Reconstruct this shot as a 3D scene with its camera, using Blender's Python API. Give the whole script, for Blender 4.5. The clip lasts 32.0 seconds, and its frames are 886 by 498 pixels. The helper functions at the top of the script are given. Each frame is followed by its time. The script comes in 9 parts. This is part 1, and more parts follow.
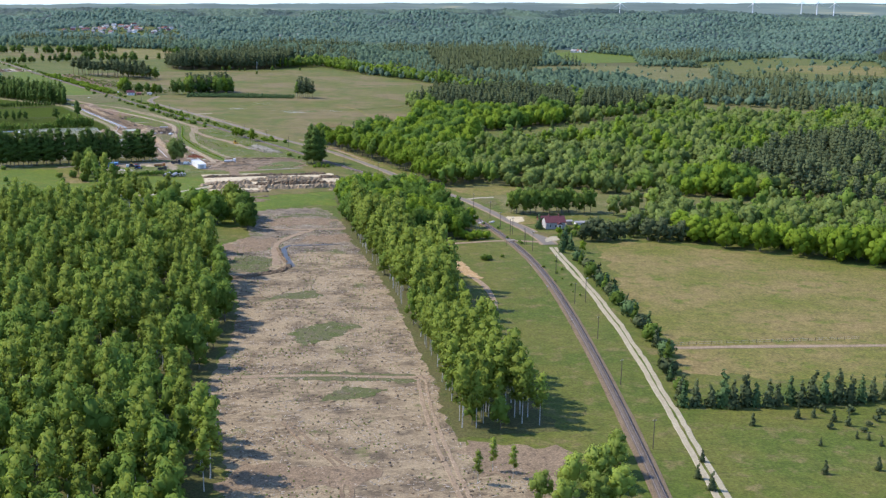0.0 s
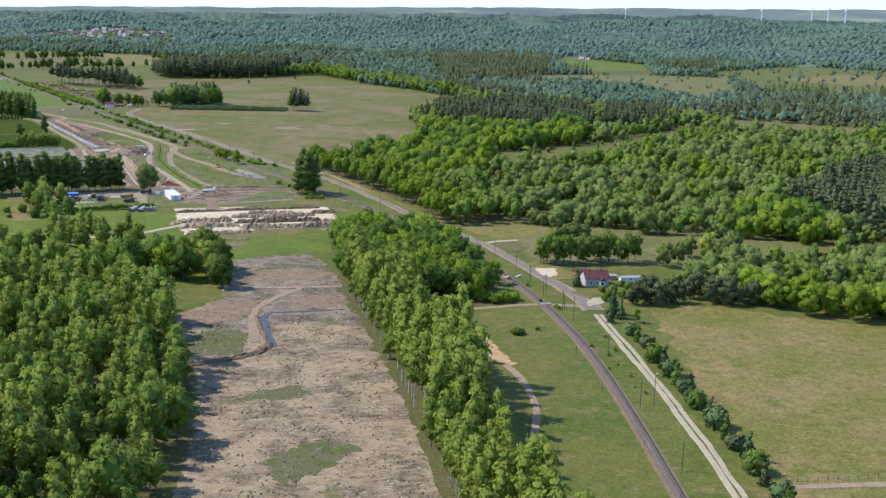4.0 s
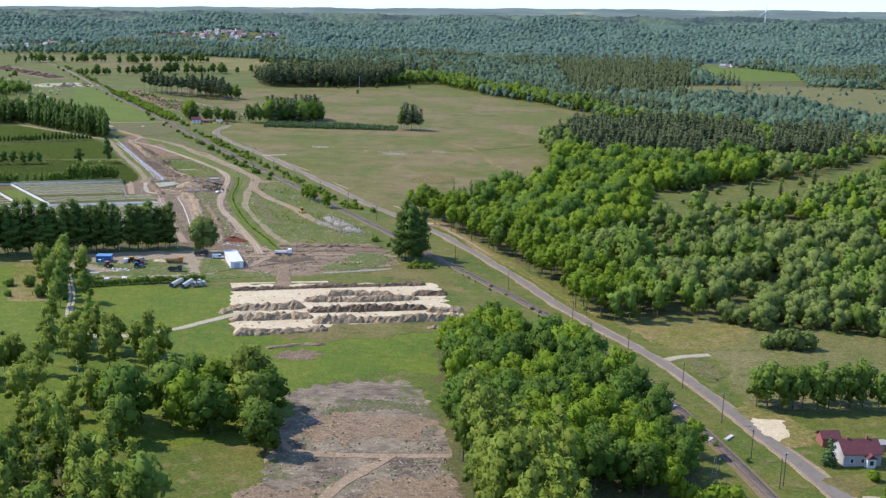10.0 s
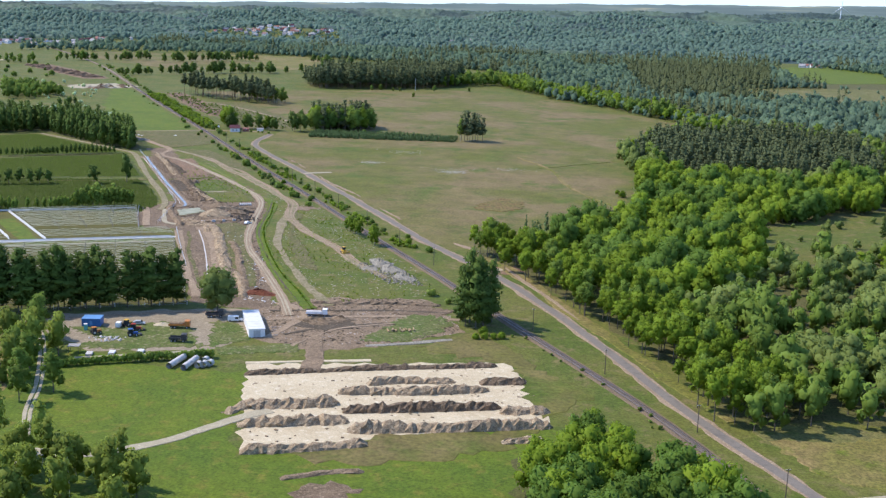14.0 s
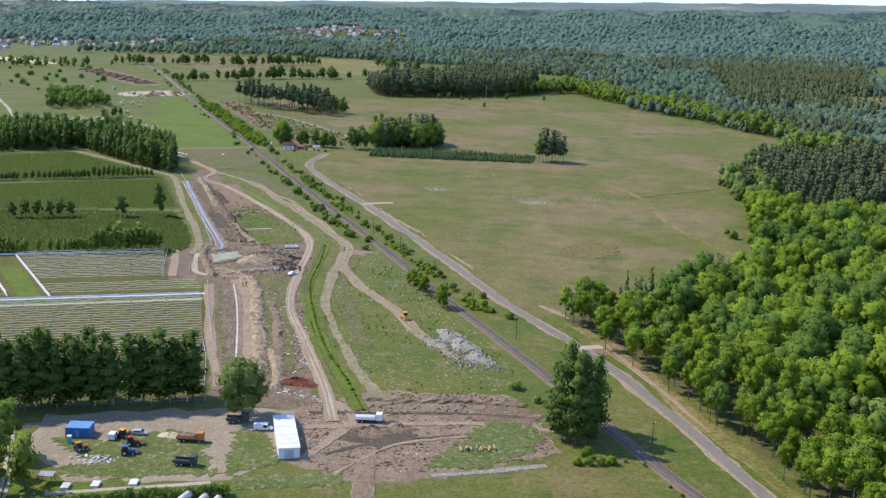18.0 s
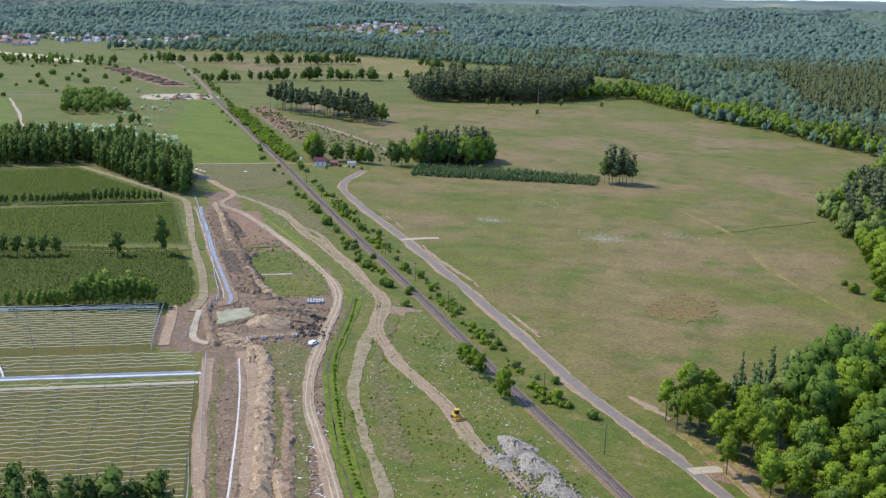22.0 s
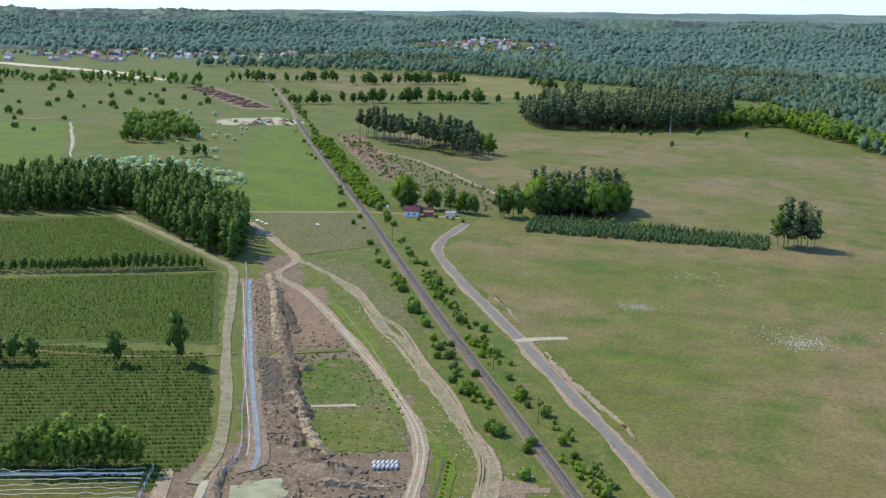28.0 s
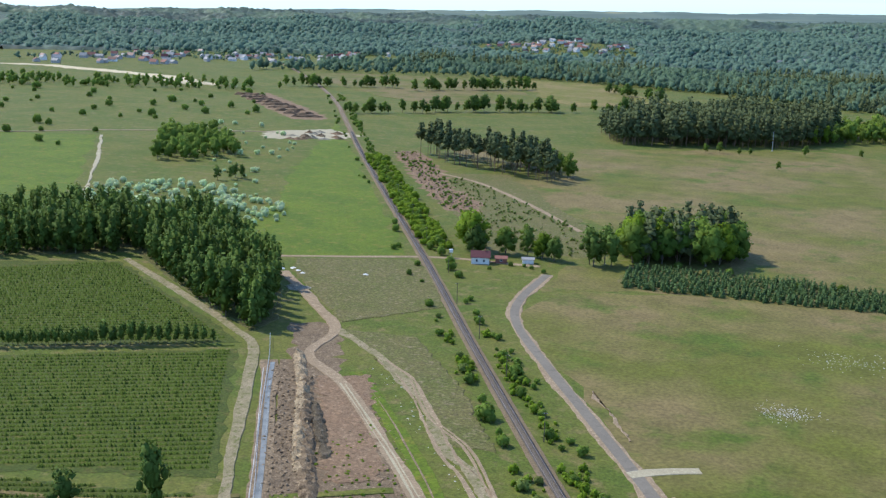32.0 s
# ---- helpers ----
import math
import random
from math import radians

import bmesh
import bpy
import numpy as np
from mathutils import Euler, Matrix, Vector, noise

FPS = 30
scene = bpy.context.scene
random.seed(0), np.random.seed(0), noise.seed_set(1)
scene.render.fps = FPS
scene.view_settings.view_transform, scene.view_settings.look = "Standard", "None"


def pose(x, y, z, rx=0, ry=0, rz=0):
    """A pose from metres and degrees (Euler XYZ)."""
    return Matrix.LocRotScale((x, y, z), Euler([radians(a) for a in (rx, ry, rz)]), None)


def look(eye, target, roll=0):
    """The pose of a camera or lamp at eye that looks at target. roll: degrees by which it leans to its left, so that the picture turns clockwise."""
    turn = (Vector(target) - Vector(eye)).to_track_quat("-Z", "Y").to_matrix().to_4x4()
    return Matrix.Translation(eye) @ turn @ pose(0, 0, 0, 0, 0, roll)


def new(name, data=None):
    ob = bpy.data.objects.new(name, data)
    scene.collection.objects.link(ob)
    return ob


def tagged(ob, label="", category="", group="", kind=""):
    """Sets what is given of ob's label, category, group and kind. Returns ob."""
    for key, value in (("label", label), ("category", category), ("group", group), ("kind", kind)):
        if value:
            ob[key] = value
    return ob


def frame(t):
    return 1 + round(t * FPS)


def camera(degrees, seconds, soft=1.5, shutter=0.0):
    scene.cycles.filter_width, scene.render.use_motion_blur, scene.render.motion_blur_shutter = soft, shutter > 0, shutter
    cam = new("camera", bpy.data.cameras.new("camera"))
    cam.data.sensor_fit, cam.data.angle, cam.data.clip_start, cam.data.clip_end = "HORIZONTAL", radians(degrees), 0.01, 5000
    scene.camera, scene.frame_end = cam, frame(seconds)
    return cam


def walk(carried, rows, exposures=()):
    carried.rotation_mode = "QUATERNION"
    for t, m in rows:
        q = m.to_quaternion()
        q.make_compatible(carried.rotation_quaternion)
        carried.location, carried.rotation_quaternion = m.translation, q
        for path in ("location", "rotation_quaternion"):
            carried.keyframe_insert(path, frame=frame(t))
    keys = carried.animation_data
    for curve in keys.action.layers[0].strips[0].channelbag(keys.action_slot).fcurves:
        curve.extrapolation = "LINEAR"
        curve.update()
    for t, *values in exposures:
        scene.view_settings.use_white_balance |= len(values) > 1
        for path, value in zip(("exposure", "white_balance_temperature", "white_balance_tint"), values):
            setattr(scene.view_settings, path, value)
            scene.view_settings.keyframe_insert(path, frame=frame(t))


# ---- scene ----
cam = camera(42.810, 32.0, soft=1.35)
# seconds, place, tilt, heading, lean of the flight
FLIGHT = (
    (0.0, -0.00, 0.00, 117.78, 77.490, 0.000, 1.324),
    (0.5, -0.90, 13.54, 117.50, 77.538, 0.003, 1.347),
    (1.0, -2.12, 27.20, 117.31, 77.642, -0.011, 1.429),
    (1.5, -3.64, 40.44, 117.26, 77.673, -0.044, 1.431),
    (2.0, -5.15, 53.51, 117.28, 77.728, -0.106, 1.522),
    (2.5, -6.25, 66.74, 117.49, 77.757, -0.099, 1.489),
    (3.0, -7.49, 80.48, 117.88, 77.695, -0.105, 1.536),
    (3.5, -8.26, 94.89, 118.50, 77.687, -0.103, 1.575),
    (5.5, -11.99, 152.63, 118.95, 77.609, -0.156, 1.752),
    (6.0, -12.97, 166.83, 118.88, 77.564, -0.134, 1.781),
    (6.5, -13.94, 181.40, 118.88, 77.545, 0.721, 1.748),
    (7.0, -14.77, 196.29, 119.05, 77.534, 1.498, 1.640),
    (7.5, -15.94, 211.81, 119.24, 77.478, 3.617, 1.551),
    (8.0, -17.31, 227.66, 119.27, 77.495, 5.003, 1.572),
    (8.5, -18.77, 242.85, 119.27, 77.548, 5.796, 1.541),
    (9.0, -20.71, 258.24, 119.32, 77.562, 5.868, 1.596),
    (9.5, -23.16, 274.22, 119.29, 77.553, 5.848, 1.711),
    (10.0, -25.64, 290.33, 119.44, 77.553, 5.849, 1.764),
    (10.5, -27.87, 305.50, 119.35, 77.555, 5.868, 1.739),
    (11.0, -30.42, 320.36, 119.27, 77.553, 5.860, 1.803),
    (11.5, -33.01, 334.93, 119.36, 77.469, 5.831, 1.794),
    (12.0, -35.71, 349.07, 119.54, 77.398, 5.766, 1.802),
    (12.5, -38.23, 362.32, 119.53, 77.419, 5.701, 1.849),
    (13.0, -40.53, 375.20, 119.73, 77.393, 6.075, 1.872),
    (13.5, -42.95, 388.04, 119.84, 77.336, 7.224, 1.848),
    (14.0, -45.56, 401.30, 119.94, 77.222, 8.661, 1.837),
    (14.5, -48.44, 414.76, 119.99, 77.159, 9.181, 1.850),
    (15.0, -51.50, 427.47, 119.86, 77.108, 9.280, 1.911),
    (15.5, -54.56, 439.88, 119.87, 77.122, 11.040, 1.722),
    (17.5, -65.85, 487.25, 123.12, 76.990, 12.013, 1.661),
    (18.0, -69.21, 499.79, 123.58, 77.011, 11.998, 1.736),
    (18.5, -72.63, 512.57, 123.83, 77.030, 11.944, 1.778),
    (19.0, -76.36, 525.17, 124.25, 76.974, 11.821, 1.792),
    (19.5, -80.20, 537.35, 124.39, 76.901, 11.681, 1.914),
    (20.0, -83.72, 549.54, 124.23, 76.861, 11.591, 1.956),
    (20.5, -87.19, 561.81, 124.02, 76.924, 12.023, 2.059),
    (21.0, -91.19, 574.32, 124.19, 76.853, 12.763, 2.027),
    (21.5, -95.10, 587.01, 124.37, 76.718, 14.013, 1.949),
    (22.0, -98.69, 599.72, 124.12, 76.706, 14.054, 1.976),
    (22.5, -102.46, 612.22, 123.23, 76.788, 14.070, 1.962),
    (23.0, -106.57, 624.51, 122.47, 76.897, 14.104, 2.031),
    (23.5, -110.59, 636.55, 122.01, 76.947, 14.580, 1.999),
    (24.0, -114.24, 648.53, 121.62, 76.999, 14.713, 1.904),
    (24.5, -117.71, 661.00, 121.18, 77.071, 14.782, 1.850),
    (26.5, -132.56, 712.67, 118.46, 77.279, 17.744, 1.844),
    (27.0, -137.28, 725.96, 118.10, 77.318, 18.552, 1.852),
    (27.5, -142.81, 739.27, 117.98, 77.330, 19.254, 1.835),
    (28.0, -148.75, 752.41, 117.98, 77.313, 19.398, 1.872),
    (28.5, -154.55, 765.26, 117.91, 77.289, 19.473, 1.887),
    (29.0, -160.03, 778.16, 118.08, 77.252, 19.442, 1.917),
    (29.5, -165.30, 791.05, 118.41, 77.227, 19.450, 1.975),
    (30.0, -170.57, 803.84, 118.61, 77.230, 19.454, 1.979),
    (30.5, -175.89, 816.83, 118.74, 77.236, 20.044, 1.879),
    (31.0, -181.21, 829.79, 118.44, 77.222, 20.944, 1.892),
    (31.5, -186.79, 842.90, 117.92, 77.222, 21.657, 1.936),
    (32.0, -192.90, 856.34, 117.42, 77.174, 22.603, 1.893),
)
walk(cam, [(t, pose(x, y, z, 0, 0, heading) @ pose(0, 0, 0, tilt) @ pose(0, 0, 0, 0, 0, lean)) for t, x, y, z, tilt, heading, lean in FLIGHT],
     ((0.0, 0.58, 6650, 14), (15.0, 0.56, 6650, 15), (22.0, 0.56, 6650, 16), (24.5, 0.54, 6620, 13), (26.5, 0.50, 6600, 8), (32.0, 0.48, 6600, 6)))

# ---- light ----
SUN_AZ = Vector((-0.98, 0.18, 0.0)).normalized()
SUN_EL = radians(47)
world = bpy.data.worlds.new("sky")
scene.world = world
world.use_nodes = True
_n = world.node_tree.nodes
_l = world.node_tree.links
_sky = _n.new("ShaderNodeTexSky")
_sky.sky_type = "NISHITA"
_sky.sun_disc = False
_sky.sun_elevation = SUN_EL
_sky.sun_rotation = math.atan2(SUN_AZ.x, SUN_AZ.y)
_sky.altitude = 2500.0
_sky.air_density, _sky.dust_density, _sky.ozone_density = 1.0, 0.0, 4.0
_co = _n.new("ShaderNodeTexCoord")
_sep = _n.new("ShaderNodeSeparateXYZ")
_l.new(_co.outputs["Generated"], _sep.inputs[0])
_tint = _n.new("ShaderNodeValToRGB")
_tint.color_ramp.elements[0].position, _tint.color_ramp.elements[0].color = 0.0, (0.36, 0.48, 0.68, 1)
_tint.color_ramp.elements[1].position, _tint.color_ramp.elements[1].color = 0.3, (1, 1, 1, 1)
_l.new(_sep.outputs[2], _tint.inputs[0])
_mul = _n.new("ShaderNodeMix")
_mul.data_type, _mul.blend_type = "RGBA", "MULTIPLY"
_mul.inputs[0].default_value = 1.0
_l.new(_sky.outputs[0], _mul.inputs[6])
_l.new(_tint.outputs[0], _mul.inputs[7])
_l.new(_mul.outputs[2], _n["Background"].inputs[0])
_n["Background"].inputs[1].default_value = 0.25
sun = new("sun", bpy.data.lights.new("sun", "SUN"))
sun.data.energy, sun.data.angle, sun.data.color = 3.6, radians(0.53), (1.0, 0.95, 0.87)
_to = SUN_AZ * math.cos(SUN_EL) + Vector((0, 0, math.sin(SUN_EL)))
sun.matrix_world = look(_to * 400, (0, 0, 0))

# ---- materials ----
class Nodes:
    """A small builder for one material's node tree."""
    def __init__(self, name, rough=0.9):
        self.mat = bpy.data.materials.new(name)
        self.mat.use_nodes = True
        self.t = self.mat.node_tree
        self.bsdf = self.t.nodes["Principled BSDF"]
        self.bsdf.inputs["Roughness"].default_value = rough
        self.bsdf.inputs["Specular IOR Level"].default_value = 0.25
        self.geo = None

    def pos(self):
        if not self.geo:
            self.geo = self.t.nodes.new("ShaderNodeNewGeometry")
        return self.geo.outputs["Position"]

    def island(self):
        self.pos()
        return self.geo.outputs["Random Per Island"]

    def noise(self, size, detail=3.0, rough=0.6, stretch=None, turn=0.0):
        """Noise whose features are about size metres across."""
        n = self.t.nodes.new("ShaderNodeTexNoise")
        n.inputs["Scale"].default_value = 1.0 / size
        n.inputs["Detail"].default_value = detail
        n.inputs["Roughness"].default_value = rough
        src = self.pos()
        if stretch:
            m = self.t.nodes.new("ShaderNodeMapping")
            m.vector_type = "TEXTURE"
            m.inputs["Rotation"].default_value = (0, 0, turn)
            m.inputs["Scale"].default_value = stretch
            self.t.links.new(src, m.inputs[0])
            src = m.outputs[0]
        self.t.links.new(src, n.inputs["Vector"])
        return n.outputs["Fac"]

    def ramp(self, fac, stops):
        r = self.t.nodes.new("ShaderNodeValToRGB")
        e = r.color_ramp.elements
        for k, (p, c) in enumerate(stops):
            el = e[k] if k < 2 else e.new(p)
            el.position = p
            el.color = (*c, 1) if not isinstance(c, (int, float)) else (c, c, c, 1)
        self.t.links.new(fac, r.inputs[0])
        return r.outputs[0]

    def mix(self, fac, a, b, kind="MIX"):
        m = self.t.nodes.new("ShaderNodeMix")
        m.data_type, m.blend_type = "RGBA", kind
        for sock, v in ((m.inputs[0], fac), (m.inputs[6], a), (m.inputs[7], b)):
            if hasattr(v, "links") or isinstance(v, bpy.types.NodeSocket):
                self.t.links.new(v, sock)
            elif isinstance(v, (int, float)):
                sock.default_value = v if sock.type == "VALUE" else (v, v, v, 1)
            else:
                sock.default_value = (*v, 1)
        return m.outputs[2]

    def colour(self, sock):
        self.t.links.new(sock, self.bsdf.inputs["Base Color"])
        return self

    def bump(self, fac, metres, strength=0.6):
        b = self.t.nodes.new("ShaderNodeBump")
        b.inputs["Strength"].default_value = strength
        b.inputs["Distance"].default_value = metres
        self.t.links.new(fac, b.inputs["Height"])
        self.t.links.new(b.outputs[0], self.bsdf.inputs["Normal"])
        return self


GROUND_GAIN = 0.82


def ground_mat(name, main, second, third, big=28.0, mid=5.0, fine=0.9, spread=0.18, relief=0.25, stretch=None, turn=0.0, grain=0.5):
    """Soil or sward: three colours mixed by broad patches, by clumps and by grain."""
    tone, lift = ((1.04, 1.0, 0.85), 0.0) if main[0] > main[1] * 1.02 else ((1.02, 1.0, 1.0), 0.005)
    main, second, third = (tuple(v * GROUND_GAIN * k + (lift if j == 2 else 0) for j, (v, k) in enumerate(zip(q, tone))) for q in (main, second, third))
    m = Nodes(name, 0.95)
    a = m.ramp(m.noise(big, 4, 0.62), [(0.5 - spread / 2, main), (0.5 + spread / 2, second)])
    b = m.ramp(m.noise(mid, 4, 0.65, stretch, turn), [(0.53, 0.0), (0.68, 1.0)])
    c = m.mix(b, a, third)
    h = m.ramp(m.noise(mid * 0.45, 4, 0.7), [(0.3, 1 - grain * 0.55), (0.7, 1 + grain * 0.5)])
    c = m.mix(1.0, c, h, "MULTIPLY")
    g = m.noise(fine, 3, 0.7)
    d = m.mix(1.0, c, m.ramp(g, [(0.28, 1 - grain), (0.72, 1 + grain)]), "MULTIPLY")
    m.colour(d).bump(g, relief, 0.7)
    return m.mat


def leaf_mat(name, a, b, c, lum=0.40, gain=2.15, tone=(1.0, 1.02, 0.95), size=9.0):
    """Foliage: two greens that change from tree to tree, a third from spray to spray, and light through the leaf."""
    a, b, c = (tuple(v * gain * k for v, k in zip(q, tone)) for q in (a, b, c))
    m = Nodes(name, 0.75)
    m.bsdf.inputs["Specular IOR Level"].default_value = 0.1
    own = m.t.nodes.new("ShaderNodeAttribute")
    own.attribute_name = "tree_tone"
    alone = m.t.nodes.new("ShaderNodeObjectInfo")
    tone_of = m.t.nodes.new("ShaderNodeMath")
    tone_of.operation = "ADD"
    m.t.links.new(own.outputs["Fac"], tone_of.inputs[0])
    m.t.links.new(alone.outputs["Random"], tone_of.inputs[1])
    turn = m.t.nodes.new("ShaderNodeMath")
    turn.operation = "PINGPONG"
    turn.inputs[1].default_value = 1.0
    m.t.links.new(tone_of.outputs[0], turn.inputs[0])
    low, high = tuple(v * 0.66 for v in a), tuple(v * 1.2 for v in b)
    tree = m.mix(m.ramp(m.noise(size, 3, 0.6), [(0.36, 0.0), (0.64, 0.45)]), m.ramp(turn.outputs[0], [(0.0, low), (1.0, high)]), b)
    spray = m.ramp(m.island(), [(0.0, 0.0), (1.0, 0.4)])
    col = m.mix(spray, tree, c)
    m.colour(col)
    tr = m.t.nodes.new("ShaderNodeBsdfTranslucent")
    m.t.links.new(col, tr.inputs[0])
    mx = m.t.nodes.new("ShaderNodeMixShader")
    mx.inputs[0].default_value = lum
    m.t.links.new(m.bsdf.outputs[0], mx.inputs[1])
    m.t.links.new(tr.outputs[0], mx.inputs[2])
    m.t.links.new(mx.outputs[0], m.t.nodes["Material Output"].inputs[0])
    return m.mat


def plain_mat(name, col, rough=0.6, grain=0.5, vary=0.22, metal=0.0, dirt=None):
    m = Nodes(name, rough)
    m.bsdf.inputs["Metallic"].default_value = metal
    dark = tuple(v * (1 - vary) for v in col)
    light = tuple(min(1, v * (1 + vary)) for v in col)
    c = m.ramp(m.noise(grain, 4, 0.6), [(0.3, dark), (0.7, light)])
    if dirt:
        c = m.mix(m.ramp(m.noise(grain * 5, 3, 0.6), [(0.5, 0.0), (0.72, 0.7)]), c, dirt)
    m.colour(c)
    return m.mat


MEADOW = ground_mat("meadow_grass", (0.090, 0.126, 0.010), (0.134, 0.142, 0.020), (0.190, 0.160, 0.054), 34, 7, grain=0.42)
LUSH = ground_mat("lush_grass", (0.087, 0.142, 0.005), (0.122, 0.171, 0.006), (0.175, 0.171, 0.019), 26, 6, spread=0.24, grain=0.4)
DRY = ground_mat("dry_pasture", (0.126, 0.134, 0.015), (0.199, 0.154, 0.057), (0.086, 0.124, 0.008), 85, 30, 1.5, 0.2, grain=0.36)
DRYRED = ground_mat("sorrel_pasture", (0.185, 0.125, 0.052), (0.165, 0.140, 0.046), (0.125, 0.130, 0.030), 9, 4, 1.2, 0.3)
STUBBLE = ground_mat("pale_pasture", (0.245, 0.190, 0.085), (0.150, 0.156, 0.032), (0.112, 0.144, 0.018), 48, 9, 1.1, 0.25)
def brash_mat(name, pale, mid, dark, green, share):
    """Felled ground: pale chips and raw soil in drifts, dark turned patches and thin regrowth."""
    m = Nodes(name, 0.95)
    c = m.ramp(m.noise(11, 5, 0.68), [(0.38, dark), (0.47, mid), (0.58, pale)])
    chips = m.ramp(m.noise(1.5, 4, 0.75, (4.0, 1.0, 1.0), 0.35), [(0.50, 0.0), (0.66, 0.75)])
    c = m.mix(chips, c, tuple(min(0.62, v * 1.35) for v in pale))
    c = m.mix(m.ramp(m.noise(2.2, 4, 0.75, (3.0, 1.0, 1.0), -0.5), [(0.55, 0.0), (0.68, 0.7)]), c, dark)
    c = m.mix(m.ramp(m.noise(15, 5, 0.7), [(share, 0.0), (share + 0.08, 0.8)]), c, green)
    g = m.noise(0.5, 3, 0.7)
    m.colour(m.mix(1.0, c, m.ramp(g, [(0.28, 0.62), (0.72, 1.38)]), "MULTIPLY")).bump(g, 0.4, 0.7)
    return m.mat


CLEARED = brash_mat("cleared_soil", (0.300, 0.232, 0.140), (0.208, 0.156, 0.094), (0.115, 0.087, 0.055), (0.098, 0.115, 0.030), 0.60)
CLEARED_DARK = brash_mat("cleared_peaty_soil", (0.235, 0.190, 0.130), (0.150, 0.120, 0.084), (0.085, 0.066, 0.046), (0.090, 0.112, 0.026), 0.54)
MUD = ground_mat("dark_mud", (0.238, 0.176, 0.128), (0.304, 0.228, 0.166), (0.157, 0.119, 0.089), 9, 2.4, 0.5, 0.3, 0.5)
TRACK = ground_mat("sandy_track", (0.343, 0.261, 0.196), (0.273, 0.207, 0.155), (0.423, 0.333, 0.257), 9, 1.6, 0.4, 0.34, 0.1, grain=0.26)
SAND = ground_mat("bare_sand", (0.620, 0.541, 0.421), (0.530, 0.445, 0.329), (0.700, 0.641, 0.537), 12, 2.2, 0.4, 0.3, 0.12, grain=0.22)
ORANGESAND = ground_mat("orange_sand", (0.500, 0.345, 0.190), (0.420, 0.285, 0.155), (0.600, 0.475, 0.315), 6, 1.6, 0.4, 0.3, 0.12, grain=0.3)
SPOIL = ground_mat("spoil_soil", (0.231, 0.169, 0.122), (0.154, 0.112, 0.081), (0.352, 0.268, 0.200), 6, 1.4, 0.4, 0.34, 0.5)
BANK = ground_mat("tan_bank_soil", (0.421, 0.319, 0.224), (0.313, 0.242, 0.178), (0.562, 0.462, 0.345), 5, 1.2, 0.4, 0.34, 0.4)
PEAT = ground_mat("dark_peat", (0.085, 0.068, 0.052), (0.120, 0.098, 0.076), (0.190, 0.155, 0.120), 5, 1.2, 0.4, 0.34, 0.4)
REDSOIL = ground_mat("red_soil", (0.255, 0.165, 0.115), (0.205, 0.140, 0.100), (0.320, 0.225, 0.165), 12, 2.0, 0.6, 0.3, 0.4)
ROUGHTRACK = ground_mat("overgrown_track", (0.330, 0.275, 0.205), (0.215, 0.195, 0.110), (0.120, 0.138, 0.034), 6, 1.5, 0.4, 0.3, 0.2, grain=0.34)
GRAVEL = ground_mat("pale_gravel", (0.440, 0.395, 0.315), (0.370, 0.335, 0.265), (0.500, 0.460, 0.380), 9, 1.2, 0.3, 0.3, 0.05, grain=0.2)
RUBBLE = ground_mat("grey_rubble", (0.330, 0.312, 0.285), (0.255, 0.240, 0.220), (0.430, 0.410, 0.380), 5, 1.1, 0.35, 0.3, 0.4)
ASPHALT = ground_mat("worn_asphalt", (0.194, 0.176, 0.169), (0.222, 0.201, 0.191), (0.167, 0.152, 0.145), 16, 3.0, 0.25, 0.3, 0.02, grain=0.15)
BALLAST = ground_mat("rail_ballast", (0.190, 0.142, 0.100), (0.230, 0.175, 0.125), (0.135, 0.102, 0.072), 8, 0.8, 0.22, 0.3, 0.12)
ORCHARD = ground_mat("orchard_sward", (0.057, 0.082, 0.005), (0.075, 0.098, 0.008), (0.109, 0.105, 0.016), 20, 4, 0.8, 0.25)
NETGRASS = ground_mat("netted_sward", (0.106, 0.104, 0.014), (0.136, 0.117, 0.020), (0.081, 0.090, 0.009), 18, 3, 0.7, 0.25)
SCRUB = ground_mat("scrub_ground", (0.150, 0.135, 0.058), (0.110, 0.125, 0.034), (0.220, 0.185, 0.120), 13, 2.2, 0.8, 0.3, 0.4)
WEEDY = ground_mat("weedy_soil", (0.100, 0.128, 0.026), (0.165, 0.145, 0.078), (0.078, 0.120, 0.016), 7, 1.6, 0.5, 0.3, 0.4)
YARDGRASS = ground_mat("trodden_grass", (0.078, 0.127, 0.013), (0.142, 0.153, 0.038), (0.257, 0.243, 0.120), 8, 2.2, 0.6, 0.3, 0.2)
YARD = ground_mat("yard_dust", (0.335, 0.285, 0.225), (0.265, 0.222, 0.172), (0.385, 0.335, 0.270), 9, 2.0, 0.5, 0.34, 0.1, grain=0.24)
REED = ground_mat("reed_meadow", (0.128, 0.138, 0.024), (0.205, 0.182, 0.066), (0.098, 0.126, 0.014), 24, 6, 1.0, 0.3, 0.4)
FLOOR_WOOD = ground_mat("forest_floor", (0.096, 0.104, 0.020), (0.125, 0.112, 0.034), (0.078, 0.100, 0.014), 12, 2.5, 0.8, 0.3, 0.3)

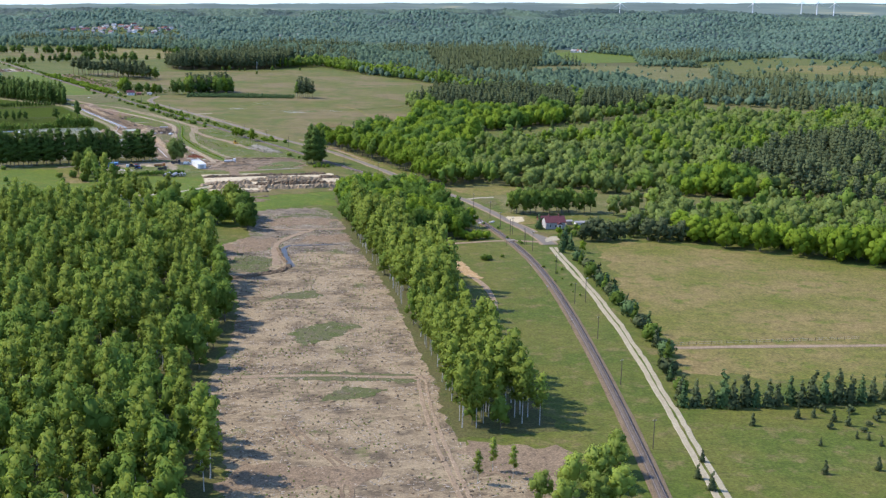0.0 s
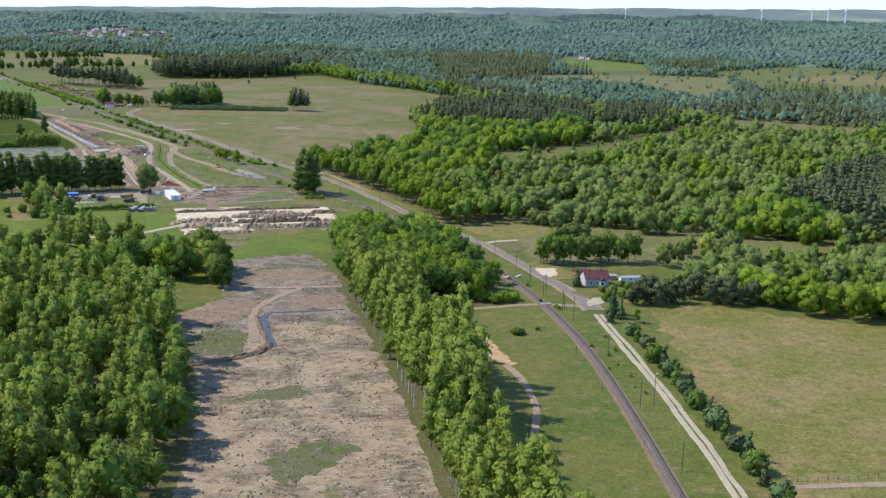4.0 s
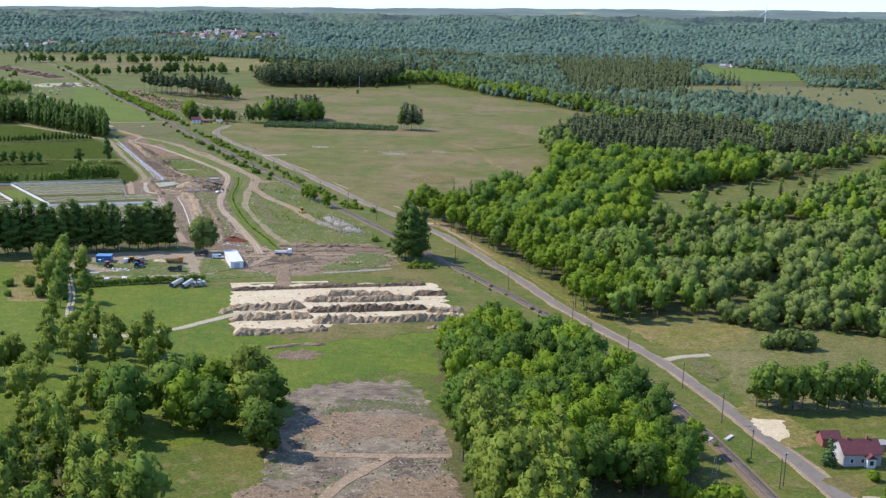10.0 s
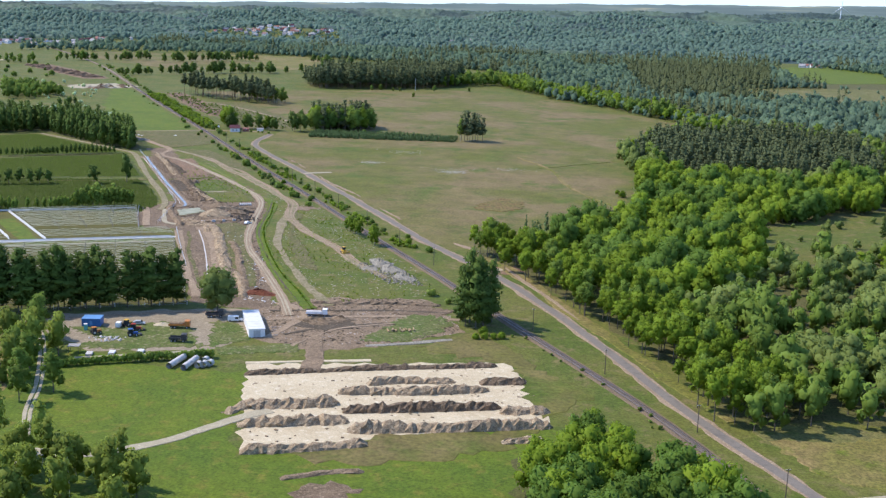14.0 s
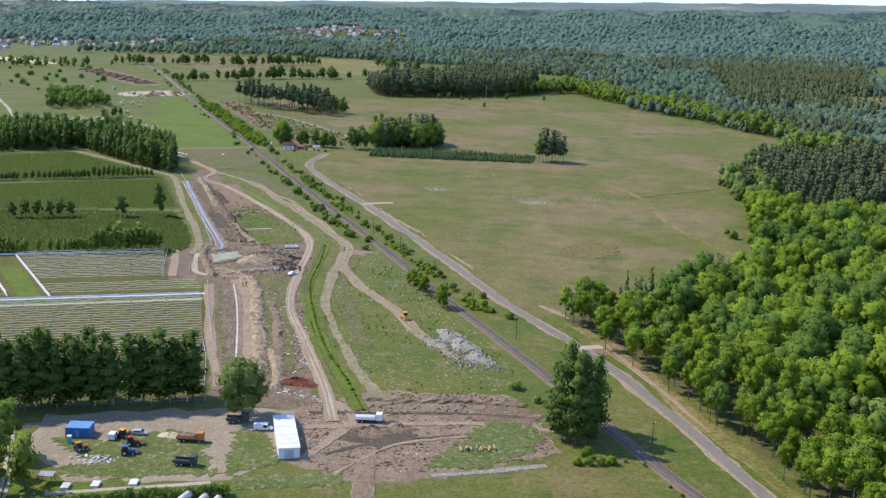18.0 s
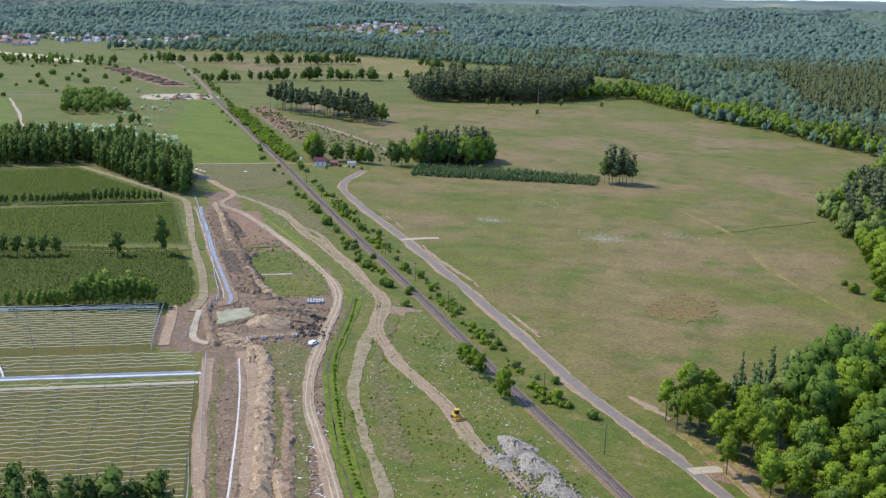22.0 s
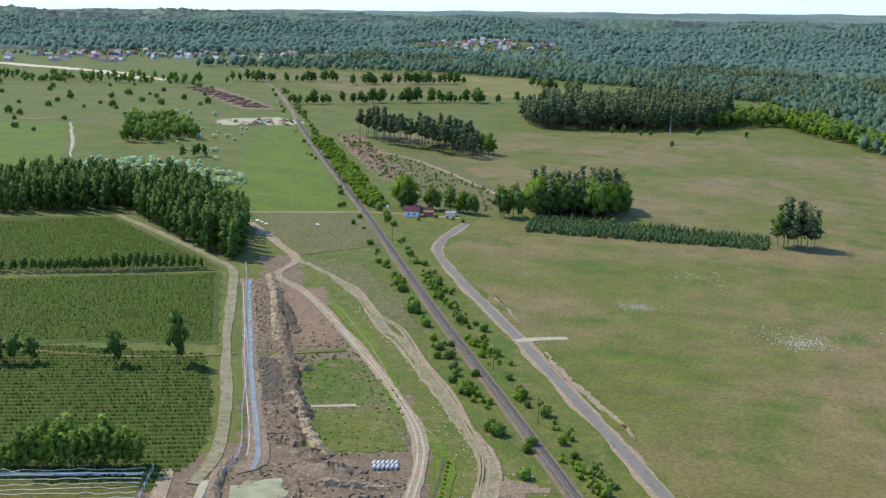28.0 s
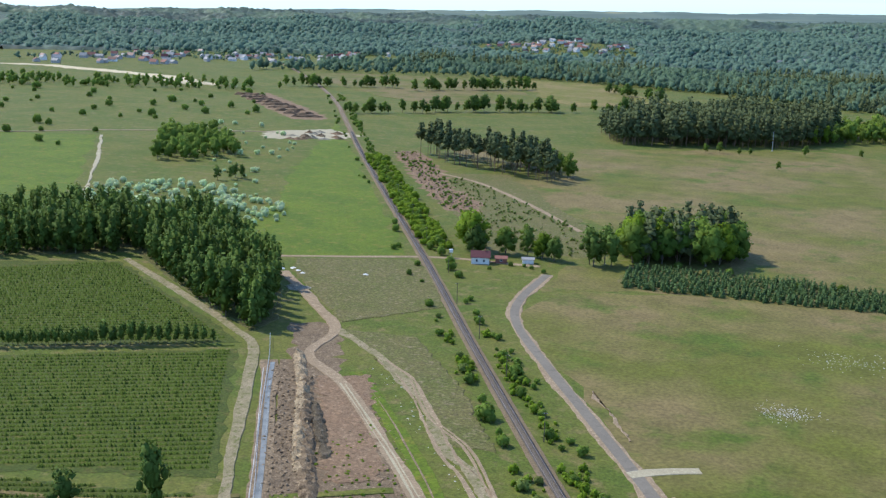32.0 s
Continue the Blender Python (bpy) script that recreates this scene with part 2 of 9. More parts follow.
BIRCH_LEAF = leaf_mat("birch_leaves", (0.078, 0.103, 0.017), (0.102, 0.129, 0.022), (0.123, 0.146, 0.031))
ALDER_LEAF = leaf_mat("alder_leaves", (0.055, 0.087, 0.015), (0.075, 0.112, 0.020), (0.094, 0.126, 0.027))
MAPLE_LEAF = leaf_mat("maple_leaves", (0.061, 0.101, 0.008), (0.088, 0.129, 0.012), (0.107, 0.138, 0.018))
WILLOW_LEAF = leaf_mat("willow_leaves", (0.071, 0.096, 0.025), (0.089, 0.114, 0.031), (0.108, 0.133, 0.041))
POPLAR_LEAF = leaf_mat("poplar_leaves", (0.028, 0.049, 0.010), (0.041, 0.065, 0.013), (0.059, 0.083, 0.020), 0.2)
PINE_LEAF = leaf_mat("pine_needles", (0.030, 0.042, 0.019), (0.042, 0.051, 0.023), (0.051, 0.063, 0.030), 0.15)
SPRUCE_LEAF = leaf_mat("spruce_needles", (0.028, 0.051, 0.019), (0.041, 0.066, 0.024), (0.053, 0.078, 0.032), 0.1)
LIME_LEAF = leaf_mat("lime_leaves", (0.042, 0.073, 0.012), (0.053, 0.091, 0.015), (0.068, 0.104, 0.022))
YELLOW_LEAF = leaf_mat("young_leaves", (0.104, 0.144, 0.026), (0.132, 0.164, 0.030), (0.152, 0.176, 0.050))
BLOSSOM = leaf_mat("blossom", (0.30, 0.33, 0.22), (0.22, 0.27, 0.15), (0.44, 0.46, 0.36))
BIRCH_BARK = plain_mat("birch_bark", (0.52, 0.50, 0.45), 0.8, 0.6, 0.4)
BARK = plain_mat("grey_bark", (0.130, 0.110, 0.088), 0.9, 0.6, 0.35)
PINE_BARK = plain_mat("pine_bark", (0.190, 0.125, 0.085), 0.9, 0.6, 0.35)

# ---- mesh helpers ----
RNG = np.random.default_rng(7)


def mesh_from(name, verts, faces, mats, index=None, smooth=False):
    me = bpy.data.meshes.new(name)
    me.from_pydata([tuple(v) for v in verts], [], [tuple(f) for f in faces])
    for m in mats:
        me.materials.append(m)
    if index is not None:
        me.polygons.foreach_set("material_index", index)
    if smooth:
        me.polygons.foreach_set("use_smooth", [True] * len(me.polygons))
    me.update()
    return me


def fast_mesh(name, verts, quads, tris, mats, qi, ti, normals=None, tone=None):
    """A mesh from arrays: quads first, then triangles, with their material numbers; foliage has soft normals and a tone for each tree."""
    me = bpy.data.meshes.new(name)
    nq, nt = len(quads), len(tris)
    me.vertices.add(len(verts))
    me.vertices.foreach_set("co", np.ascontiguousarray(verts, np.float32).ravel())
    me.loops.add(4 * nq + 3 * nt)
    me.loops.foreach_set("vertex_index", np.concatenate([np.ravel(quads), np.ravel(tris)]).astype(np.int32))
    me.polygons.add(nq + nt)
    start = np.concatenate([np.arange(nq) * 4, 4 * nq + np.arange(nt) * 3]).astype(np.int32)
    me.polygons.foreach_set("loop_start", start)
    me.polygons.foreach_set("material_index", np.concatenate([qi, ti]).astype(np.int32))
    for m in mats:
        me.materials.append(m)
    me.update(calc_edges=True)
    me.validate()
    if normals is not None:
        me.attributes.new("custom_normal", "FLOAT_VECTOR", "POINT").data.foreach_set("vector", np.ascontiguousarray(normals, np.float32).ravel())
    if tone is not None:
        me.attributes.new("tree_tone", "FLOAT", "POINT").data.foreach_set("value", np.ascontiguousarray(tone, np.float32))
    return me


def part(name, bm, material, parent, label=""):
    me = bpy.data.meshes.new(name)
    bm.to_mesh(me)
    bm.free()
    if material:
        me.materials.append(material)
    ob = new(name, me)
    ob.parent = parent
    return tagged(ob, label) if label else ob


def shared(name, me, parent, m=None):
    ob = new(name, me)
    ob.parent = parent
    if m is not None:
        ob.matrix_basis = m
    return ob


def thing(name, x, y, z=0.0, turn=0.0, label="", category="", group=""):
    ob = new(name)
    ob.empty_display_size = 0.5
    ob.matrix_basis = pose(x, y, z, 0, 0, turn)
    return tagged(ob, label, category, group)


def box(bm, x0, y0, z0, x1, y1, z1, bevel=0.0):
    r = bmesh.ops.create_cube(bm, size=1.0)
    for v in r["verts"]:
        v.co = Vector(((x0 + x1) / 2 + v.co.x * (x1 - x0), (y0 + y1) / 2 + v.co.y * (y1 - y0), (z0 + z1) / 2 + v.co.z * (z1 - z0)))
    if bevel:
        edges = list({e for v in r["verts"] for e in v.link_edges})
        bmesh.ops.bevel(bm, geom=edges, offset=bevel, segments=2, affect="EDGES", profile=0.5)
    return bm


def boxes(*dims, bevel=0.0):
    bm = bmesh.new()
    for d in dims:
        box(bm, *d, bevel=bevel)
    return bm


def tube(bm, a, b, r0, r1=None, sides=8, caps=True):
    a, b = Vector(a), Vector(b)
    r = bmesh.ops.create_cone(bm, cap_ends=caps, segments=sides, radius1=r0, radius2=r0 if r1 is None else r1, depth=(b - a).length)
    q = (b - a).to_track_quat("Z", "Y").to_matrix().to_4x4()
    bmesh.ops.transform(bm, matrix=Matrix.Translation((a + b) / 2) @ q, verts=r["verts"])
    return bm


def eased(pts, times):
    """The points with their small wiggles taken out; the ends stay."""
    p = np.array(pts, float)
    for _ in range(times):
        p[1:-1] += 0.5 * ((p[:-2] + p[2:]) / 2 - p[1:-1])
    return p


def smooth_line(pts, step=6.0):
    """A Catmull-Rom line through the points, with a point about every step metres."""
    p = np.array(pts, float)
    p = np.vstack([2 * p[0] - p[1], p, 2 * p[-1] - p[-2]])
    out = []
    for k in range(1, len(p) - 2):
        n = max(1, int(np.linalg.norm(p[k + 1] - p[k]) / step))
        for t in np.arange(n) / n:
            a, b, c, d = p[k - 1:k + 3]
            out.append(0.5 * (2 * b + (c - a) * t + (2 * a - 5 * b + 4 * c - d) * t * t + (3 * b - a - 3 * c + d) * t ** 3))
    out.append(p[-2])
    return np.array(out)


FAR_C = np.array((-150.0, 500.0))


def ridge(x, heights, xs):
    return np.interp(x, xs, heights)


def land(x, y):
    """Height of the land: a flat valley floor that climbs to the wooded hills."""
    x, y = np.asarray(x, float), np.asarray(y, float)
    r = np.hypot(x - FAR_C[0], y - FAR_C[1])
    s = (x - FAR_C[0]) / np.maximum(r, 1)
    near = np.interp(s, (-0.65, -0.55, -0.37, -0.23, -0.06, 0.1, 0.26, 0.44), (2, 7, 12, 18, 27, 38, 47, 54))
    far = np.interp(s, (-0.65, -0.55, -0.37, -0.23, -0.06, 0.1, 0.26, 0.44), (1, 11, 17, 26, 39, 53, 64, 67))
    u = np.clip((r - 2350) / 950, 0, 1)
    v = np.clip((r - 3400) / 750, 0, 1)
    fold = np.sin(x / 150 + 1.3 * np.sin(y / 310)) * np.cos(y / 170 + 0.8 * np.sin(x / 260)) + 0.5 * np.sin(x / 83 - y / 105) + 0.3 * np.sin(x / 41 + y / 57)
    spur = 17 * np.exp(-((x + 860) / 170) ** 2 - ((y - 3130) / 120) ** 2)
    return near * u * u * (3 - 2 * u) + (far - near) * v * v * (3 - 2 * v) + (1 + fold) * 15 * u * (1 - 0.6 * v) + spur


LAYER = [0]


def layer(z):
    """Every sheet of ground lies a few millimetres above the one before."""
    LAYER[0] += 1
    return z + 0.0012 * LAYER[0]


def strip(name, pts, width, z, mat, label="", category="", ragged=0.0, kind="structure", crown=0.0, step=3.0):
    """A band of ground along a line; width is one number or one for each given point."""
    z = layer(z)
    line = smooth_line(pts, step)
    d = np.gradient(line, axis=0)
    d /= np.linalg.norm(d, axis=1)[:, None]
    side = np.stack([-d[:, 1], d[:, 0]], 1)
    if np.ndim(width):
        u = np.linspace(0, 1, len(line))
        w = np.interp(u, np.linspace(0, 1, len(width)), width)
    else:
        w = np.full(len(line), width)
    rng = np.random.default_rng(len(line) + int(abs(pts[0][0])))
    cols = []
    for f in (-1, 0, 1):
        e = line + side * (f * (w / 2 + (np.convolve(rng.normal(0, ragged * 1.7, len(line) + 6), np.ones(7) / 7, 'valid') + rng.normal(0, ragged * 0.25, len(line)) if f and ragged else 0)))[:, None]
        cols.append(np.c_[e, land(e[:, 0], e[:, 1]) + z + (crown if f == 0 else 0)])
    foot = []
    for f, c in ((-1, 0), (1, 2)):
        e = cols[c][:, :2] + side * (f * 0.2)
        foot.append(np.c_[e, land(e[:, 0], e[:, 1]) - 0.03])
    cols = [foot[0], *cols, foot[1]]
    n = len(line)
    verts = np.concatenate(cols)
    faces = [(c * n + k, (c + 1) * n + k, (c + 1) * n + k + 1, c * n + k + 1) for c in range(4) for k in range(n - 1)]
    ob = new(name, mesh_from(name, verts, [f[::-1] for f in faces], [mat]))
    return tagged(ob, label, category or name.replace("_", " "), kind=kind)


def area(name, pts, z, mat, label="", ragged=1.2, step=4.0, closed_smooth=False, kind="structure"):
    """A patch of ground inside a ring of points, with an uneven edge."""
    z = layer(z)
    p = np.array(pts, float)
    rng = np.random.default_rng(int(abs(p.sum())) % 9973)
    out = []
    for a, b in zip(p, np.roll(p, -1, 0)):
        n = max(1, int(np.linalg.norm(b - a) / step))
        nrm = np.array((-(b - a)[1], (b - a)[0])) / max(np.linalg.norm(b - a), 1e-6)
        for k in range(n):
            out.append(a + (b - a) * k / n + (nrm * rng.normal(0, ragged) if k else 0))
    out = np.array(out)
    zz = land(out[:, 0], out[:, 1]) + z
    bm = bmesh.new()
    vs = [bm.verts.new((x, y, h)) for (x, y), h in zip(out, zz)]
    f = bm.faces.new(vs)
    f.normal_update()
    if f.normal.z < 0:
        f.normal_flip()
        vs.reverse()
    ring = np.array([v.co[:2] for v in vs])
    d = np.roll(ring, -1, 0) - np.roll(ring, 1, 0)
    d /= np.maximum(np.linalg.norm(d, axis=1), 1e-6)[:, None]
    foot = ring + np.stack([d[:, 1], -d[:, 0]], 1) * 0.5
    low = [bm.verts.new((x, y, h - 0.03)) for (x, y), h in zip(foot, land(foot[:, 0], foot[:, 1]))]
    for k in range(len(vs)):
        j = (k + 1) % len(vs)
        bm.faces.new((vs[k], low[k], low[j], vs[j]))
    bmesh.ops.triangulate(bm, faces=[f])
    me = bpy.data.meshes.new(name)
    bm.to_mesh(me)
    bm.free()
    me.materials.append(mat)
    return tagged(new(name, me), label, name.replace("_", " "), kind=kind)


def inside(pts, poly):
    x, y = pts[:, 0], pts[:, 1]
    p = np.array(poly, float)
    res = np.zeros(len(pts), bool)
    for (x0, y0), (x1, y1) in zip(p, np.roll(p, -1, 0)):
        hit = (y0 > y) != (y1 > y)
        with np.errstate(divide="ignore", invalid="ignore"):
            res ^= hit & (x < (x1 - x0) * (y - y0) / (y1 - y0) + x0)
    return res


def spots(poly, gap, rng, holes=()):
    """Points about gap metres apart inside a ring, on a shaken grid."""
    p = np.array(poly, float)
    gx, gy = np.meshgrid(np.arange(p[:, 0].min(), p[:, 0].max(), gap), np.arange(p[:, 1].min(), p[:, 1].max(), gap))
    q = np.c_[gx.ravel(), gy.ravel()]
    q[:, 0] += (np.floor((q[:, 1] - p[:, 1].min()) / gap + 0.5) % 2) * gap / 2
    q += rng.uniform(-0.42, 0.42, q.shape) * gap
    keep = inside(q, poly)
    for h in holes:
        keep &= ~inside(q, h)
    return q[keep]


# ---- trees ----
def ico(level=1):
    bm = bmesh.new()
    bmesh.ops.create_icosphere(bm, subdivisions=level, radius=1.0)
    v = np.array([q.co[:] for q in bm.verts])
    f = np.array([[w.index for w in t.verts] for t in bm.faces])
    bm.free()
    return v, f


ICO_V, ICO_F = ico(1)


class Tree:
    """A tree's shape: leaf quads, dark inner masses and a trunk with limbs, as arrays."""
    def __init__(self, seed, blobs, sprays, size, trunk, lean=0.0, core=0.84, flat=0.34, limbs=()):
        rng = np.random.default_rng(seed)
        b = np.array(blobs, float)
        share = (b[:, 3] * b[:, 5]) ** 1.0
        count = rng.multinomial(sprays, share / share.sum())
        V, Q, T, N = [], [], [], []
        at = 0
        mid = np.array((0, 0, (b[:, 2] * b[:, 3]).sum() / b[:, 3].sum()))
        for (cx, cy, cz, rx, ry, rz), n in zip(b, count):
            d = rng.normal(size=(n, 3))
            d[:, 2] += 0.25
            d /= np.linalg.norm(d, axis=1)[:, None]
            c = np.array((cx, cy, cz)) + d * (rx, ry, rz) * rng.uniform(0.82, 1.12, (n, 1))
            nrm = d + rng.normal(0, flat, (n, 3))
            nrm /= np.linalg.norm(nrm, axis=1)[:, None]
            u = np.cross(nrm, rng.normal(size=(n, 3)))
            u /= np.linalg.norm(u, axis=1)[:, None]
            w = np.cross(nrm, u)
            s = size * rng.uniform(0.6, 1.35, (n, 1))
            e = s * rng.uniform(0.45, 0.8, (n, 1))
            k = rng.uniform(-0.35, 0.35, (n, 1))
            corners = np.stack([c - w * e - u * k * s, c + u * s + nrm * s * 0.25, c + w * e + u * k * s, c - u * s], 1)
            V.append(corners.reshape(-1, 3))
            soft = d * (1 / rx, 1 / ry, 1 / rz)
            soft /= np.linalg.norm(soft, axis=1)[:, None]
            whole = c - mid
            whole /= np.linalg.norm(whole, axis=1)[:, None]
            soft = soft * 0.45 + whole * 0.55 + nrm * 0.85
            N.append(np.repeat(soft, 4, 0))
            Q.append(np.arange(4 * n).reshape(-1, 4) + at)
            at += 4 * n
            if core:
                bump = rng.uniform(0.82, 1.1, (len(ICO_V), 1))
                V.append(ICO_V * bump * (rx * core, ry * core, rz * core) + (cx, cy, cz))
                N.append(ICO_V + 0.5 * (np.array((cx, cy, cz)) - mid) / max(rx, 0.1))
                T.append(ICO_F + at)
                at += len(ICO_V)
        self.leaf_v = np.concatenate(V)
        self.leaf_q = np.concatenate(Q)
        self.leaf_n = np.concatenate(N)
        self.leaf_n /= np.linalg.norm(self.leaf_n, axis=1)[:, None]
        self.leaf_t = np.concatenate(T) if T else np.zeros((0, 3), int)
        self.wood_v, self.wood_q, self.wood_n = [], [], []
        at = 0
        for (a, c, r0, r1) in [((0, 0, -0.3), (lean, 0, trunk[0]), trunk[1], trunk[2]), *limbs]:
            a, c = np.array(a, float), np.array(c, float)
            ax = (c - a) / np.linalg.norm(c - a)
            u = np.cross(ax, (0.3, 1, 0.1))
            u /= np.linalg.norm(u)
            w = np.cross(ax, u)
            ang = np.arange(5) * 2 * np.pi / 5
            ring = np.cos(ang)[:, None] * u + np.sin(ang)[:, None] * w
            self.wood_v += [a + ring * r0, c + ring * r1]
            self.wood_n += [ring, ring]
            self.wood_q += [[at + k, at + (k + 1) % 5, at + 5 + (k + 1) % 5, at + 5 + k] for k in range(5)]
            at += 10
        self.wood_v, self.wood_q, self.wood_n = np.concatenate(self.wood_v), np.array(self.wood_q), np.concatenate(self.wood_n)


def round_tree(seed, h, w, sprays, size, low=0.25, lumps=10, trunk_r=0.22, core=0.84, branches=3):
    """A broad-leaved tree of height h and crown width w whose crown starts at low of the height."""
    rng = np.random.default_rng(seed)
    blobs = [(0, 0, h * (low + (1 - low) * 0.5), w * 0.33, w * 0.33, h * (1 - low) * 0.42)]
    for k in range(lumps):
        f = (k + 0.5) / lumps
        z = h * (low + (1 - low) * (0.12 + 0.76 * f))
        a = k * 2.4 + rng.uniform(-0.4, 0.4)
        reach = w * 0.5 * math.sin(math.pi * min(0.95, 0.22 + 0.66 * f)) ** 0.8
        r = w * rng.uniform(0.15, 0.23)
        blobs.append((math.cos(a) * (reach - r * 0.6), math.sin(a) * (reach - r * 0.6), z, r, r, r * rng.uniform(0.85, 1.2)))
    limbs = [((0, 0, h * (low + 0.1 * k)), (math.cos(k * 2.1) * w * 0.28, math.sin(k * 2.1) * w * 0.28, h * (low + 0.2 + 0.1 * k)), trunk_r * 0.45, 0.04) for k in range(branches)]
    return Tree(seed, blobs, sprays, size, (h * 0.8, trunk_r, 0.05), core=core, limbs=limbs)


def tall_tree(seed, h, w, sprays, size, low=0.3, lumps=9, trunk_r=0.16, taper=0.55, core=0.7):
    """A slim tree, such as a birch or a poplar."""
    rng = np.random.default_rng(seed)
    blobs = []
    for k in range(lumps):
        f = (k + 0.3) / lumps
        z = h * (low + (1 - low) * f)
        a = k * 2.4 + rng.uniform(-0.5, 0.5)
        r = w * (0.36 - 0.2 * abs(f - 0.35) * taper * 2) * rng.uniform(0.8, 1.15)
        off = w * 0.17 * (1 - f * 0.7)
        blobs.append((math.cos(a) * off, math.sin(a) * off, z, r, r, (1 - low) * h / lumps * rng.uniform(0.75, 1.15)))
    return Tree(seed, blobs, sprays, size, (h * 0.93, trunk_r, 0.03), rng.uniform(-0.5, 0.5), core=core)


def pine_tree(seed, h, w, sprays, size, low=0.5):
    rng = np.random.default_rng(seed)
    blobs = []
    for k in range(6):
        f = k / 5
        a = k * 2.4
        off = w * 0.24 * (1 - f)
        r = w * (0.40 - 0.2 * f) * rng.uniform(0.85, 1.2)
        blobs.append((math.cos(a) * off, math.sin(a) * off, h * (low + (0.95 - low) * f), r, r, max(r * 0.6, h * (1 - low) * 0.13)))
    return Tree(seed, blobs, sprays, size, (h * 0.95, 0.2, 0.05), core=0.75)


def cone_tree(seed, h, w, sprays, size, tiers=7):
    rng = np.random.default_rng(seed)
    blobs = [(rng.uniform(-.1, .1) * w, rng.uniform(-.1, .1) * w, h * (0.1 + 0.86 * k / (tiers - 1)), w * 0.5 * (1 - k / (tiers - 0.2)), w * 0.5 * (1 - k / (tiers - 0.2)), h * 0.84 / tiers) for k in range(tiers)]
    return Tree(seed, blobs, sprays, size, (h * 0.9, 0.14, 0.03), core=0.75)


def bush_shape(seed, h, w, sprays, size, lumps=6):
    rng = np.random.default_rng(seed)
    blobs = []
    for k in range(lumps):
        a, q = k * 2.4, math.sqrt((k + 0.4) / lumps)
        r = w * rng.uniform(0.2, 0.3)
        blobs.append((math.cos(a) * w * 0.3 * q, math.sin(a) * w * 0.3 * q, h * rng.uniform(0.38, 0.6) * (1.15 - 0.35 * q), r, r, h * 0.4))
    return Tree(seed, blobs, sprays, size, (h * 0.5, 0.08, 0.03))


def wood(name, shapes, places, mats, label, category="trees", kind="stuff", scale=(0.8, 1.2), seed=3):
    """Many trees joined into one stand. shapes: Tree objects; mats: leaf and bark."""
    rng = np.random.default_rng(seed)
    V, Q, T, QI, TI, N, TONE = [], [], [], [], [], [], []
    at = 0
    pick = rng.integers(0, len(shapes), len(places))
    for k, (x, y) in enumerate(places):
        t = shapes[pick[k]]
        s = rng.uniform(*scale) * (1 + 0.35 * noise.noise((x / 26, y / 26, 6.6)))
        sz = s * rng.uniform(0.86, 1.18)
        a = rng.uniform(0, 2 * np.pi)
        m = np.array(((math.cos(a) * s, -math.sin(a) * s, 0), (math.sin(a) * s, math.cos(a) * s, 0), (0, 0, sz)))
        off = np.array((x, y, float(land(x, y))))
        V += [t.leaf_v @ m.T + off, t.wood_v @ m.T + off]
        turned = np.array(((math.cos(a), -math.sin(a), 0), (math.sin(a), math.cos(a), 0), (0, 0, 1)))
        N += [t.leaf_n @ turned.T, t.wood_n @ turned.T]
        TONE.append(np.full(len(t.leaf_v) + len(t.wood_v), rng.random()))
        Q += [t.leaf_q + at, t.wood_q + at + len(t.leaf_v)]
        T.append(t.leaf_t + at)
        QI += [np.zeros(len(t.leaf_q)), np.ones(len(t.wood_q))]
        TI.append(np.zeros(len(t.leaf_t)))
        at += len(t.leaf_v) + len(t.wood_v)
    me = fast_mesh(name, np.concatenate(V), np.concatenate(Q), np.concatenate(T), mats, np.concatenate(QI), np.concatenate(TI), np.concatenate(N), np.concatenate(TONE))
    return tagged(new(name, me), label, category, kind=kind)


TREE_MESH = {}


def tree(name, shape, mats, x, y, s=1.0, label="", category="tree", group="", turn=None, sz=None):
    """One tree that stands alone: a trunk and a crown."""
    key = (id(shape), mats[0].name)
    if key not in TREE_MESH:
        crown = fast_mesh("crown", shape.leaf_v, shape.leaf_q, shape.leaf_t, [mats[0]], np.zeros(len(shape.leaf_q)), np.zeros(len(shape.leaf_t)), shape.leaf_n)
        trunk = fast_mesh("trunk", shape.wood_v, shape.wood_q, np.zeros((0, 3), int), [mats[1]], np.zeros(len(shape.wood_q)), np.zeros(0), shape.wood_n)
        TREE_MESH[key] = crown, trunk
    ob = thing(name, x, y, float(land(x, y)), (x * 37 + y * 11) % 360 if turn is None else turn, label, category, group)
    ob.scale = (s, s, s if sz is None else sz)
    crown, trunk = TREE_MESH[key]
    shared("trunk", trunk, ob)
    shared("crown", crown, ob)
    return ob

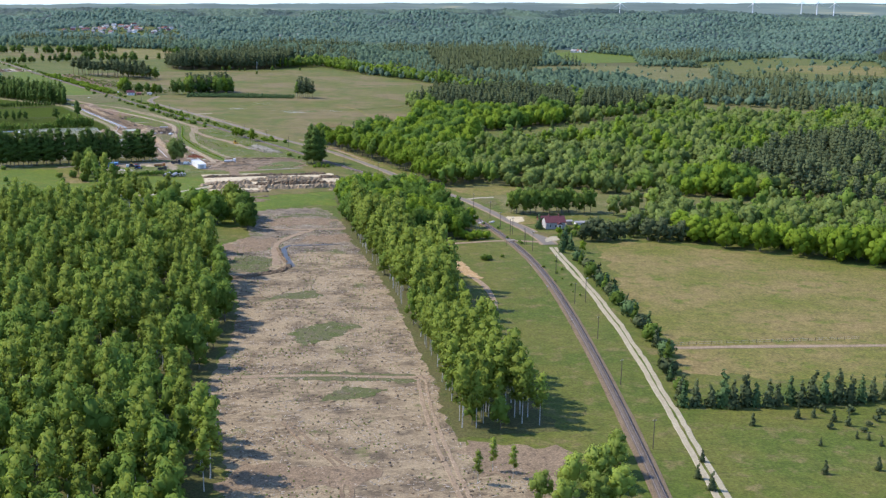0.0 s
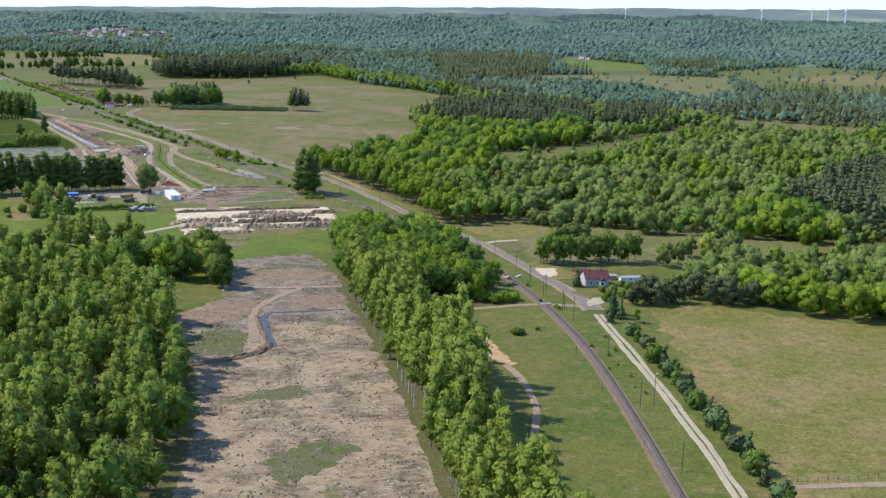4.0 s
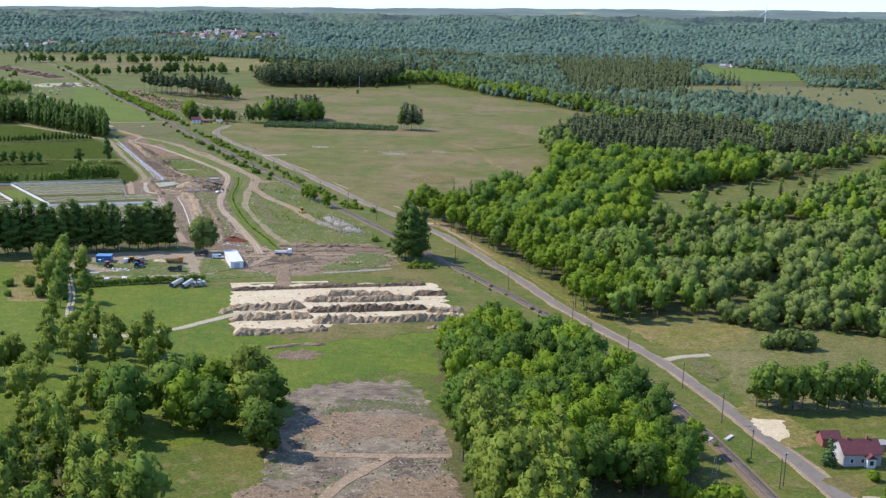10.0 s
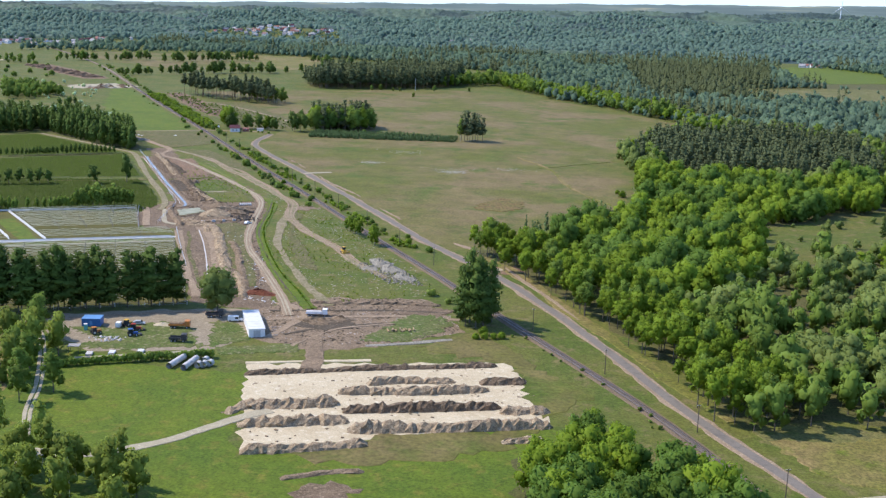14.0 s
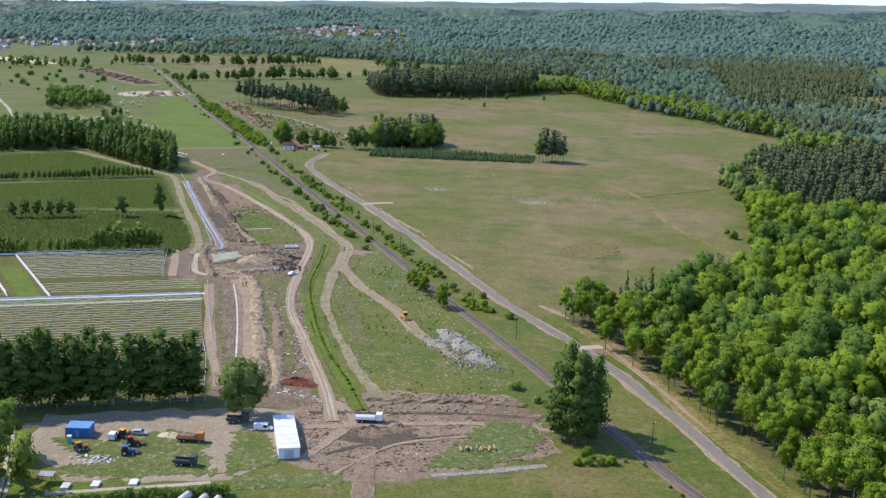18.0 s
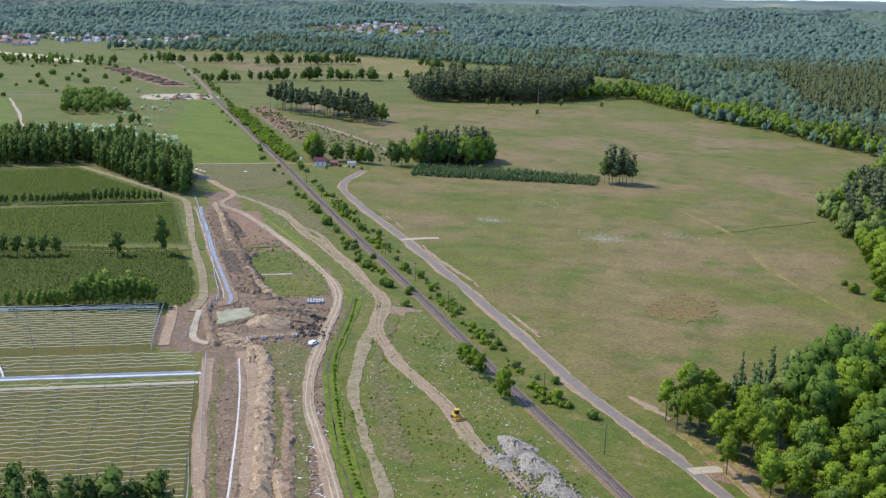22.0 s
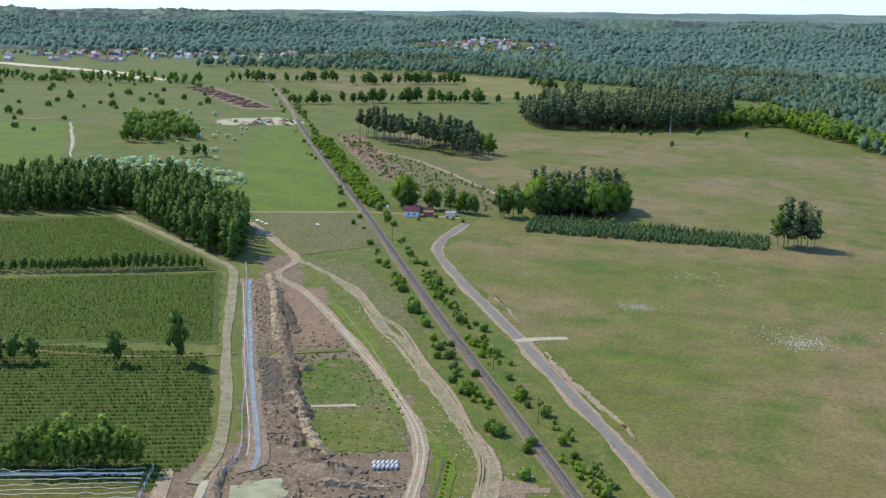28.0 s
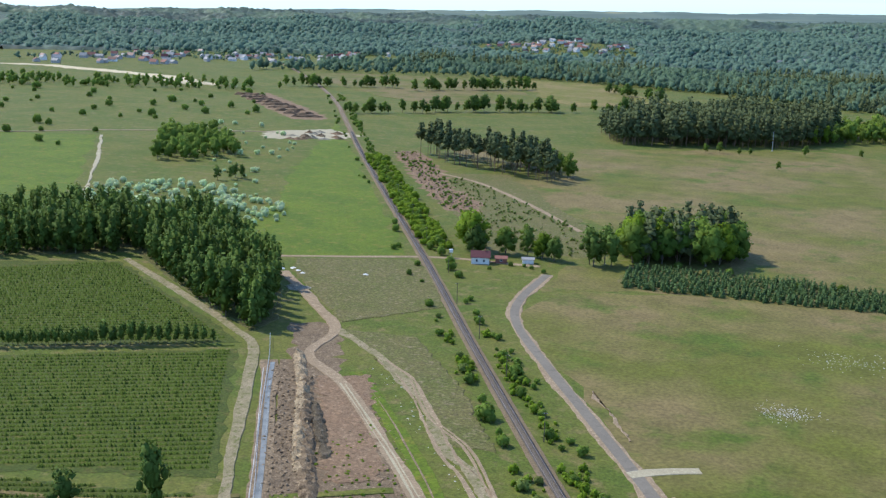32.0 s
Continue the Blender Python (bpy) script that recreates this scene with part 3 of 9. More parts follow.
# ---- the land ----
def ground_sheet():
    """One sheet from under the flight to the skyline, finer where the land climbs."""
    ys = np.concatenate([np.arange(-900, 200, 220), np.arange(200, 2400, 100), np.arange(2400, 5101, 60)])
    xs = np.concatenate([np.arange(-4200, -2400, 150), np.arange(-2400, 2400, 75), np.arange(2400, 3301, 150)])
    gx, gy = np.meshgrid(xs, ys)
    v = np.c_[gx.ravel(), gy.ravel(), land(gx.ravel(), gy.ravel())]
    r = np.hypot(v[:, 0] - FAR_C[0], v[:, 1] - FAR_C[1])
    v[:, 2] -= np.clip((r - 4250) / 500, 0, 3) * 40
    n = len(xs)
    q = np.array([(j * n + i, j * n + i + 1, (j + 1) * n + i + 1, (j + 1) * n + i) for j in range(len(ys) - 1) for i in range(n - 1)])
    me = fast_mesh("ground", v, q, np.zeros((0, 3), int), [MEADOW], np.zeros(len(q)), np.zeros(0))
    me.polygons.foreach_set("use_smooth", [True] * len(q))
    return tagged(new("ground", me), "green valley meadow that climbs to wooded hills", "ground", kind="structure")


ground_sheet()

RAIL = [(56, 120), (55.5, 200), (55, 262), (54, 321), (51.8, 381), (49, 432), (45.5, 482), (40.5, 522), (34, 553), (23, 592), (6, 648), (-8, 681),
        (-36, 735), (-57, 768), (-82, 807), (-111, 858), (-133, 893), (-157, 929), (-187, 980), (-232, 1053), (-277, 1124), (-330, 1210),
        (-393, 1314), (-470, 1437), (-550, 1566), (-600, 1648), (-682, 1785), (-790, 1960), (-960, 2200), (-1180, 2480)]
ROAD = [(53, 546), (48, 571), (37, 600), (26, 634), (13, 667), (3, 686), (-10, 708), (-25, 738), (-43.5, 780), (-68, 831), (-94, 878), (-125, 921),
        (-150, 961), (-174, 1002), (-209, 1058), (-249, 1122), (-290, 1185), (-321, 1234), (-329, 1256), (-331.5, 1285), (-333, 1322)]
LANE = [(76, 130), (71, 220), (69.5, 275), (68.5, 330), (67.5, 378), (65, 420), (61, 472), (57, 508), (53, 548)]

RAIL = eased(smooth_line(RAIL, 12.0), 12)[::2]
ROAD = eased(smooth_line(ROAD, 6.0), 9)[::3]
LANE = eased(smooth_line(LANE, 8.0), 8)[::2]

# fields and bare ground
area("south_wood_floor", [(-48, 200), (-60, 290), (-73, 341), (-75, 400), (-90, 460), (-108, 512), (-130, 545), (-184, 563), (-330, 580), (-330, 200)], 0.03, FLOOR_WOOD, "dark woodland floor", 2)
area("birch_floor", [(5, 292), (34, 298), (30, 320), (18, 370), (10, 401), (3, 445), (-5, 484), (-10, 515), (-12, 534), (15, 555), (16, 590), (2, 632), (-22, 668), (-48, 705), (-68, 680), (-55, 600), (-47, 552), (-36, 510), (-20, 440), (-12, 396)], 0.065, FLOOR_WOOD, "dark floor under birches and maples", 1.2)
area("east_wood_floor", [(-112, 926), (-84, 884), (-55, 836), (-22, 772), (-4, 718), (22, 732), (60, 722), (110, 720), (200, 692), (420, 600), (1200, 900), (1500, 2300), (-100, 2300), (-100, 1760), (30, 1545), (-34, 1270), (-19, 1110), (-34, 1000), (-90, 938)],
     0.03, FLOOR_WOOD, "dark floor of the wide mixed wood", 2, 10)
area("clearing", [(-48, 200), (-52, 262), (-58, 285), (-69, 311), (-72, 341), (-73, 378), (-78, 422), (-88, 460), (-106, 509), (-112, 518), (-95, 548), (-101, 575),
                  (-99, 611), (-86, 628), (-65, 620), (-52, 581), (-46, 552), (-36, 510), (-26, 467), (-20, 440), (-12, 396), (-1, 335), (5, 289), (34, 262), (36, 200)],
     0.05, CLEARED, "cleared ground of pale soil, stumps and brash", 0.7, 1.6)
area("clearing_north", [(-111, 516), (-95, 547), (-100, 575), (-98, 610), (-86, 626), (-65, 618), (-52, 581), (-46, 552), (-37, 512), (-60, 520), (-74, 508), (-92, 500)], 0.052, CLEARED_DARK, "darker peaty ground with brash and regrowth", 0.8, 1.5)
area("clearing_north", [(-108, 608), (-97, 623), (-84, 627), (-71, 631), (-64, 619), (-60, 586), (-67, 582), (-85, 600)], 0.054, CLEARED_DARK, "dark felled ground with brash beside the grove", 1.2, 1.5)
area("dry_field", [(-318, 1290), (-240, 1320), (-172, 1324), (-100, 1332), (20, 1522), (0, 1560), (-60, 1660), (-124, 1740), (-260, 1820), (-400, 1735), (-520, 1650), (-470, 1580), (-400, 1480), (-330, 1420), (-300, 1360), (-330, 1330), (-325, 1280)],
     0.04, DRY, "dry olive pasture", 3, 12)
area("hay_field", [(-325, 1240), (-286, 1187), (-245, 1122), (-205, 1058), (-170, 1002), (-146, 961), (-121, 921), (-104, 935), (-60, 985), (-40, 1000), (-36, 1106), (-36, 1185), (-52, 1262), (-22, 1386), (24, 1520), (-100, 1340), (-172, 1322), (-240, 1318), (-313, 1288)],
     0.05, DRY, "wide dry hayfield with tan and green patches", 2, 10)
area("east_pasture", [(76, 540), (92, 558), (122, 550), (167, 530), (203, 505), (330, 470), (330, 330), (79, 352), (82, 386), (76, 440)], 0.04, STUBBLE, "tan and green pasture", 1.5)
area("east_meadow", [(76, 315), (128, 303), (330, 285), (330, 180), (82, 200), (76, 270)], 0.04, MEADOW, "green meadow", 1.5)
area("green_field", [(-446, 1283), (-401, 1312), (-480, 1440), (-600, 1634), (-690, 1780), (-660, 1720), (-560, 1480), (-520, 1400), (-500, 1330)], 0.06, LUSH, "bright green mown field beside the railway", 2, 10)
area("west_field", [(-560, 1290), (-620, 1340), (-780, 1560), (-860, 1530), (-1000, 1400), (-800, 1150)], 0.05, LUSH, "green field behind a white-flowered ditch", 2, 12)
area("west_green", [(-330, 575), (-190, 572), (-135, 560), (-104, 575), (-100, 622), (-80, 640), (-52, 640), (-44, 700), (-62, 706), (-100, 688), (-140, 664), (-150, 690), (-200, 735), (-330, 745)], 0.034, LUSH, "fresh green meadow round the copse", 2)
area("west_meadow", [(-192, 660), (-146, 690), (-157, 733), (-213, 724), (-222, 729), (-240, 760), (-330, 720), (-330, 600), (-200, 640)], 0.04, LUSH, "bright green meadow", 2)
area("reed_meadow", [(-2, 716), (10, 700), (30, 680), (36, 628), (90, 634), (190, 660), (190, 690), (110, 715), (50, 716), (20, 728)], 0.05, REED, "rank meadow with dead reeds", 2)
area("wet_meadow", [(30, 1000), (40, 1030), (82, 1067), (154, 1139), (250, 1286), (265, 1291), (238, 1195), (170, 1085), (122, 995), (80, 960), (38, 935), (22, 955)], 0.05, MEADOW, "wet green meadow with reeds among the trees", 2)
area("wood_glade", [(279, 1439), (400, 1540), (436, 1571), (473, 1338), (440, 1240), (362, 1170), (276, 1260)], 0.06, REED, "pale reedy glade among the trees", 3)
area("wood_glade", [(431, 1490), (464, 1737), (560, 1715), (553, 1400), (500, 1330)], 0.06, MEADOW, "grassy glade among the trees", 3)
area("rail_verge", [(58, 200), (56, 330), (52, 430), (44, 520), (36, 552), (8, 648), (-34, 735), (-80, 807), (-130, 893), (-185, 980), (-275, 1124), (-391, 1314), (-397, 1311), (-340, 1220),
                    (-283, 1124), (-240, 1058), (-200, 985), (-145, 893), (-95, 807), (-60, 745), (-15, 672), (4, 600), (22, 545), (22, 430), (40, 330), (40, 200)], 0.03, MEADOW, "grass verge along the railway", 1)
# the earth works
area("yard", [(-236, 752), (-244, 777), (-215, 789), (-190, 798), (-176, 800), (-170, 772), (-176, 750), (-215, 738)], 0.07, YARD, "dusty works yard", 1)
area("dirt_square", [(-178, 790), (-176, 803), (-160, 822), (-119, 832), (-104, 806), (-96, 789), (-120, 772), (-140, 757), (-150, 757), (-166, 765)], 0.06, MUD, "churned dark earth", 1.5, 3)
area("works_ground", [(-204, 804), (-224, 850), (-250, 905), (-262, 930), (-290, 930), (-304, 975), (-292, 1000), (-320, 1060), (-352, 1130), (-392, 1195), (-376, 1200), (-346, 1148), (-309, 1106), (-262, 1050), (-244, 1020), (-228, 967), (-208, 898), (-180, 830), (-172, 800)],
     0.05, SPOIL, "bare earthworks soil", 1.5, 3)
area("works_scrub", [(-176, 828), (-160, 815), (-100, 838), (-112, 868), (-150, 925), (-220, 1045), (-330, 1170), (-372, 1195), (-310, 1108), (-246, 1020), (-230, 968), (-205, 895)], 0.035, MEADOW, "rough grass between tracks", 1.5)
area("sand_pit", [(-160, 738), (-120, 748), (-78, 760), (-62, 730), (-60, 710), (-100, 690), (-138, 668), (-148, 700)], 0.06, SAND, "pale bare sand of a dug-out plot", 1, 3)
area("red_clearing", [(-550, 1614), (-538, 1630), (-490, 1560), (-449, 1486), (-416, 1450), (-404, 1408), (-430, 1425), (-478, 1497)], 0.06, REDSOIL, "torn red soil by the railway", 2)
area("far_cutting", [(-900, 1935), (-868, 1956), (-710, 1795), (-690, 1760), (-720, 1752)], 0.1, REDSOIL, "long bare cutting of pinkish soil", 2)
area("rubble_yard", [(-668, 1622), (-616, 1655), (-610, 1680), (-655, 1705), (-690, 1660)], 0.1, GRAVEL, "pale rubble yard", 2, 4)
area("pine_plantation_floor", [(-302, 1312), (-197, 1316), (-196, 1350), (-250, 1352), (-306, 1345)], 0.07, SCRUB, "young plantation floor", 1)
area("scrub_plot", [(-372, 1340), (-440, 1450), (-480, 1540), (-440, 1560), (-340, 1410), (-320, 1350)], 0.055, SCRUB, "rough scrubby plot", 2)
area("orchard_north", [(-502, 1238), (-394, 1166), (-462, 1126), (-560, 1070), (-640, 1160)], 0.05, ORCHARD, "dark green nursery field", 1)
area("orchard_mid", [(-454, 1118), (-392, 1160), (-371, 1124), (-341, 1072), (-420, 1040), (-540, 1000), (-560, 1060)], 0.05, ORCHARD, "dark green nursery field in rows", 1)
area("orchard_south", [(-340, 1062), (-318, 1030), (-304, 1006), (-296, 986), (-296, 968), (-296, 965), (-490, 915), (-505, 985), (-425, 1038)], 0.05, ORCHARD, "dark green nursery field in rows", 0.6, 3)
area("net_field_north", [(-304, 974), (-279, 924), (-258, 912), (-302, 889), (-420, 830), (-470, 900)], 0.05, NETGRASS, "netted orchard field", 0.3)
area("net_field_south", [(-252, 904), (-206, 802), (-255, 785), (-420, 700), (-440, 800), (-300, 880)], 0.05, NETGRASS, "netted orchard field", 0.3)

# ways
strip("road_shoulder", ROAD, [9, 7.5, 6.4, 6.0, 5.8] + [5.3] * 16, 0.09, TRACK, "sandy shoulder of the lane", "road shoulder", 0.7)
strip("road", ROAD, [6.2, 4.4, 3.8, 3.6] + [3.4] * 17, 0.12, ASPHALT, "worn grey asphalt lane", "road", 0.06)
strip("gravel_lane", LANE, 3.6, 0.1, GRAVEL, "pale gravel lane", "road", 0.3)
strip("lane_wear", LANE, 0.45, 0.11, MEADOW, "grassy middle of the gravel lane", "road", 0.25)
strip("crossing_path", [(-8, 539), (12, 546), (24, 551), (36, 553), (52, 552)], 2.6, 0.09, TRACK, "sandy path to the level crossing", "path", 0.2)
strip("sand_path", [(-9, 539), (-2, 518), (5, 496), (12, 479), (17, 464), (20, 445), (21, 428), (18, 405)], 2.2, 0.12, TRACK, "pale sandy path", "path", 0.3)
strip("haul_road", [(-163, 795), (-175, 823), (-198, 869), (-213, 898), (-224, 930), (-233, 967), (-246, 1016), (-270, 1055), (-308, 1103), (-345, 1146), (-368, 1166), (-374, 1195), (-395, 1219), (-433, 1258)], 4.0, 0.26, TRACK, "sandy haul road", "road", 0.4)
strip("spur_track", [(-140, 862), (-160, 886), (-176, 914), (-201, 947), (-217, 977), (-226, 1013), (-244, 1040), (-281, 1096), (-297, 1114), (-327, 1155), (-358, 1184), (-374, 1195)], 3.6, 0.24, ROUGHTRACK, "rutted site track", "road", 0.9)
strip("old_track", [(-152, 812), (-171, 844), (-197, 896), (-209, 930), (-216, 960), (-222, 990)], 3.4, 0.22, ROUGHTRACK, "pale stony track", "road", 0.6)
strip("level_road", [(-450, 1281), (-420, 1297), (-384, 1316), (-340, 1322)], 3.0, 0.1, TRACK, "sandy road to the level crossing", "road", 0.3)
strip("farm_lane", [(-502, 1243), (-442, 1204), (-407, 1180), (-389, 1165), (-368, 1128), (-336, 1069), (-314, 1032), (-300, 1006), (-292, 988), (-289, 973)], 3.2, 0.26, ROUGHTRACK, "grey farm lane", "road", 0.3)
strip("hut_path", [(-485, 1541), (-443, 1516), (-390, 1460), (-346, 1405)], 3, 0.1, TRACK, "sandy track through scrub", "path", 0.3)

for off in (-0.8, 0.8):
    strip("wheel_rut", [(-327 + off, 1158), (-310 + off, 1133), (-291 + off, 1115), (-272 + off, 1086), (-253 + off, 1060), (-238 + off, 1034), (-227 + off, 1014), (-217 + off, 977), (-201 + off, 947), (-176 + off, 914), (-158 + off, 886), (-140 + off, 860)], 0.6, 0.3, TRACK, "pale wheel rut in the site track", "path", 0.15)
    strip("wheel_rut", [(-163 + off, 795), (-175 + off, 823), (-198 + off, 869), (-213 + off, 898), (-224 + off, 930), (-233 + off, 967), (-246 + off, 1016), (-270 + off, 1055), (-308 + off, 1103), (-345 + off, 1146)], 0.45, 0.32, GRAVEL, "pale wheel rut in the haul road", "path", 0.15)

for off in (-2.3, 2.3):
    strip("wheel_rut", [(-345 + off, 1172), (-327 + off, 1156), (-297 + off, 1113), (-281 + off * 1.2, 1095), (-244 + off, 1041), (-226 + off * 1.2, 1013), (-217 + off, 977), (-201 + off, 947), (-176 + off, 914), (-160 + off, 887)], 0.7, 0.27, TRACK, "churned rut beside the site track", "path", 0.35, step=2.0)

# ---- the railway ----
strip("ballast", RAIL, 4.8, 0.14, BALLAST, "brown stone ballast", "railway", 0.1, crown=0.22)
STEEL = plain_mat("rail_steel", (0.30, 0.24, 0.20), 0.45, 0.3, 0.3, 0.6)


def rail_pair():
    line = smooth_line(RAIL, 5.0)
    d = np.gradient(line, axis=0)
    d /= np.linalg.norm(d, axis=1)[:, None]
    side = np.stack([-d[:, 1], d[:, 0]], 1)
    for s in (-0.75, 0.75):
        e = line + side * s
        n = len(e)
        v = []
        for o, h in ((-0.09, 0.36), (-0.05, 0.56), (0.05, 0.56), (0.09, 0.36)):
            p = e + side * o
            v.append(np.c_[p, np.full(n, h)])
        f = [(c * n + k, c * n + k + 1, (c + 1) * n + k + 1, (c + 1) * n + k) for c in range(3) for k in range(n - 1)]
        tagged(new("rail", mesh_from("rail", np.concatenate(v), f, [STEEL])), "long brown steel rail", "rail", "rails of the track", "structure")


rail_pair()


def sleepers():
    """The timber sleepers under the rails, past counting."""
    line = smooth_line(RAIL, 0.65)
    line = line[(line[:, 1] > 230) & (line[:, 1] < 1700)]
    d = np.gradient(line, axis=0)
    d /= np.linalg.norm(d, axis=1)[:, None]
    side = np.stack([-d[:, 1], d[:, 0]], 1)
    V, n = [], len(line)
    for z in (0.36, 0.47):
        for a, c in ((-1.3, -0.12), (1.3, -0.12), (1.3, 0.12), (-1.3, 0.12)):
            e = line + side * a + d * c
            V.append(np.c_[e, np.full(n, z)])
    V = np.stack(V, 1).reshape(-1, 3)
    F = np.array([(4, 5, 6, 7), (0, 1, 5, 4), (1, 2, 6, 5), (2, 3, 7, 6), (3, 0, 4, 7)])
    Q = (F[None] + 8 * np.arange(n)[:, None, None]).reshape(-1, 4)
    me = fast_mesh("sleepers", V, Q, np.zeros((0, 3), int), [plain_mat("sleeper_wood", (0.17, 0.145, 0.125), 0.9, 0.5, 0.3)], np.zeros(len(Q)), np.zeros(0))
    tagged(new("sleepers", me), "weathered sleepers of the railway", "railway", kind="stuff")


sleepers()

# ---- woods ----
R = np.random.default_rng(11)
BIRCHES = [tall_tree(s, 20, 6.6, 290, 0.55, 0.36, 8) for s in (1, 2, 3, 4)]
ALDERS = [round_tree(s, 15, 8.5, 330, 0.58, 0.12, 8) for s in (11, 12, 13, 14)]
MAPLES = [round_tree(s, 15, 11, 620, 0.52, 0.08, 11) for s in (21, 22, 23)]
WILLOWS = [round_tree(s, 10, 11, 110, 0.7, 0.0, 7, core=0.93, branches=0) for s in (31, 32, 33)]
MIDTREES = [round_tree(s, 15, 9, 110, 0.75, 0.08, 6, core=0.9, branches=0) for s in (34, 35, 36)]
PINES = [pine_tree(s, 17, 7.2, 90, 0.8, 0.34) for s in (41, 42, 43)]
FARTREES = [round_tree(s, 13, 12, 22, 1.3, 0.0, 3, core=0.94, branches=0) for s in (51, 52, 53)]
FARPINES = [cone_tree(s, 16, 9, 20, 1.3, 3) for s in (55, 56)]
for t_ in FARTREES + FARPINES:
    t_.leaf_n = t_.leaf_n * 0.75 + np.array((-0.1, 0.0, 0.4))
    t_.leaf_n /= np.linalg.norm(t_.leaf_n, axis=1)[:, None]
POPLARS = [tall_tree(s, 24, 10.0, 760, 0.55, 0.15, 12, 0.26, 0.75, 0.8) for s in (61, 62, 63)]
OAKS = [round_tree(s, 18, 14, 700, 0.7, 0.06, 14, 0.4) for s in (71, 72, 73)]

SOUTHWOOD = [(-52, 205), (-56, 262), (-62, 285), (-73, 311), (-76, 341), (-77, 378), (-82, 422), (-92, 460), (-110, 509), (-130, 545), (-184, 563), (-300, 590), (-300, 205)]
p = spots(SOUTHWOOD, 6.9, R)
p = p[p[:, 0] > -70 - 0.54 * (p[:, 1] - 165)]
k = R.random(len(p)) < 0.6
wood("birch_wood", BIRCHES, p[k], [BIRCH_LEAF, BIRCH_BARK], "dense young birch wood in fresh leaf", scale=(0.72, 1.1))
wood("alder_wood", ALDERS, p[~k], [ALDER_LEAF, BARK], "dense alder wood in fresh leaf", scale=(0.75, 1.2))
BELT = [(6, 294), (30, 300), (27, 310), (17, 344), (8, 401), (1, 445), (-7, 484), (-13, 515), (-22, 548), (-48, 575), (-45, 552), (-34, 510), (-24, 467), (-18, 440), (-10, 396), (1, 335)]
p = spots(BELT, 4.4, R)
k = R.random(len(p)) < 0.88
wood("birch_belt", BIRCHES, p[k], [BIRCH_LEAF, BIRCH_BARK], "belt of tall birches with white trunks", scale=(0.9, 1.15))
wood("belt_undergrowth", ALDERS, p[~k], [ALDER_LEAF, BARK], "dark alders among the birches", scale=(0.6, 1.0))
GROVE = [(-66, 672), (-50, 582), (-17, 552), (14, 557), (14, 590), (0, 630), (-24, 664), (-48, 700)]
p = spots(GROVE, 7.0, R)
k = np.array([noise.noise((x / 17, y / 17, 4.2)) for x, y in p]) + R.normal(0, 0.08, len(p)) > -0.02
wood("maple_grove", MAPLES, p[k], [MAPLE_LEAF, BARK], "bright green maples", scale=(0.75, 1.05))
wood("grove_limes", MAPLES, p[~k], [LIME_LEAF, BARK], "darker broad-leaved trees of the grove", scale=(0.75, 1.05))

WET = [(30, 1000), (40, 1030), (82, 1067), (154, 1139), (250, 1286), (265, 1291), (238, 1195), (170, 1085), (122, 995), (80, 960), (38, 935), (22, 955)]
GLADE = [(279, 1439), (400, 1540), (436, 1571), (473, 1338), (440, 1240), (362, 1170), (276, 1260)]
POOL = [(431, 1490), (464, 1737), (560, 1715), (553, 1400), (500, 1330)]
PINE_A = [(-48, 1247), (-18, 1195), (9, 1173), (63, 1177), (133, 1200), (141, 1249), (150, 1400), (95, 1440), (-10, 1400)]
PINE_B = [(145, 1230), (167, 1211), (215, 1242), (265, 1463), (191, 1494)]
PINE_E = [(201, 795), (288, 941), (399, 1024), (263, 664), (232, 660), (217, 699)]
BRIGHT = [(-75, 931), (-46, 1023), (-38, 1134), (-35, 1180), (12, 1060), (36, 975), (14, 887), (-17, 829), (-10, 772), (-12, 725), (-49, 780), (-78, 829), (-113, 925)]
OAKROW = [(-52, 1224), (-18, 1176), (9, 1159), (61, 1147), (132, 1188), (114, 1090), (75, 1064), (38, 1029), (12, 1009), (-35, 1134)]
ALDERCAR = [(-25, 813), (14, 822), (16, 715), (-4, 720), (-25, 760)]
OAKCLUMP = [(160, 763), (218, 798), (191, 634), (156, 597), (140, 691)]
EASTWOOD = [(-112, 928), (-85, 884), (-55, 838), (-23, 774), (-8, 712), (24, 722), (60, 712), (110, 704), (200, 685), (330, 640), (420, 640), (560, 1000), (560, 1250),
            (170, 1420), (100, 1500), (24, 1530), (-18, 1390), (-45, 1262), (-30, 1185), (-28, 1110), (-34, 1010), (-60, 985), (-98, 945)]
FRONT = [(-114, 924), (-88, 880), (-59, 833), (-28, 770), (-12, 716), (16, 726), (0, 772), (-26, 830), (-52, 878), (-72, 925), (-90, 948)]
p = spots(EASTWOOD, 8.6, R, [WET, FRONT, GLADE, POOL])
p = p[p[:, 0] < 0.41 * p[:, 1] + 25]
field = np.array([noise.noise((x / 46, y / 46, 5.1)) for x, y in p])
fine_field = np.array([noise.noise((x / 19, y / 19, 2.2)) for x, y in p])
k = R.random(len(p))
pine = (inside(p, PINE_A) & ((p[:, 0] > -12) | (k < 0.3))) | inside(p, PINE_B) | (inside(p, PINE_E) & (field > -0.3))
oakish = (inside(p, BRIGHT) | inside(p, OAKROW) | inside(p, OAKCLUMP)) & ~pine
alder = inside(p, ALDERCAR) & ~oakish
thin = fine_field > -0.36
rest = ~pine & ~oakish & ~alder & thin
near = (p[:, 1] < 905) & (p[:, 0] < 140)
NEARWOOD = [round_tree(s, 11, 10.5, 420, 0.46, 0.0, 10, core=0.86, branches=0) for s in (37, 38, 39)]
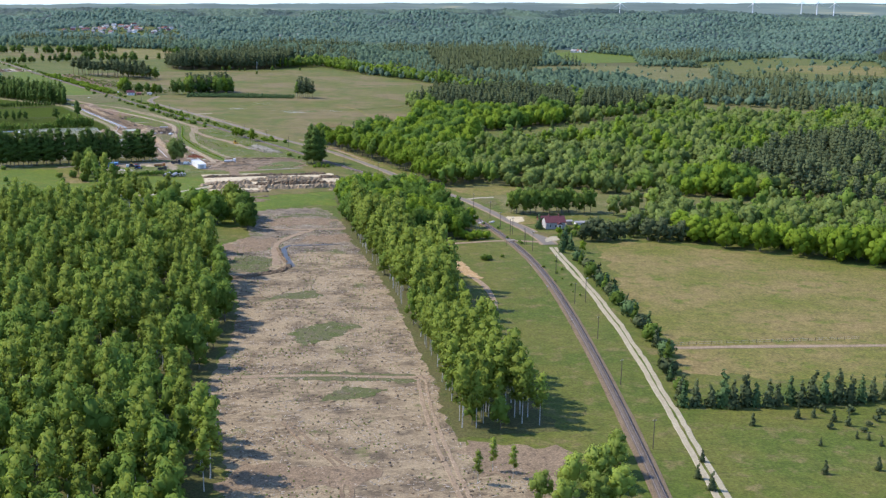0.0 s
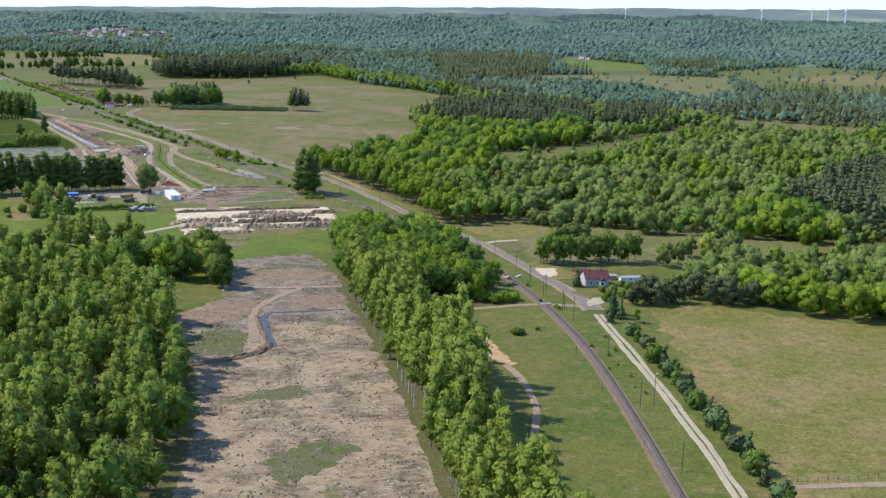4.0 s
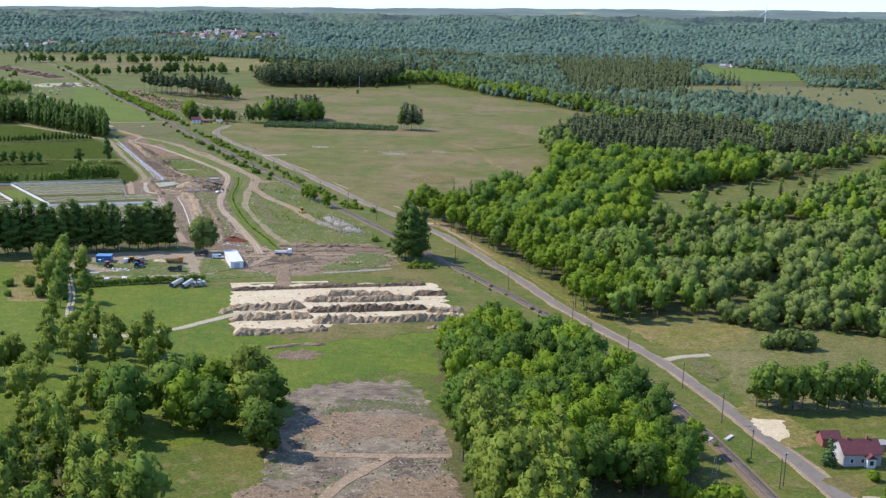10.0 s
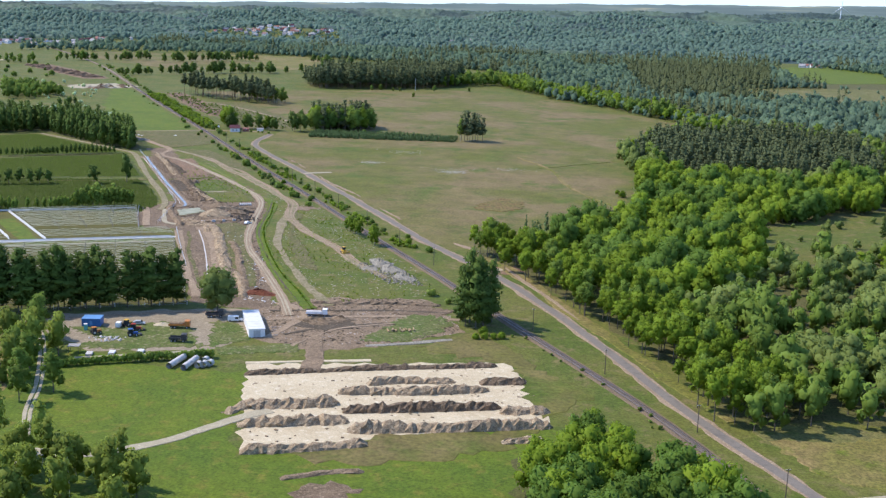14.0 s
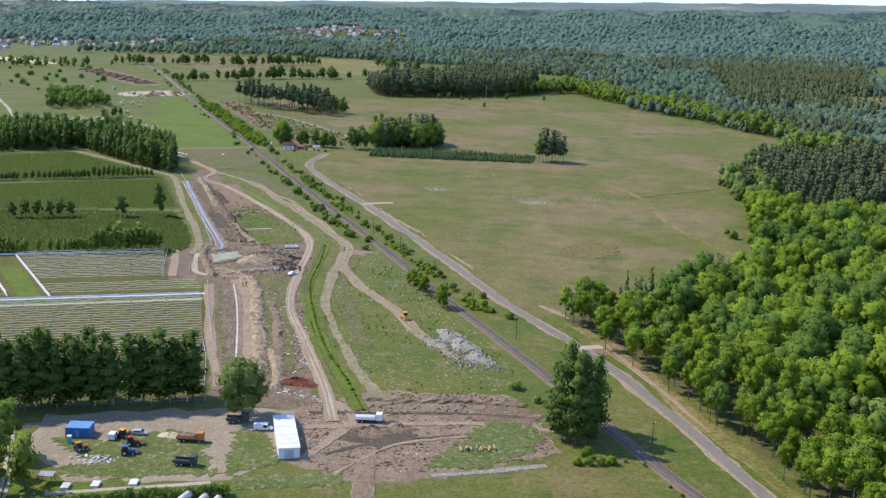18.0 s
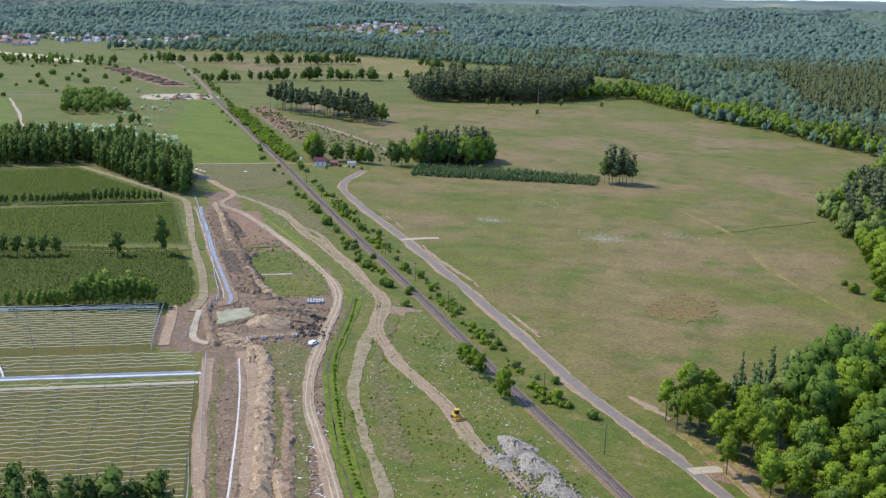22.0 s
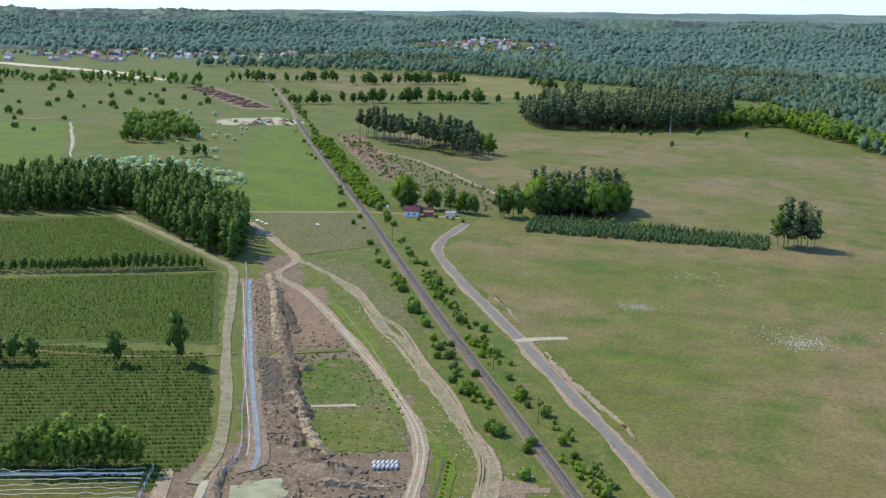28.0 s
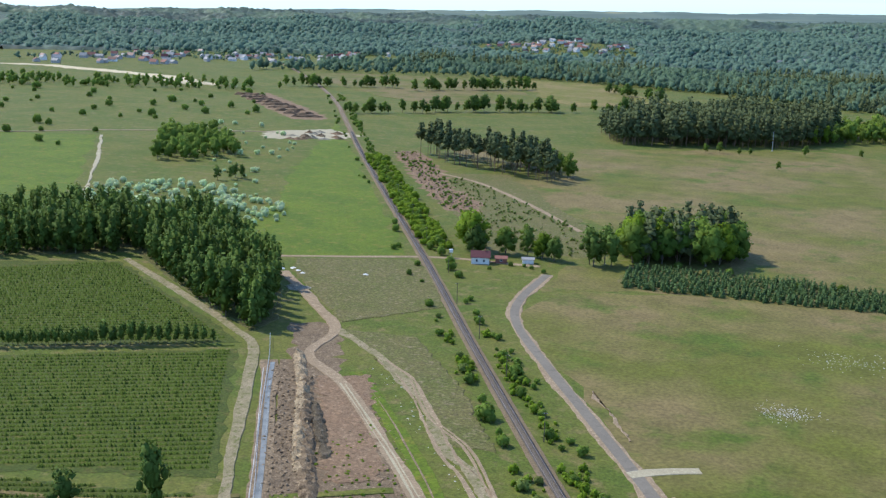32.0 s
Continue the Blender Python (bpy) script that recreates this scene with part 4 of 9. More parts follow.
BIGOAKS = [round_tree(s, 17, 13, 520, 0.55, 0.05, 14, core=0.84, branches=0) for s in (74, 75, 76)]
wood("near_alders", MIDTREES, p[alder], [ALDER_LEAF, BARK], "tall dark alders by the reed meadow", scale=(0.85, 1.2))
w = k + field * 1.1
wood("near_willows", NEARWOOD, p[rest & near & (w < 0.72)], [WILLOW_LEAF, BARK], "soft round grey-green willows", scale=(0.45, 1.3))
wood("near_mixed_wood", MIDTREES, p[rest & near & (w >= 0.72)], [ALDER_LEAF, BARK], "darker alders among the willows", scale=(0.5, 1.15))
wood("east_willows", WILLOWS, p[rest & ~near & (w < 0.62)], [WILLOW_LEAF, BARK], "soft round grey-green willows", scale=(0.42, 1.35))
wood("east_alders", MIDTREES, p[rest & ~near & (w >= 0.62) & (w < 1.05)], [ALDER_LEAF, BARK], "darker mixed broad-leaved wood", scale=(0.6, 1.1))
wood("east_maples", MIDTREES, p[rest & ~near & (w >= 1.05)], [MAPLE_LEAF, BARK], "bright green maples in the wood", scale=(0.6, 1.05))
sunny = oakish & (fine_field + 0.5 * field > -0.12)
wood("bright_oaks", BIGOAKS, p[sunny & (k < 0.8)], [MAPLE_LEAF, BARK], "bright green broad oaks", scale=(0.62, 0.98))
wood("dark_oaks", BIGOAKS, p[oakish & ~sunny & (k < 0.85)], [LIME_LEAF, BARK], "deep green broad oaks", scale=(0.65, 1.05))
for x, y, s_ in ((62, 985, 0.8), (95, 1012, 0.75), (118, 1040, 0.6), (150, 1092, 0.7), (52, 962, 0.5)):
    tree("wet_meadow_poplar", POPLARS[int(x) % 3], [WILLOW_LEAF, BARK], x, y, s_ * 0.7, "slim grey-green poplar on the wet meadow", group="wet meadow poplars", sz=s_ * 0.75)
q = spots(WET, 13, R)
wood("wet_meadow_willows", WILLOWS, q[R.random(len(q)) < 0.3], [WILLOW_LEAF, BARK], "low willow bushes on the wet meadow", "shrubs", scale=(0.2, 0.5))
q = spots(FRONT, 6.2, R)
k2 = R.random(len(q))
frontal = [round_tree(s, 15, 7.4, 480, 0.42, 0.3, 10, core=0.8) for s in (24, 25, 26)]
wood("roadside_wood", frontal, q[k2 < 0.7], [MAPLE_LEAF, BARK], "bright hornbeams with bare lower trunks by the road", scale=(0.75, 1.05))
wood("roadside_alders", frontal, q[(k2 >= 0.7) & (k2 < 0.93)], [ALDER_LEAF, BARK], "darker broad-leaved trees by the road", scale=(0.75, 1.05))
q = spots([(-98, 945), (-86, 936), (-66, 958), (-44, 985), (-36, 1012), (-50, 1004), (-72, 972)], 5.5, R)
wood("roadside_spruces", [cone_tree(s, 15, 5.5, 130, 0.6) for s in (27, 28)], q, [SPRUCE_LEAF, BARK], "dark spruces at the hayfield edge", scale=(0.6, 0.95))
wood("east_pines", PINES, p[pine], [PINE_LEAF, PINE_BARK], "dark pine stand", scale=(0.85, 1.15))
SOUTHEDGE = [(72, 556), (92, 562), (122, 555), (167, 536), (203, 512), (330, 480), (420, 640), (330, 640), (200, 640), (140, 640), (95, 600)]
p = spots(SOUTHEDGE, 8.6, R)
k = R.random(len(p)) + np.array([noise.noise((x / 24, y / 24, 7.9)) for x, y in p])
corner = inside(p, [(60, 540), (125, 545), (122, 575), (70, 580)])
row = p[:, 1] < np.interp(p[:, 0], (92, 122, 167, 203, 330), (585, 578, 560, 540, 505))
wood("south_edge_oaks", BIGOAKS, p[row & ~corner], [MAPLE_LEAF, BARK], "bright broad trees along the pasture", scale=(0.6, 0.9))
wood("south_edge_willows", NEARWOOD, p[~row & ~corner & (k < 0.7)], [WILLOW_LEAF, BARK], "soft willows behind the pasture", scale=(0.7, 1.2))
wood("south_edge_wood", MIDTREES, p[~row & ~corner & (k >= 0.7)], [ALDER_LEAF, BARK], "mixed wood behind the pasture", scale=(0.7, 1.05))

# the far woods, with the blue of distance haze put into their greens
HILL = Nodes("hazy_hill_foliage", 0.7)
# stands of trees from dark to light, each shifted to blue as haze
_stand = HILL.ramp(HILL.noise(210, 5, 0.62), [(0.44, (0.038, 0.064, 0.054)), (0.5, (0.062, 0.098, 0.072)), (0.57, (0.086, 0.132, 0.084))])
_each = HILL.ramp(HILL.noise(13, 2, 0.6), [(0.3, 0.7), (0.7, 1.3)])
HILL_HAZE_LEAF = HILL.colour(HILL.mix(1.0, _stand, _each, "MULTIPLY")).mat
# far leaves: air haze is painted in as extra blue
FAR_HAZE_LEAF = leaf_mat("hazy_far_foliage", (0.044, 0.075, 0.051), (0.073, 0.110, 0.062), (0.081, 0.118, 0.073), 0.44, 2.2, (0.98, 1, 1.04), 38.0)
FARWOOD = [(24, 1530), (100, 1500), (170, 1430), (560, 1250), (1300, 1500), (1700, 2400), (1700, 2700), (-1000, 2700), (-1000, 2560), (-720, 2400), (-440, 2330), (-230, 2180), (-190, 1960), (-130, 1750), (-60, 1670)]
OPEN1 = [(215, 2625), (290, 2735), (412, 2540), (360, 2130), (280, 2090), (225, 2200)]
OPEN2 = [(500, 2321), (784, 2673), (945, 2524), (740, 1850), (585, 1720), (450, 1720), (470, 2050)]
OPEN3 = [(74, 2030), (120, 1860), (197, 1850), (279, 1800), (300, 1640), (345, 1620), (400, 1700), (420, 1800), (493, 2156), (388, 2155), (249, 2125)]
PINE_C = [(-42, 2351), (-12, 1834), (86, 1828), (148, 1917), (207, 2473), (-22, 2472)]
p = spots(FARWOOD, 12.0, R, [OPEN1, OPEN2, OPEN3])
p = p[p[:, 0] < 0.41 * p[:, 1] + 25]
k = (np.array([noise.noise((x / 150, y / 80, 9.3)) for x, y in p]) + R.normal(0, 0.08, len(p)) < 0.3) & ~inside(p, PINE_C)
wood("far_wood", FARTREES, p[k], [FAR_HAZE_LEAF, BARK], "far mixed woodland", scale=(0.6, 1.15))
wood("far_pines", FARPINES, p[~k], [PINE_LEAF, PINE_BARK], "far pine stands", scale=(0.9, 1.3))


HILL_OPEN = [[(-1080, 3010), (-1050, 3130), (-880, 3150), (-720, 3100), (-700, 2960), (-820, 2890), (-930, 2900)], [(-1460, 2280), (-1450, 2500), (-1300, 2570), (-1080, 2740), (-1060, 2680), (-1160, 2400)],
             [(200, 2540), (230, 2620), (330, 2760), (430, 2720), (420, 2560)]]


def canopy():
    """The wooded hills: a sheet of domed crowns over the slope, lower at its edges."""
    rng = np.random.default_rng(5)
    gap, fine = 14.0, 7.0
    xs, ys = np.arange(-3100, 2300, fine), np.arange(2330, 4760, fine)
    gx, gy = np.meshgrid(xs, ys)
    gx = gx + rng.uniform(-1.5, 1.5, gx.shape)
    gy = gy + rng.uniform(-1.5, 1.5, gy.shape)
    nx, ny = int(5600 / gap) + 4, int(2600 / gap) + 4
    cx = (np.arange(nx) * gap)[None] + rng.uniform(-5.5, 5.5, (ny, nx))
    cy = (np.arange(ny) * gap)[:, None] + rng.uniform(-5.5, 5.5, (ny, nx))
    top = rng.uniform(12, 17, (ny, nx)) * (1 + 0.25 * (rng.random((ny, nx)) < 0.12))
    ux, uy = gx + 3130, gy - 2300
    i, j = (ux / gap).astype(int), (uy / gap).astype(int)
    crown = np.zeros(gx.shape)
    for a in (-1, 0, 1):
        for b in (-1, 0, 1):
            ii, jj = np.clip(i + a, 0, nx - 1), np.clip(j + b, 0, ny - 1)
            d2 = (ux - cx[jj, ii]) ** 2 + (uy - cy[jj, ii]) ** 2
            crown = np.maximum(crown, top[jj, ii] - d2 / 11.0)
    low = np.array([[noise.noise((x / 240, y / 240, 3.1)) for x in xs[::16]] for y in ys[::16]])
    big = np.kron(low, np.ones((16, 16)))[:len(ys), :len(xs)]
    r = np.hypot(gx - FAR_C[0], gy - FAR_C[1])
    s = (gx - FAR_C[0]) / r
    keep = (r > 2340) & (r < 4300) & (s > -0.66) & (s < 0.47)
    at = np.c_[gx.ravel(), gy.ravel()]
    for h in HILL_OPEN:
        keep &= ~inside(at, h).reshape(gx.shape)
    inner = keep.copy()
    for _ in range(2):
        inner[1:-1, 1:-1] &= inner[:-2, 1:-1] & inner[2:, 1:-1] & inner[1:-1, :-2] & inner[1:-1, 2:]
    z = land(gx, gy) + np.where(inner, np.maximum(crown, 1.0) * np.where(r < 3500, 0.35, 1.0) + np.clip(big, -0.3, 0.6) * 6, -1.5)
    idx = np.arange(gx.size).reshape(gx.shape)
    q = np.stack([idx[:-1, :-1], idx[:-1, 1:], idx[1:, 1:], idx[1:, :-1]], -1)[keep[:-1, :-1] & keep[1:, 1:] & keep[1:, :-1] & keep[:-1, 1:]]
    v = np.c_[gx.ravel(), gy.ravel(), z.ravel()]
    used = np.unique(q)
    back = np.zeros(len(v), int)
    back[used] = np.arange(len(used))
    me = fast_mesh("hill_wood", v[used], back[q], np.zeros((0, 3), int), [HILL_HAZE_LEAF], np.zeros(len(q)), np.zeros(0))
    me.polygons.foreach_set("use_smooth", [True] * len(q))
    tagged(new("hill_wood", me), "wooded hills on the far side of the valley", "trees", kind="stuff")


canopy()
# hillside crowns: leaf green with a blue haze tint mixed into the colour
HILL_TREE_HAZE_LEAF = leaf_mat("hazy_hill_leaves", (0.053, 0.089, 0.075), (0.077, 0.122, 0.090), (0.086, 0.130, 0.097), 0.45, 2.1, (1.0, 1.0, 1.0), 70.0)
HILLTREES = [round_tree(s, 15, 19, 14, 1.3, 0.0, 2, core=0.98, branches=0) for s in (57, 58, 59)]
hill = np.stack(np.meshgrid(np.arange(-2500, 1700, 15.5), np.arange(2350, 3900, 15.5)), -1).reshape(-1, 2)
hill = hill + R.uniform(-6.5, 6.5, hill.shape)
r = np.hypot(hill[:, 0] - FAR_C[0], hill[:, 1] - FAR_C[1])
s_ = (hill[:, 0] - FAR_C[0]) / r
keep = (r > 2360) & (r < 3560) & (s_ > -0.64) & (s_ < 0.46)
for h in HILL_OPEN:
    keep &= ~inside(hill, h)
for t_ in HILLTREES:
    t_.leaf_n = t_.leaf_n * 0.7 + np.array((-0.12, 0.0, 0.5))
    t_.leaf_n /= np.linalg.norm(t_.leaf_n, axis=1)[:, None]
wood("hill_trees", HILLTREES, hill[keep], [HILL_TREE_HAZE_LEAF, BARK], "crowns of the hillside forest", scale=(0.62, 0.9))


def far_country():
    """The upland behind the hills, far off, painted haze blue and self-lit: low wooded swells with pale fields, one
    behind the other.
    """
    m = Nodes("glowing_far_upland", 1.0)
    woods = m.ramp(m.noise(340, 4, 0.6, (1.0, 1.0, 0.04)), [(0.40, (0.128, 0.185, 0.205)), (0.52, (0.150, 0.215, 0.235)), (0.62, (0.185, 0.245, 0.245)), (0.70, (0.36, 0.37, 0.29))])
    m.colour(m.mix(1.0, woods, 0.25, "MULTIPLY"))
    # the haze colours also glow, as this side faces away from the sun
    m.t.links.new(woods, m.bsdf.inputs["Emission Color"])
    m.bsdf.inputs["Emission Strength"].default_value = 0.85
    for r, drop, seed in ((4400.0, 14.0, 3), (4480.0, 0.0, 8)):
        a = np.arange(-0.80, 0.62, 0.003)
        top = np.interp(a, (-0.8, -0.66, -0.5, -0.35, -0.2, -0.05, 0.1, 0.25, 0.4, 0.6), (-1.4, 17.0, 37.1, 55.3, 72.6, 89.3, 105.1, 120.2, 134.6, 152.5))
        top += np.array([5 * noise.noise((v * 22, seed, 0.3)) + 2 * noise.noise((v * 90, seed, 1.3)) + 1.0 * noise.noise((v * 300, seed, 2.3)) for v in a]) - drop
        x, y = FAR_C[0] + a * r, FAR_C[1] + np.sqrt(1 - a * a) * r
        n = len(a)
        V = np.concatenate([np.c_[x, y, np.full(n, -120.0)], np.c_[x, y, top], np.c_[x * 1.004, y * 1.004, np.full(n, -120.0)]])
        F = [(c * n + k, c * n + k + 1, (c + 1) * n + k + 1, (c + 1) * n + k) for c in range(2) for k in range(n - 1)]
        tagged(new("backdrop", mesh_from("backdrop", V, F, [m.mat], smooth=False)), "upland on the skyline, painted haze blue and glowing by itself", "backdrop", kind="structure")


far_country()

# ---- building blocks for things ----
def ridge_heap(name, pts, width, height, mat, label, category="earth bank", group="", seed=1, rough=0.35, parent=None, step=1.6):
    """A long uneven bank of soil or stone."""
    line = smooth_line(pts, step)
    d = np.gradient(line, axis=0)
    d /= np.maximum(np.linalg.norm(d, axis=1), 1e-6)[:, None]
    side = np.stack([-d[:, 1], d[:, 0]], 1)
    rng = np.random.default_rng(seed)
    n = len(line)
    prof = ((-0.5, 0.0), (-0.36, 0.42), (-0.2, 0.82), (0.0, 1.0), (0.2, 0.8), (0.36, 0.4), (0.5, 0.0))
    u = np.linspace(0, 1, n)
    ends = np.clip(np.minimum(u, 1 - u) * n * step / (height * 1.4 + 0.1), 0, 1) ** 0.6
    swell = 1 + 0.35 * np.sin(u * n * step / 5.3 + seed) * rough + rng.normal(0, rough * 0.22, n)
    V = []
    for k, (o, h) in enumerate(prof):
        w = width * o * (0.75 + 0.25 * ends) + rng.normal(0, width * 0.06, n)
        p = line + side * w[:, None]
        hh = h * height * ends * swell + (rng.normal(0, height * rough * 0.3, n) if h else -0.15)
        V.append(np.c_[p, np.maximum(hh, -0.2) + land(p[:, 0], p[:, 1])])
    f = [(c * n + k, c * n + k + 1, (c + 1) * n + k + 1, (c + 1) * n + k) for c in range(len(prof) - 1) for k in range(n - 1)]
    ob = new(name, mesh_from(name, np.concatenate(V), f, [mat]))
    return tagged(ob, label, category, group)


def mound(name, x, y, rx, ry, h, mat, label, category="heap", group="", seed=1, turn=0.0, rough=0.3):
    """A heap with an uneven top."""
    rng = np.random.default_rng(seed)
    rings, segs = 6, 20
    V, F = [], []
    for i in range(rings + 1):
        q = i / rings
        for j in range(segs):
            a = 2 * np.pi * j / segs
            wob = 1 + rough * 0.5 * math.sin(3 * a + seed) * q + rng.normal(0, 0.06)
            z = h * (1 - q) ** 0.8 * (1 + rng.normal(0, rough * 0.35)) if i < rings else -0.15
            V.append((math.cos(a) * rx * q * wob, math.sin(a) * ry * q * wob, z))
    for i in range(rings):
        for j in range(segs):
            F.append((i * segs + j, (i + 1) * segs + j, (i + 1) * segs + (j + 1) % segs, i * segs + (j + 1) % segs))
    ob = new(name, mesh_from(name, V, F, [mat]))
    ob.matrix_basis = pose(x, y, float(land(x, y)), 0, 0, turn)
    return tagged(ob, label, category, group)


CUBE_V = np.array([(x, y, z) for z in (0, 1) for y in (-0.5, 0.5) for x in (-0.5, 0.5)], float)
CUBE_Q = np.array([(0, 1, 5, 4), (1, 3, 7, 5), (3, 2, 6, 7), (2, 0, 4, 6), (4, 5, 7, 6)])


def litter(name, places, sizes, mat, label, seed=1, tilt=0.2, category="debris", jitter=0.3):
    """Many small pieces lying about: sizes give length, width and height ranges."""
    rng = np.random.default_rng(seed)
    n = len(places)
    s = np.stack([rng.uniform(*q, n) for q in sizes], 1)
    a = rng.uniform(0, 2 * np.pi, n)
    v = CUBE_V[None] * s[:, None] * rng.uniform(1 - jitter, 1 + jitter, (n, 8, 3))
    v[:, :, 2] += v[:, :, 0] * rng.normal(0, tilt, (n, 1)) * 0.5
    x = v[:, :, 0] * np.cos(a)[:, None] - v[:, :, 1] * np.sin(a)[:, None] + places[:, :1]
    y = v[:, :, 0] * np.sin(a)[:, None] + v[:, :, 1] * np.cos(a)[:, None] + places[:, 1:2]
    V = np.stack([x, y, v[:, :, 2]], -1).reshape(-1, 3)
    V[:, 2] += land(V[:, 0], V[:, 1])
    Q = (CUBE_Q[None] + 8 * np.arange(n)[:, None, None]).reshape(-1, 4)
    me = fast_mesh(name, V, Q, np.zeros((0, 3), int), [mat], np.zeros(len(Q)), np.zeros(0))
    return tagged(new(name, me), label, category, kind="stuff")


WOODM = plain_mat("grey_wood", (0.30, 0.25, 0.20), 0.85, 0.4, 0.3)
DARKWOOD = plain_mat("dark_pole_wood", (0.105, 0.085, 0.068), 0.9, 0.5, 0.3)
CONCRETE = plain_mat("pale_concrete", (0.50, 0.49, 0.46), 0.85, 0.8, 0.18, dirt=(0.34, 0.32, 0.29))
WHITEM = plain_mat("white_sheet", (0.62, 0.62, 0.60), 0.6, 1.2, 0.08, dirt=(0.55, 0.53, 0.50))
WHITEPAINT = plain_mat("white_paint", (0.78, 0.78, 0.76), 0.5, 0.8, 0.06)
BLUEM = plain_mat("blue_steel", (0.045, 0.145, 0.36), 0.5, 0.8, 0.15)
BLUEROOF = plain_mat("light_blue_roof", (0.12, 0.28, 0.52), 0.5, 0.8, 0.12)
TURQ = plain_mat("turquoise_plastic", (0.10, 0.42, 0.42), 0.4, 0.6, 0.1)
BLACKM = plain_mat("black_rubber", (0.025, 0.025, 0.026), 0.8, 0.3, 0.2)
DARKM = plain_mat("dark_steel", (0.06, 0.06, 0.06), 0.5, 0.4, 0.3)
YELLOWM = plain_mat("yellow_machine_paint", (0.62, 0.36, 0.05), 0.45, 0.5, 0.15, dirt=(0.30, 0.22, 0.13))
REDM = plain_mat("red_machine_paint", (0.36, 0.06, 0.04), 0.45, 0.5, 0.15)
ORANGEM = plain_mat("orange_machine_paint", (0.55, 0.20, 0.05), 0.45, 0.5, 0.15, dirt=(0.25, 0.18, 0.12))
BLUETRACTOR = plain_mat("blue_machine_paint", (0.05, 0.13, 0.34), 0.45, 0.5, 0.15)
SILVER = plain_mat("silver_car_paint", (0.50, 0.54, 0.58), 0.3, 0.6, 0.06, 0.3)
GLASS = plain_mat("dark_glass", (0.03, 0.04, 0.045), 0.08, 1.0, 0.1)
ROOFRED = plain_mat("maroon_roof", (0.125, 0.044, 0.046), 0.5, 0.7, 0.15)
ROOFTILE = plain_mat("red_tile_roof", (0.24, 0.105, 0.08), 0.75, 0.6, 0.2)
ROOFGREY = plain_mat("grey_roof", (0.30, 0.29, 0.285), 0.75, 0.8, 0.15)
WALLM = plain_mat("pale_render", (0.46, 0.43, 0.41), 0.9, 1.4, 0.12, dirt=(0.33, 0.30, 0.28))
WALLW = plain_mat("white_render", (0.76, 0.75, 0.72), 0.9, 1.4, 0.07)
BRICKM = plain_mat("brick_red", (0.30, 0.12, 0.09), 0.9, 0.5, 0.2)
NETM = plain_mat("white_netting", (0.56, 0.55, 0.40), 0.8, 1.5, 0.15)
WIRE = plain_mat("galvanised_wire", (0.45, 0.47, 0.48), 0.5, 1.0, 0.1, 0.4)
LOGM = plain_mat("cut_logs", (0.36, 0.25, 0.14), 0.9, 0.4, 0.35)
BRASH = plain_mat("bleached_brash", (0.40, 0.35, 0.29), 0.9, 0.8, 0.4)
STONEM = plain_mat("pale_stone", (0.50, 0.48, 0.45), 0.9, 0.6, 0.25)
FOAM = plain_mat("white_geotextile", (0.72, 0.72, 0.70), 0.8, 0.6, 0.1)
WATER = Nodes("still_water", 0.22)
WATER.colour(WATER.ramp(WATER.noise(3.0), [(0.35, (0.16, 0.16, 0.145)), (0.65, (0.24, 0.235, 0.21))])).bump(WATER.noise(0.5), 0.01, 0.2)
WATER.bsdf.inputs["Specular IOR Level"].default_value = 0.12
WATER = WATER.mat
DARKWATER = plain_mat("dark_water", (0.055, 0.050, 0.040), 0.38, 3.0, 0.3)
POND = Nodes("silty_water", 0.35)
POND.colour(POND.ramp(POND.noise(5.0), [(0.4, (0.24, 0.23, 0.12)), (0.6, (0.32, 0.30, 0.18))]))
POND.bsdf.inputs["Specular IOR Level"].default_value = 0.05
POND = POND.mat

# ---- the cleared strip ----
area("clearing_grass", [(-96, 472), (-84, 476), (-76, 476), (-78, 503), (-92, 503), (-99, 490)], 0.06, WEEDY, "green regrowth on cleared ground", 0.8, 1.2)
area("clearing_grass", [(-70, 432), (-62, 442), (-52, 447), (-47, 438), (-56, 433)], 0.06, WEEDY, "thin regrowth", 0.8, 1.2)
area("clearing_grass", [(-66, 338), (-40, 345), (-8, 344), (-8, 337), (-40, 337)], 0.06, WEEDY, "grassy cross track", 0.8, 1.2)
area("clearing_grass", [(-48, 372), (-36, 384), (-30, 398), (-42, 402), (-54, 388)], 0.06, WEEDY, "thin regrowth", 0.8, 1.2)
area("clearing_grass", [(-36, 318), (-22, 322), (-16, 330), (-30, 331)], 0.06, WEEDY, "thin regrowth", 0.8, 1.2)
area("clearing_grass", [(-92, 598), (-80, 612), (-62, 610), (-56, 598), (-70, 606)], 0.06, WEEDY, "green regrowth", 0.8, 1.2)
area("clearing_mud", [(-112, 518), (-94, 546), (-80, 548), (-82, 526), (-92, 510)], 0.06, MUD, "dark wet soil", 1.8, 2.5)
area("clearing_mud", [(-72, 536), (-46, 542), (-50, 560), (-66, 556)], 0.06, MUD, "dark wet soil", 1.8, 2.5)
area("clearing_mud", [(-96, 580), (-60, 582), (-58, 598), (-88, 600)], 0.06, MUD, "dark soil with stumps", 1.8, 2.5)
area("clearing_mud", [(-54, 255), (-20, 258), (-14, 268), (-50, 272)], 0.06, MUD, "grey churned soil", 1.8, 2.5)
area("clearing_mud", [(10, 270), (30, 262), (34, 285), (8, 290)], 0.06, MUD, "dark soil with brash", 1.8, 2.5)
strip("cross_track", [(-68, 337), (-40, 341), (-14, 341), (-3, 342)], 2.6, 0.09, TRACK, "worn cross track", "path", 0.5)
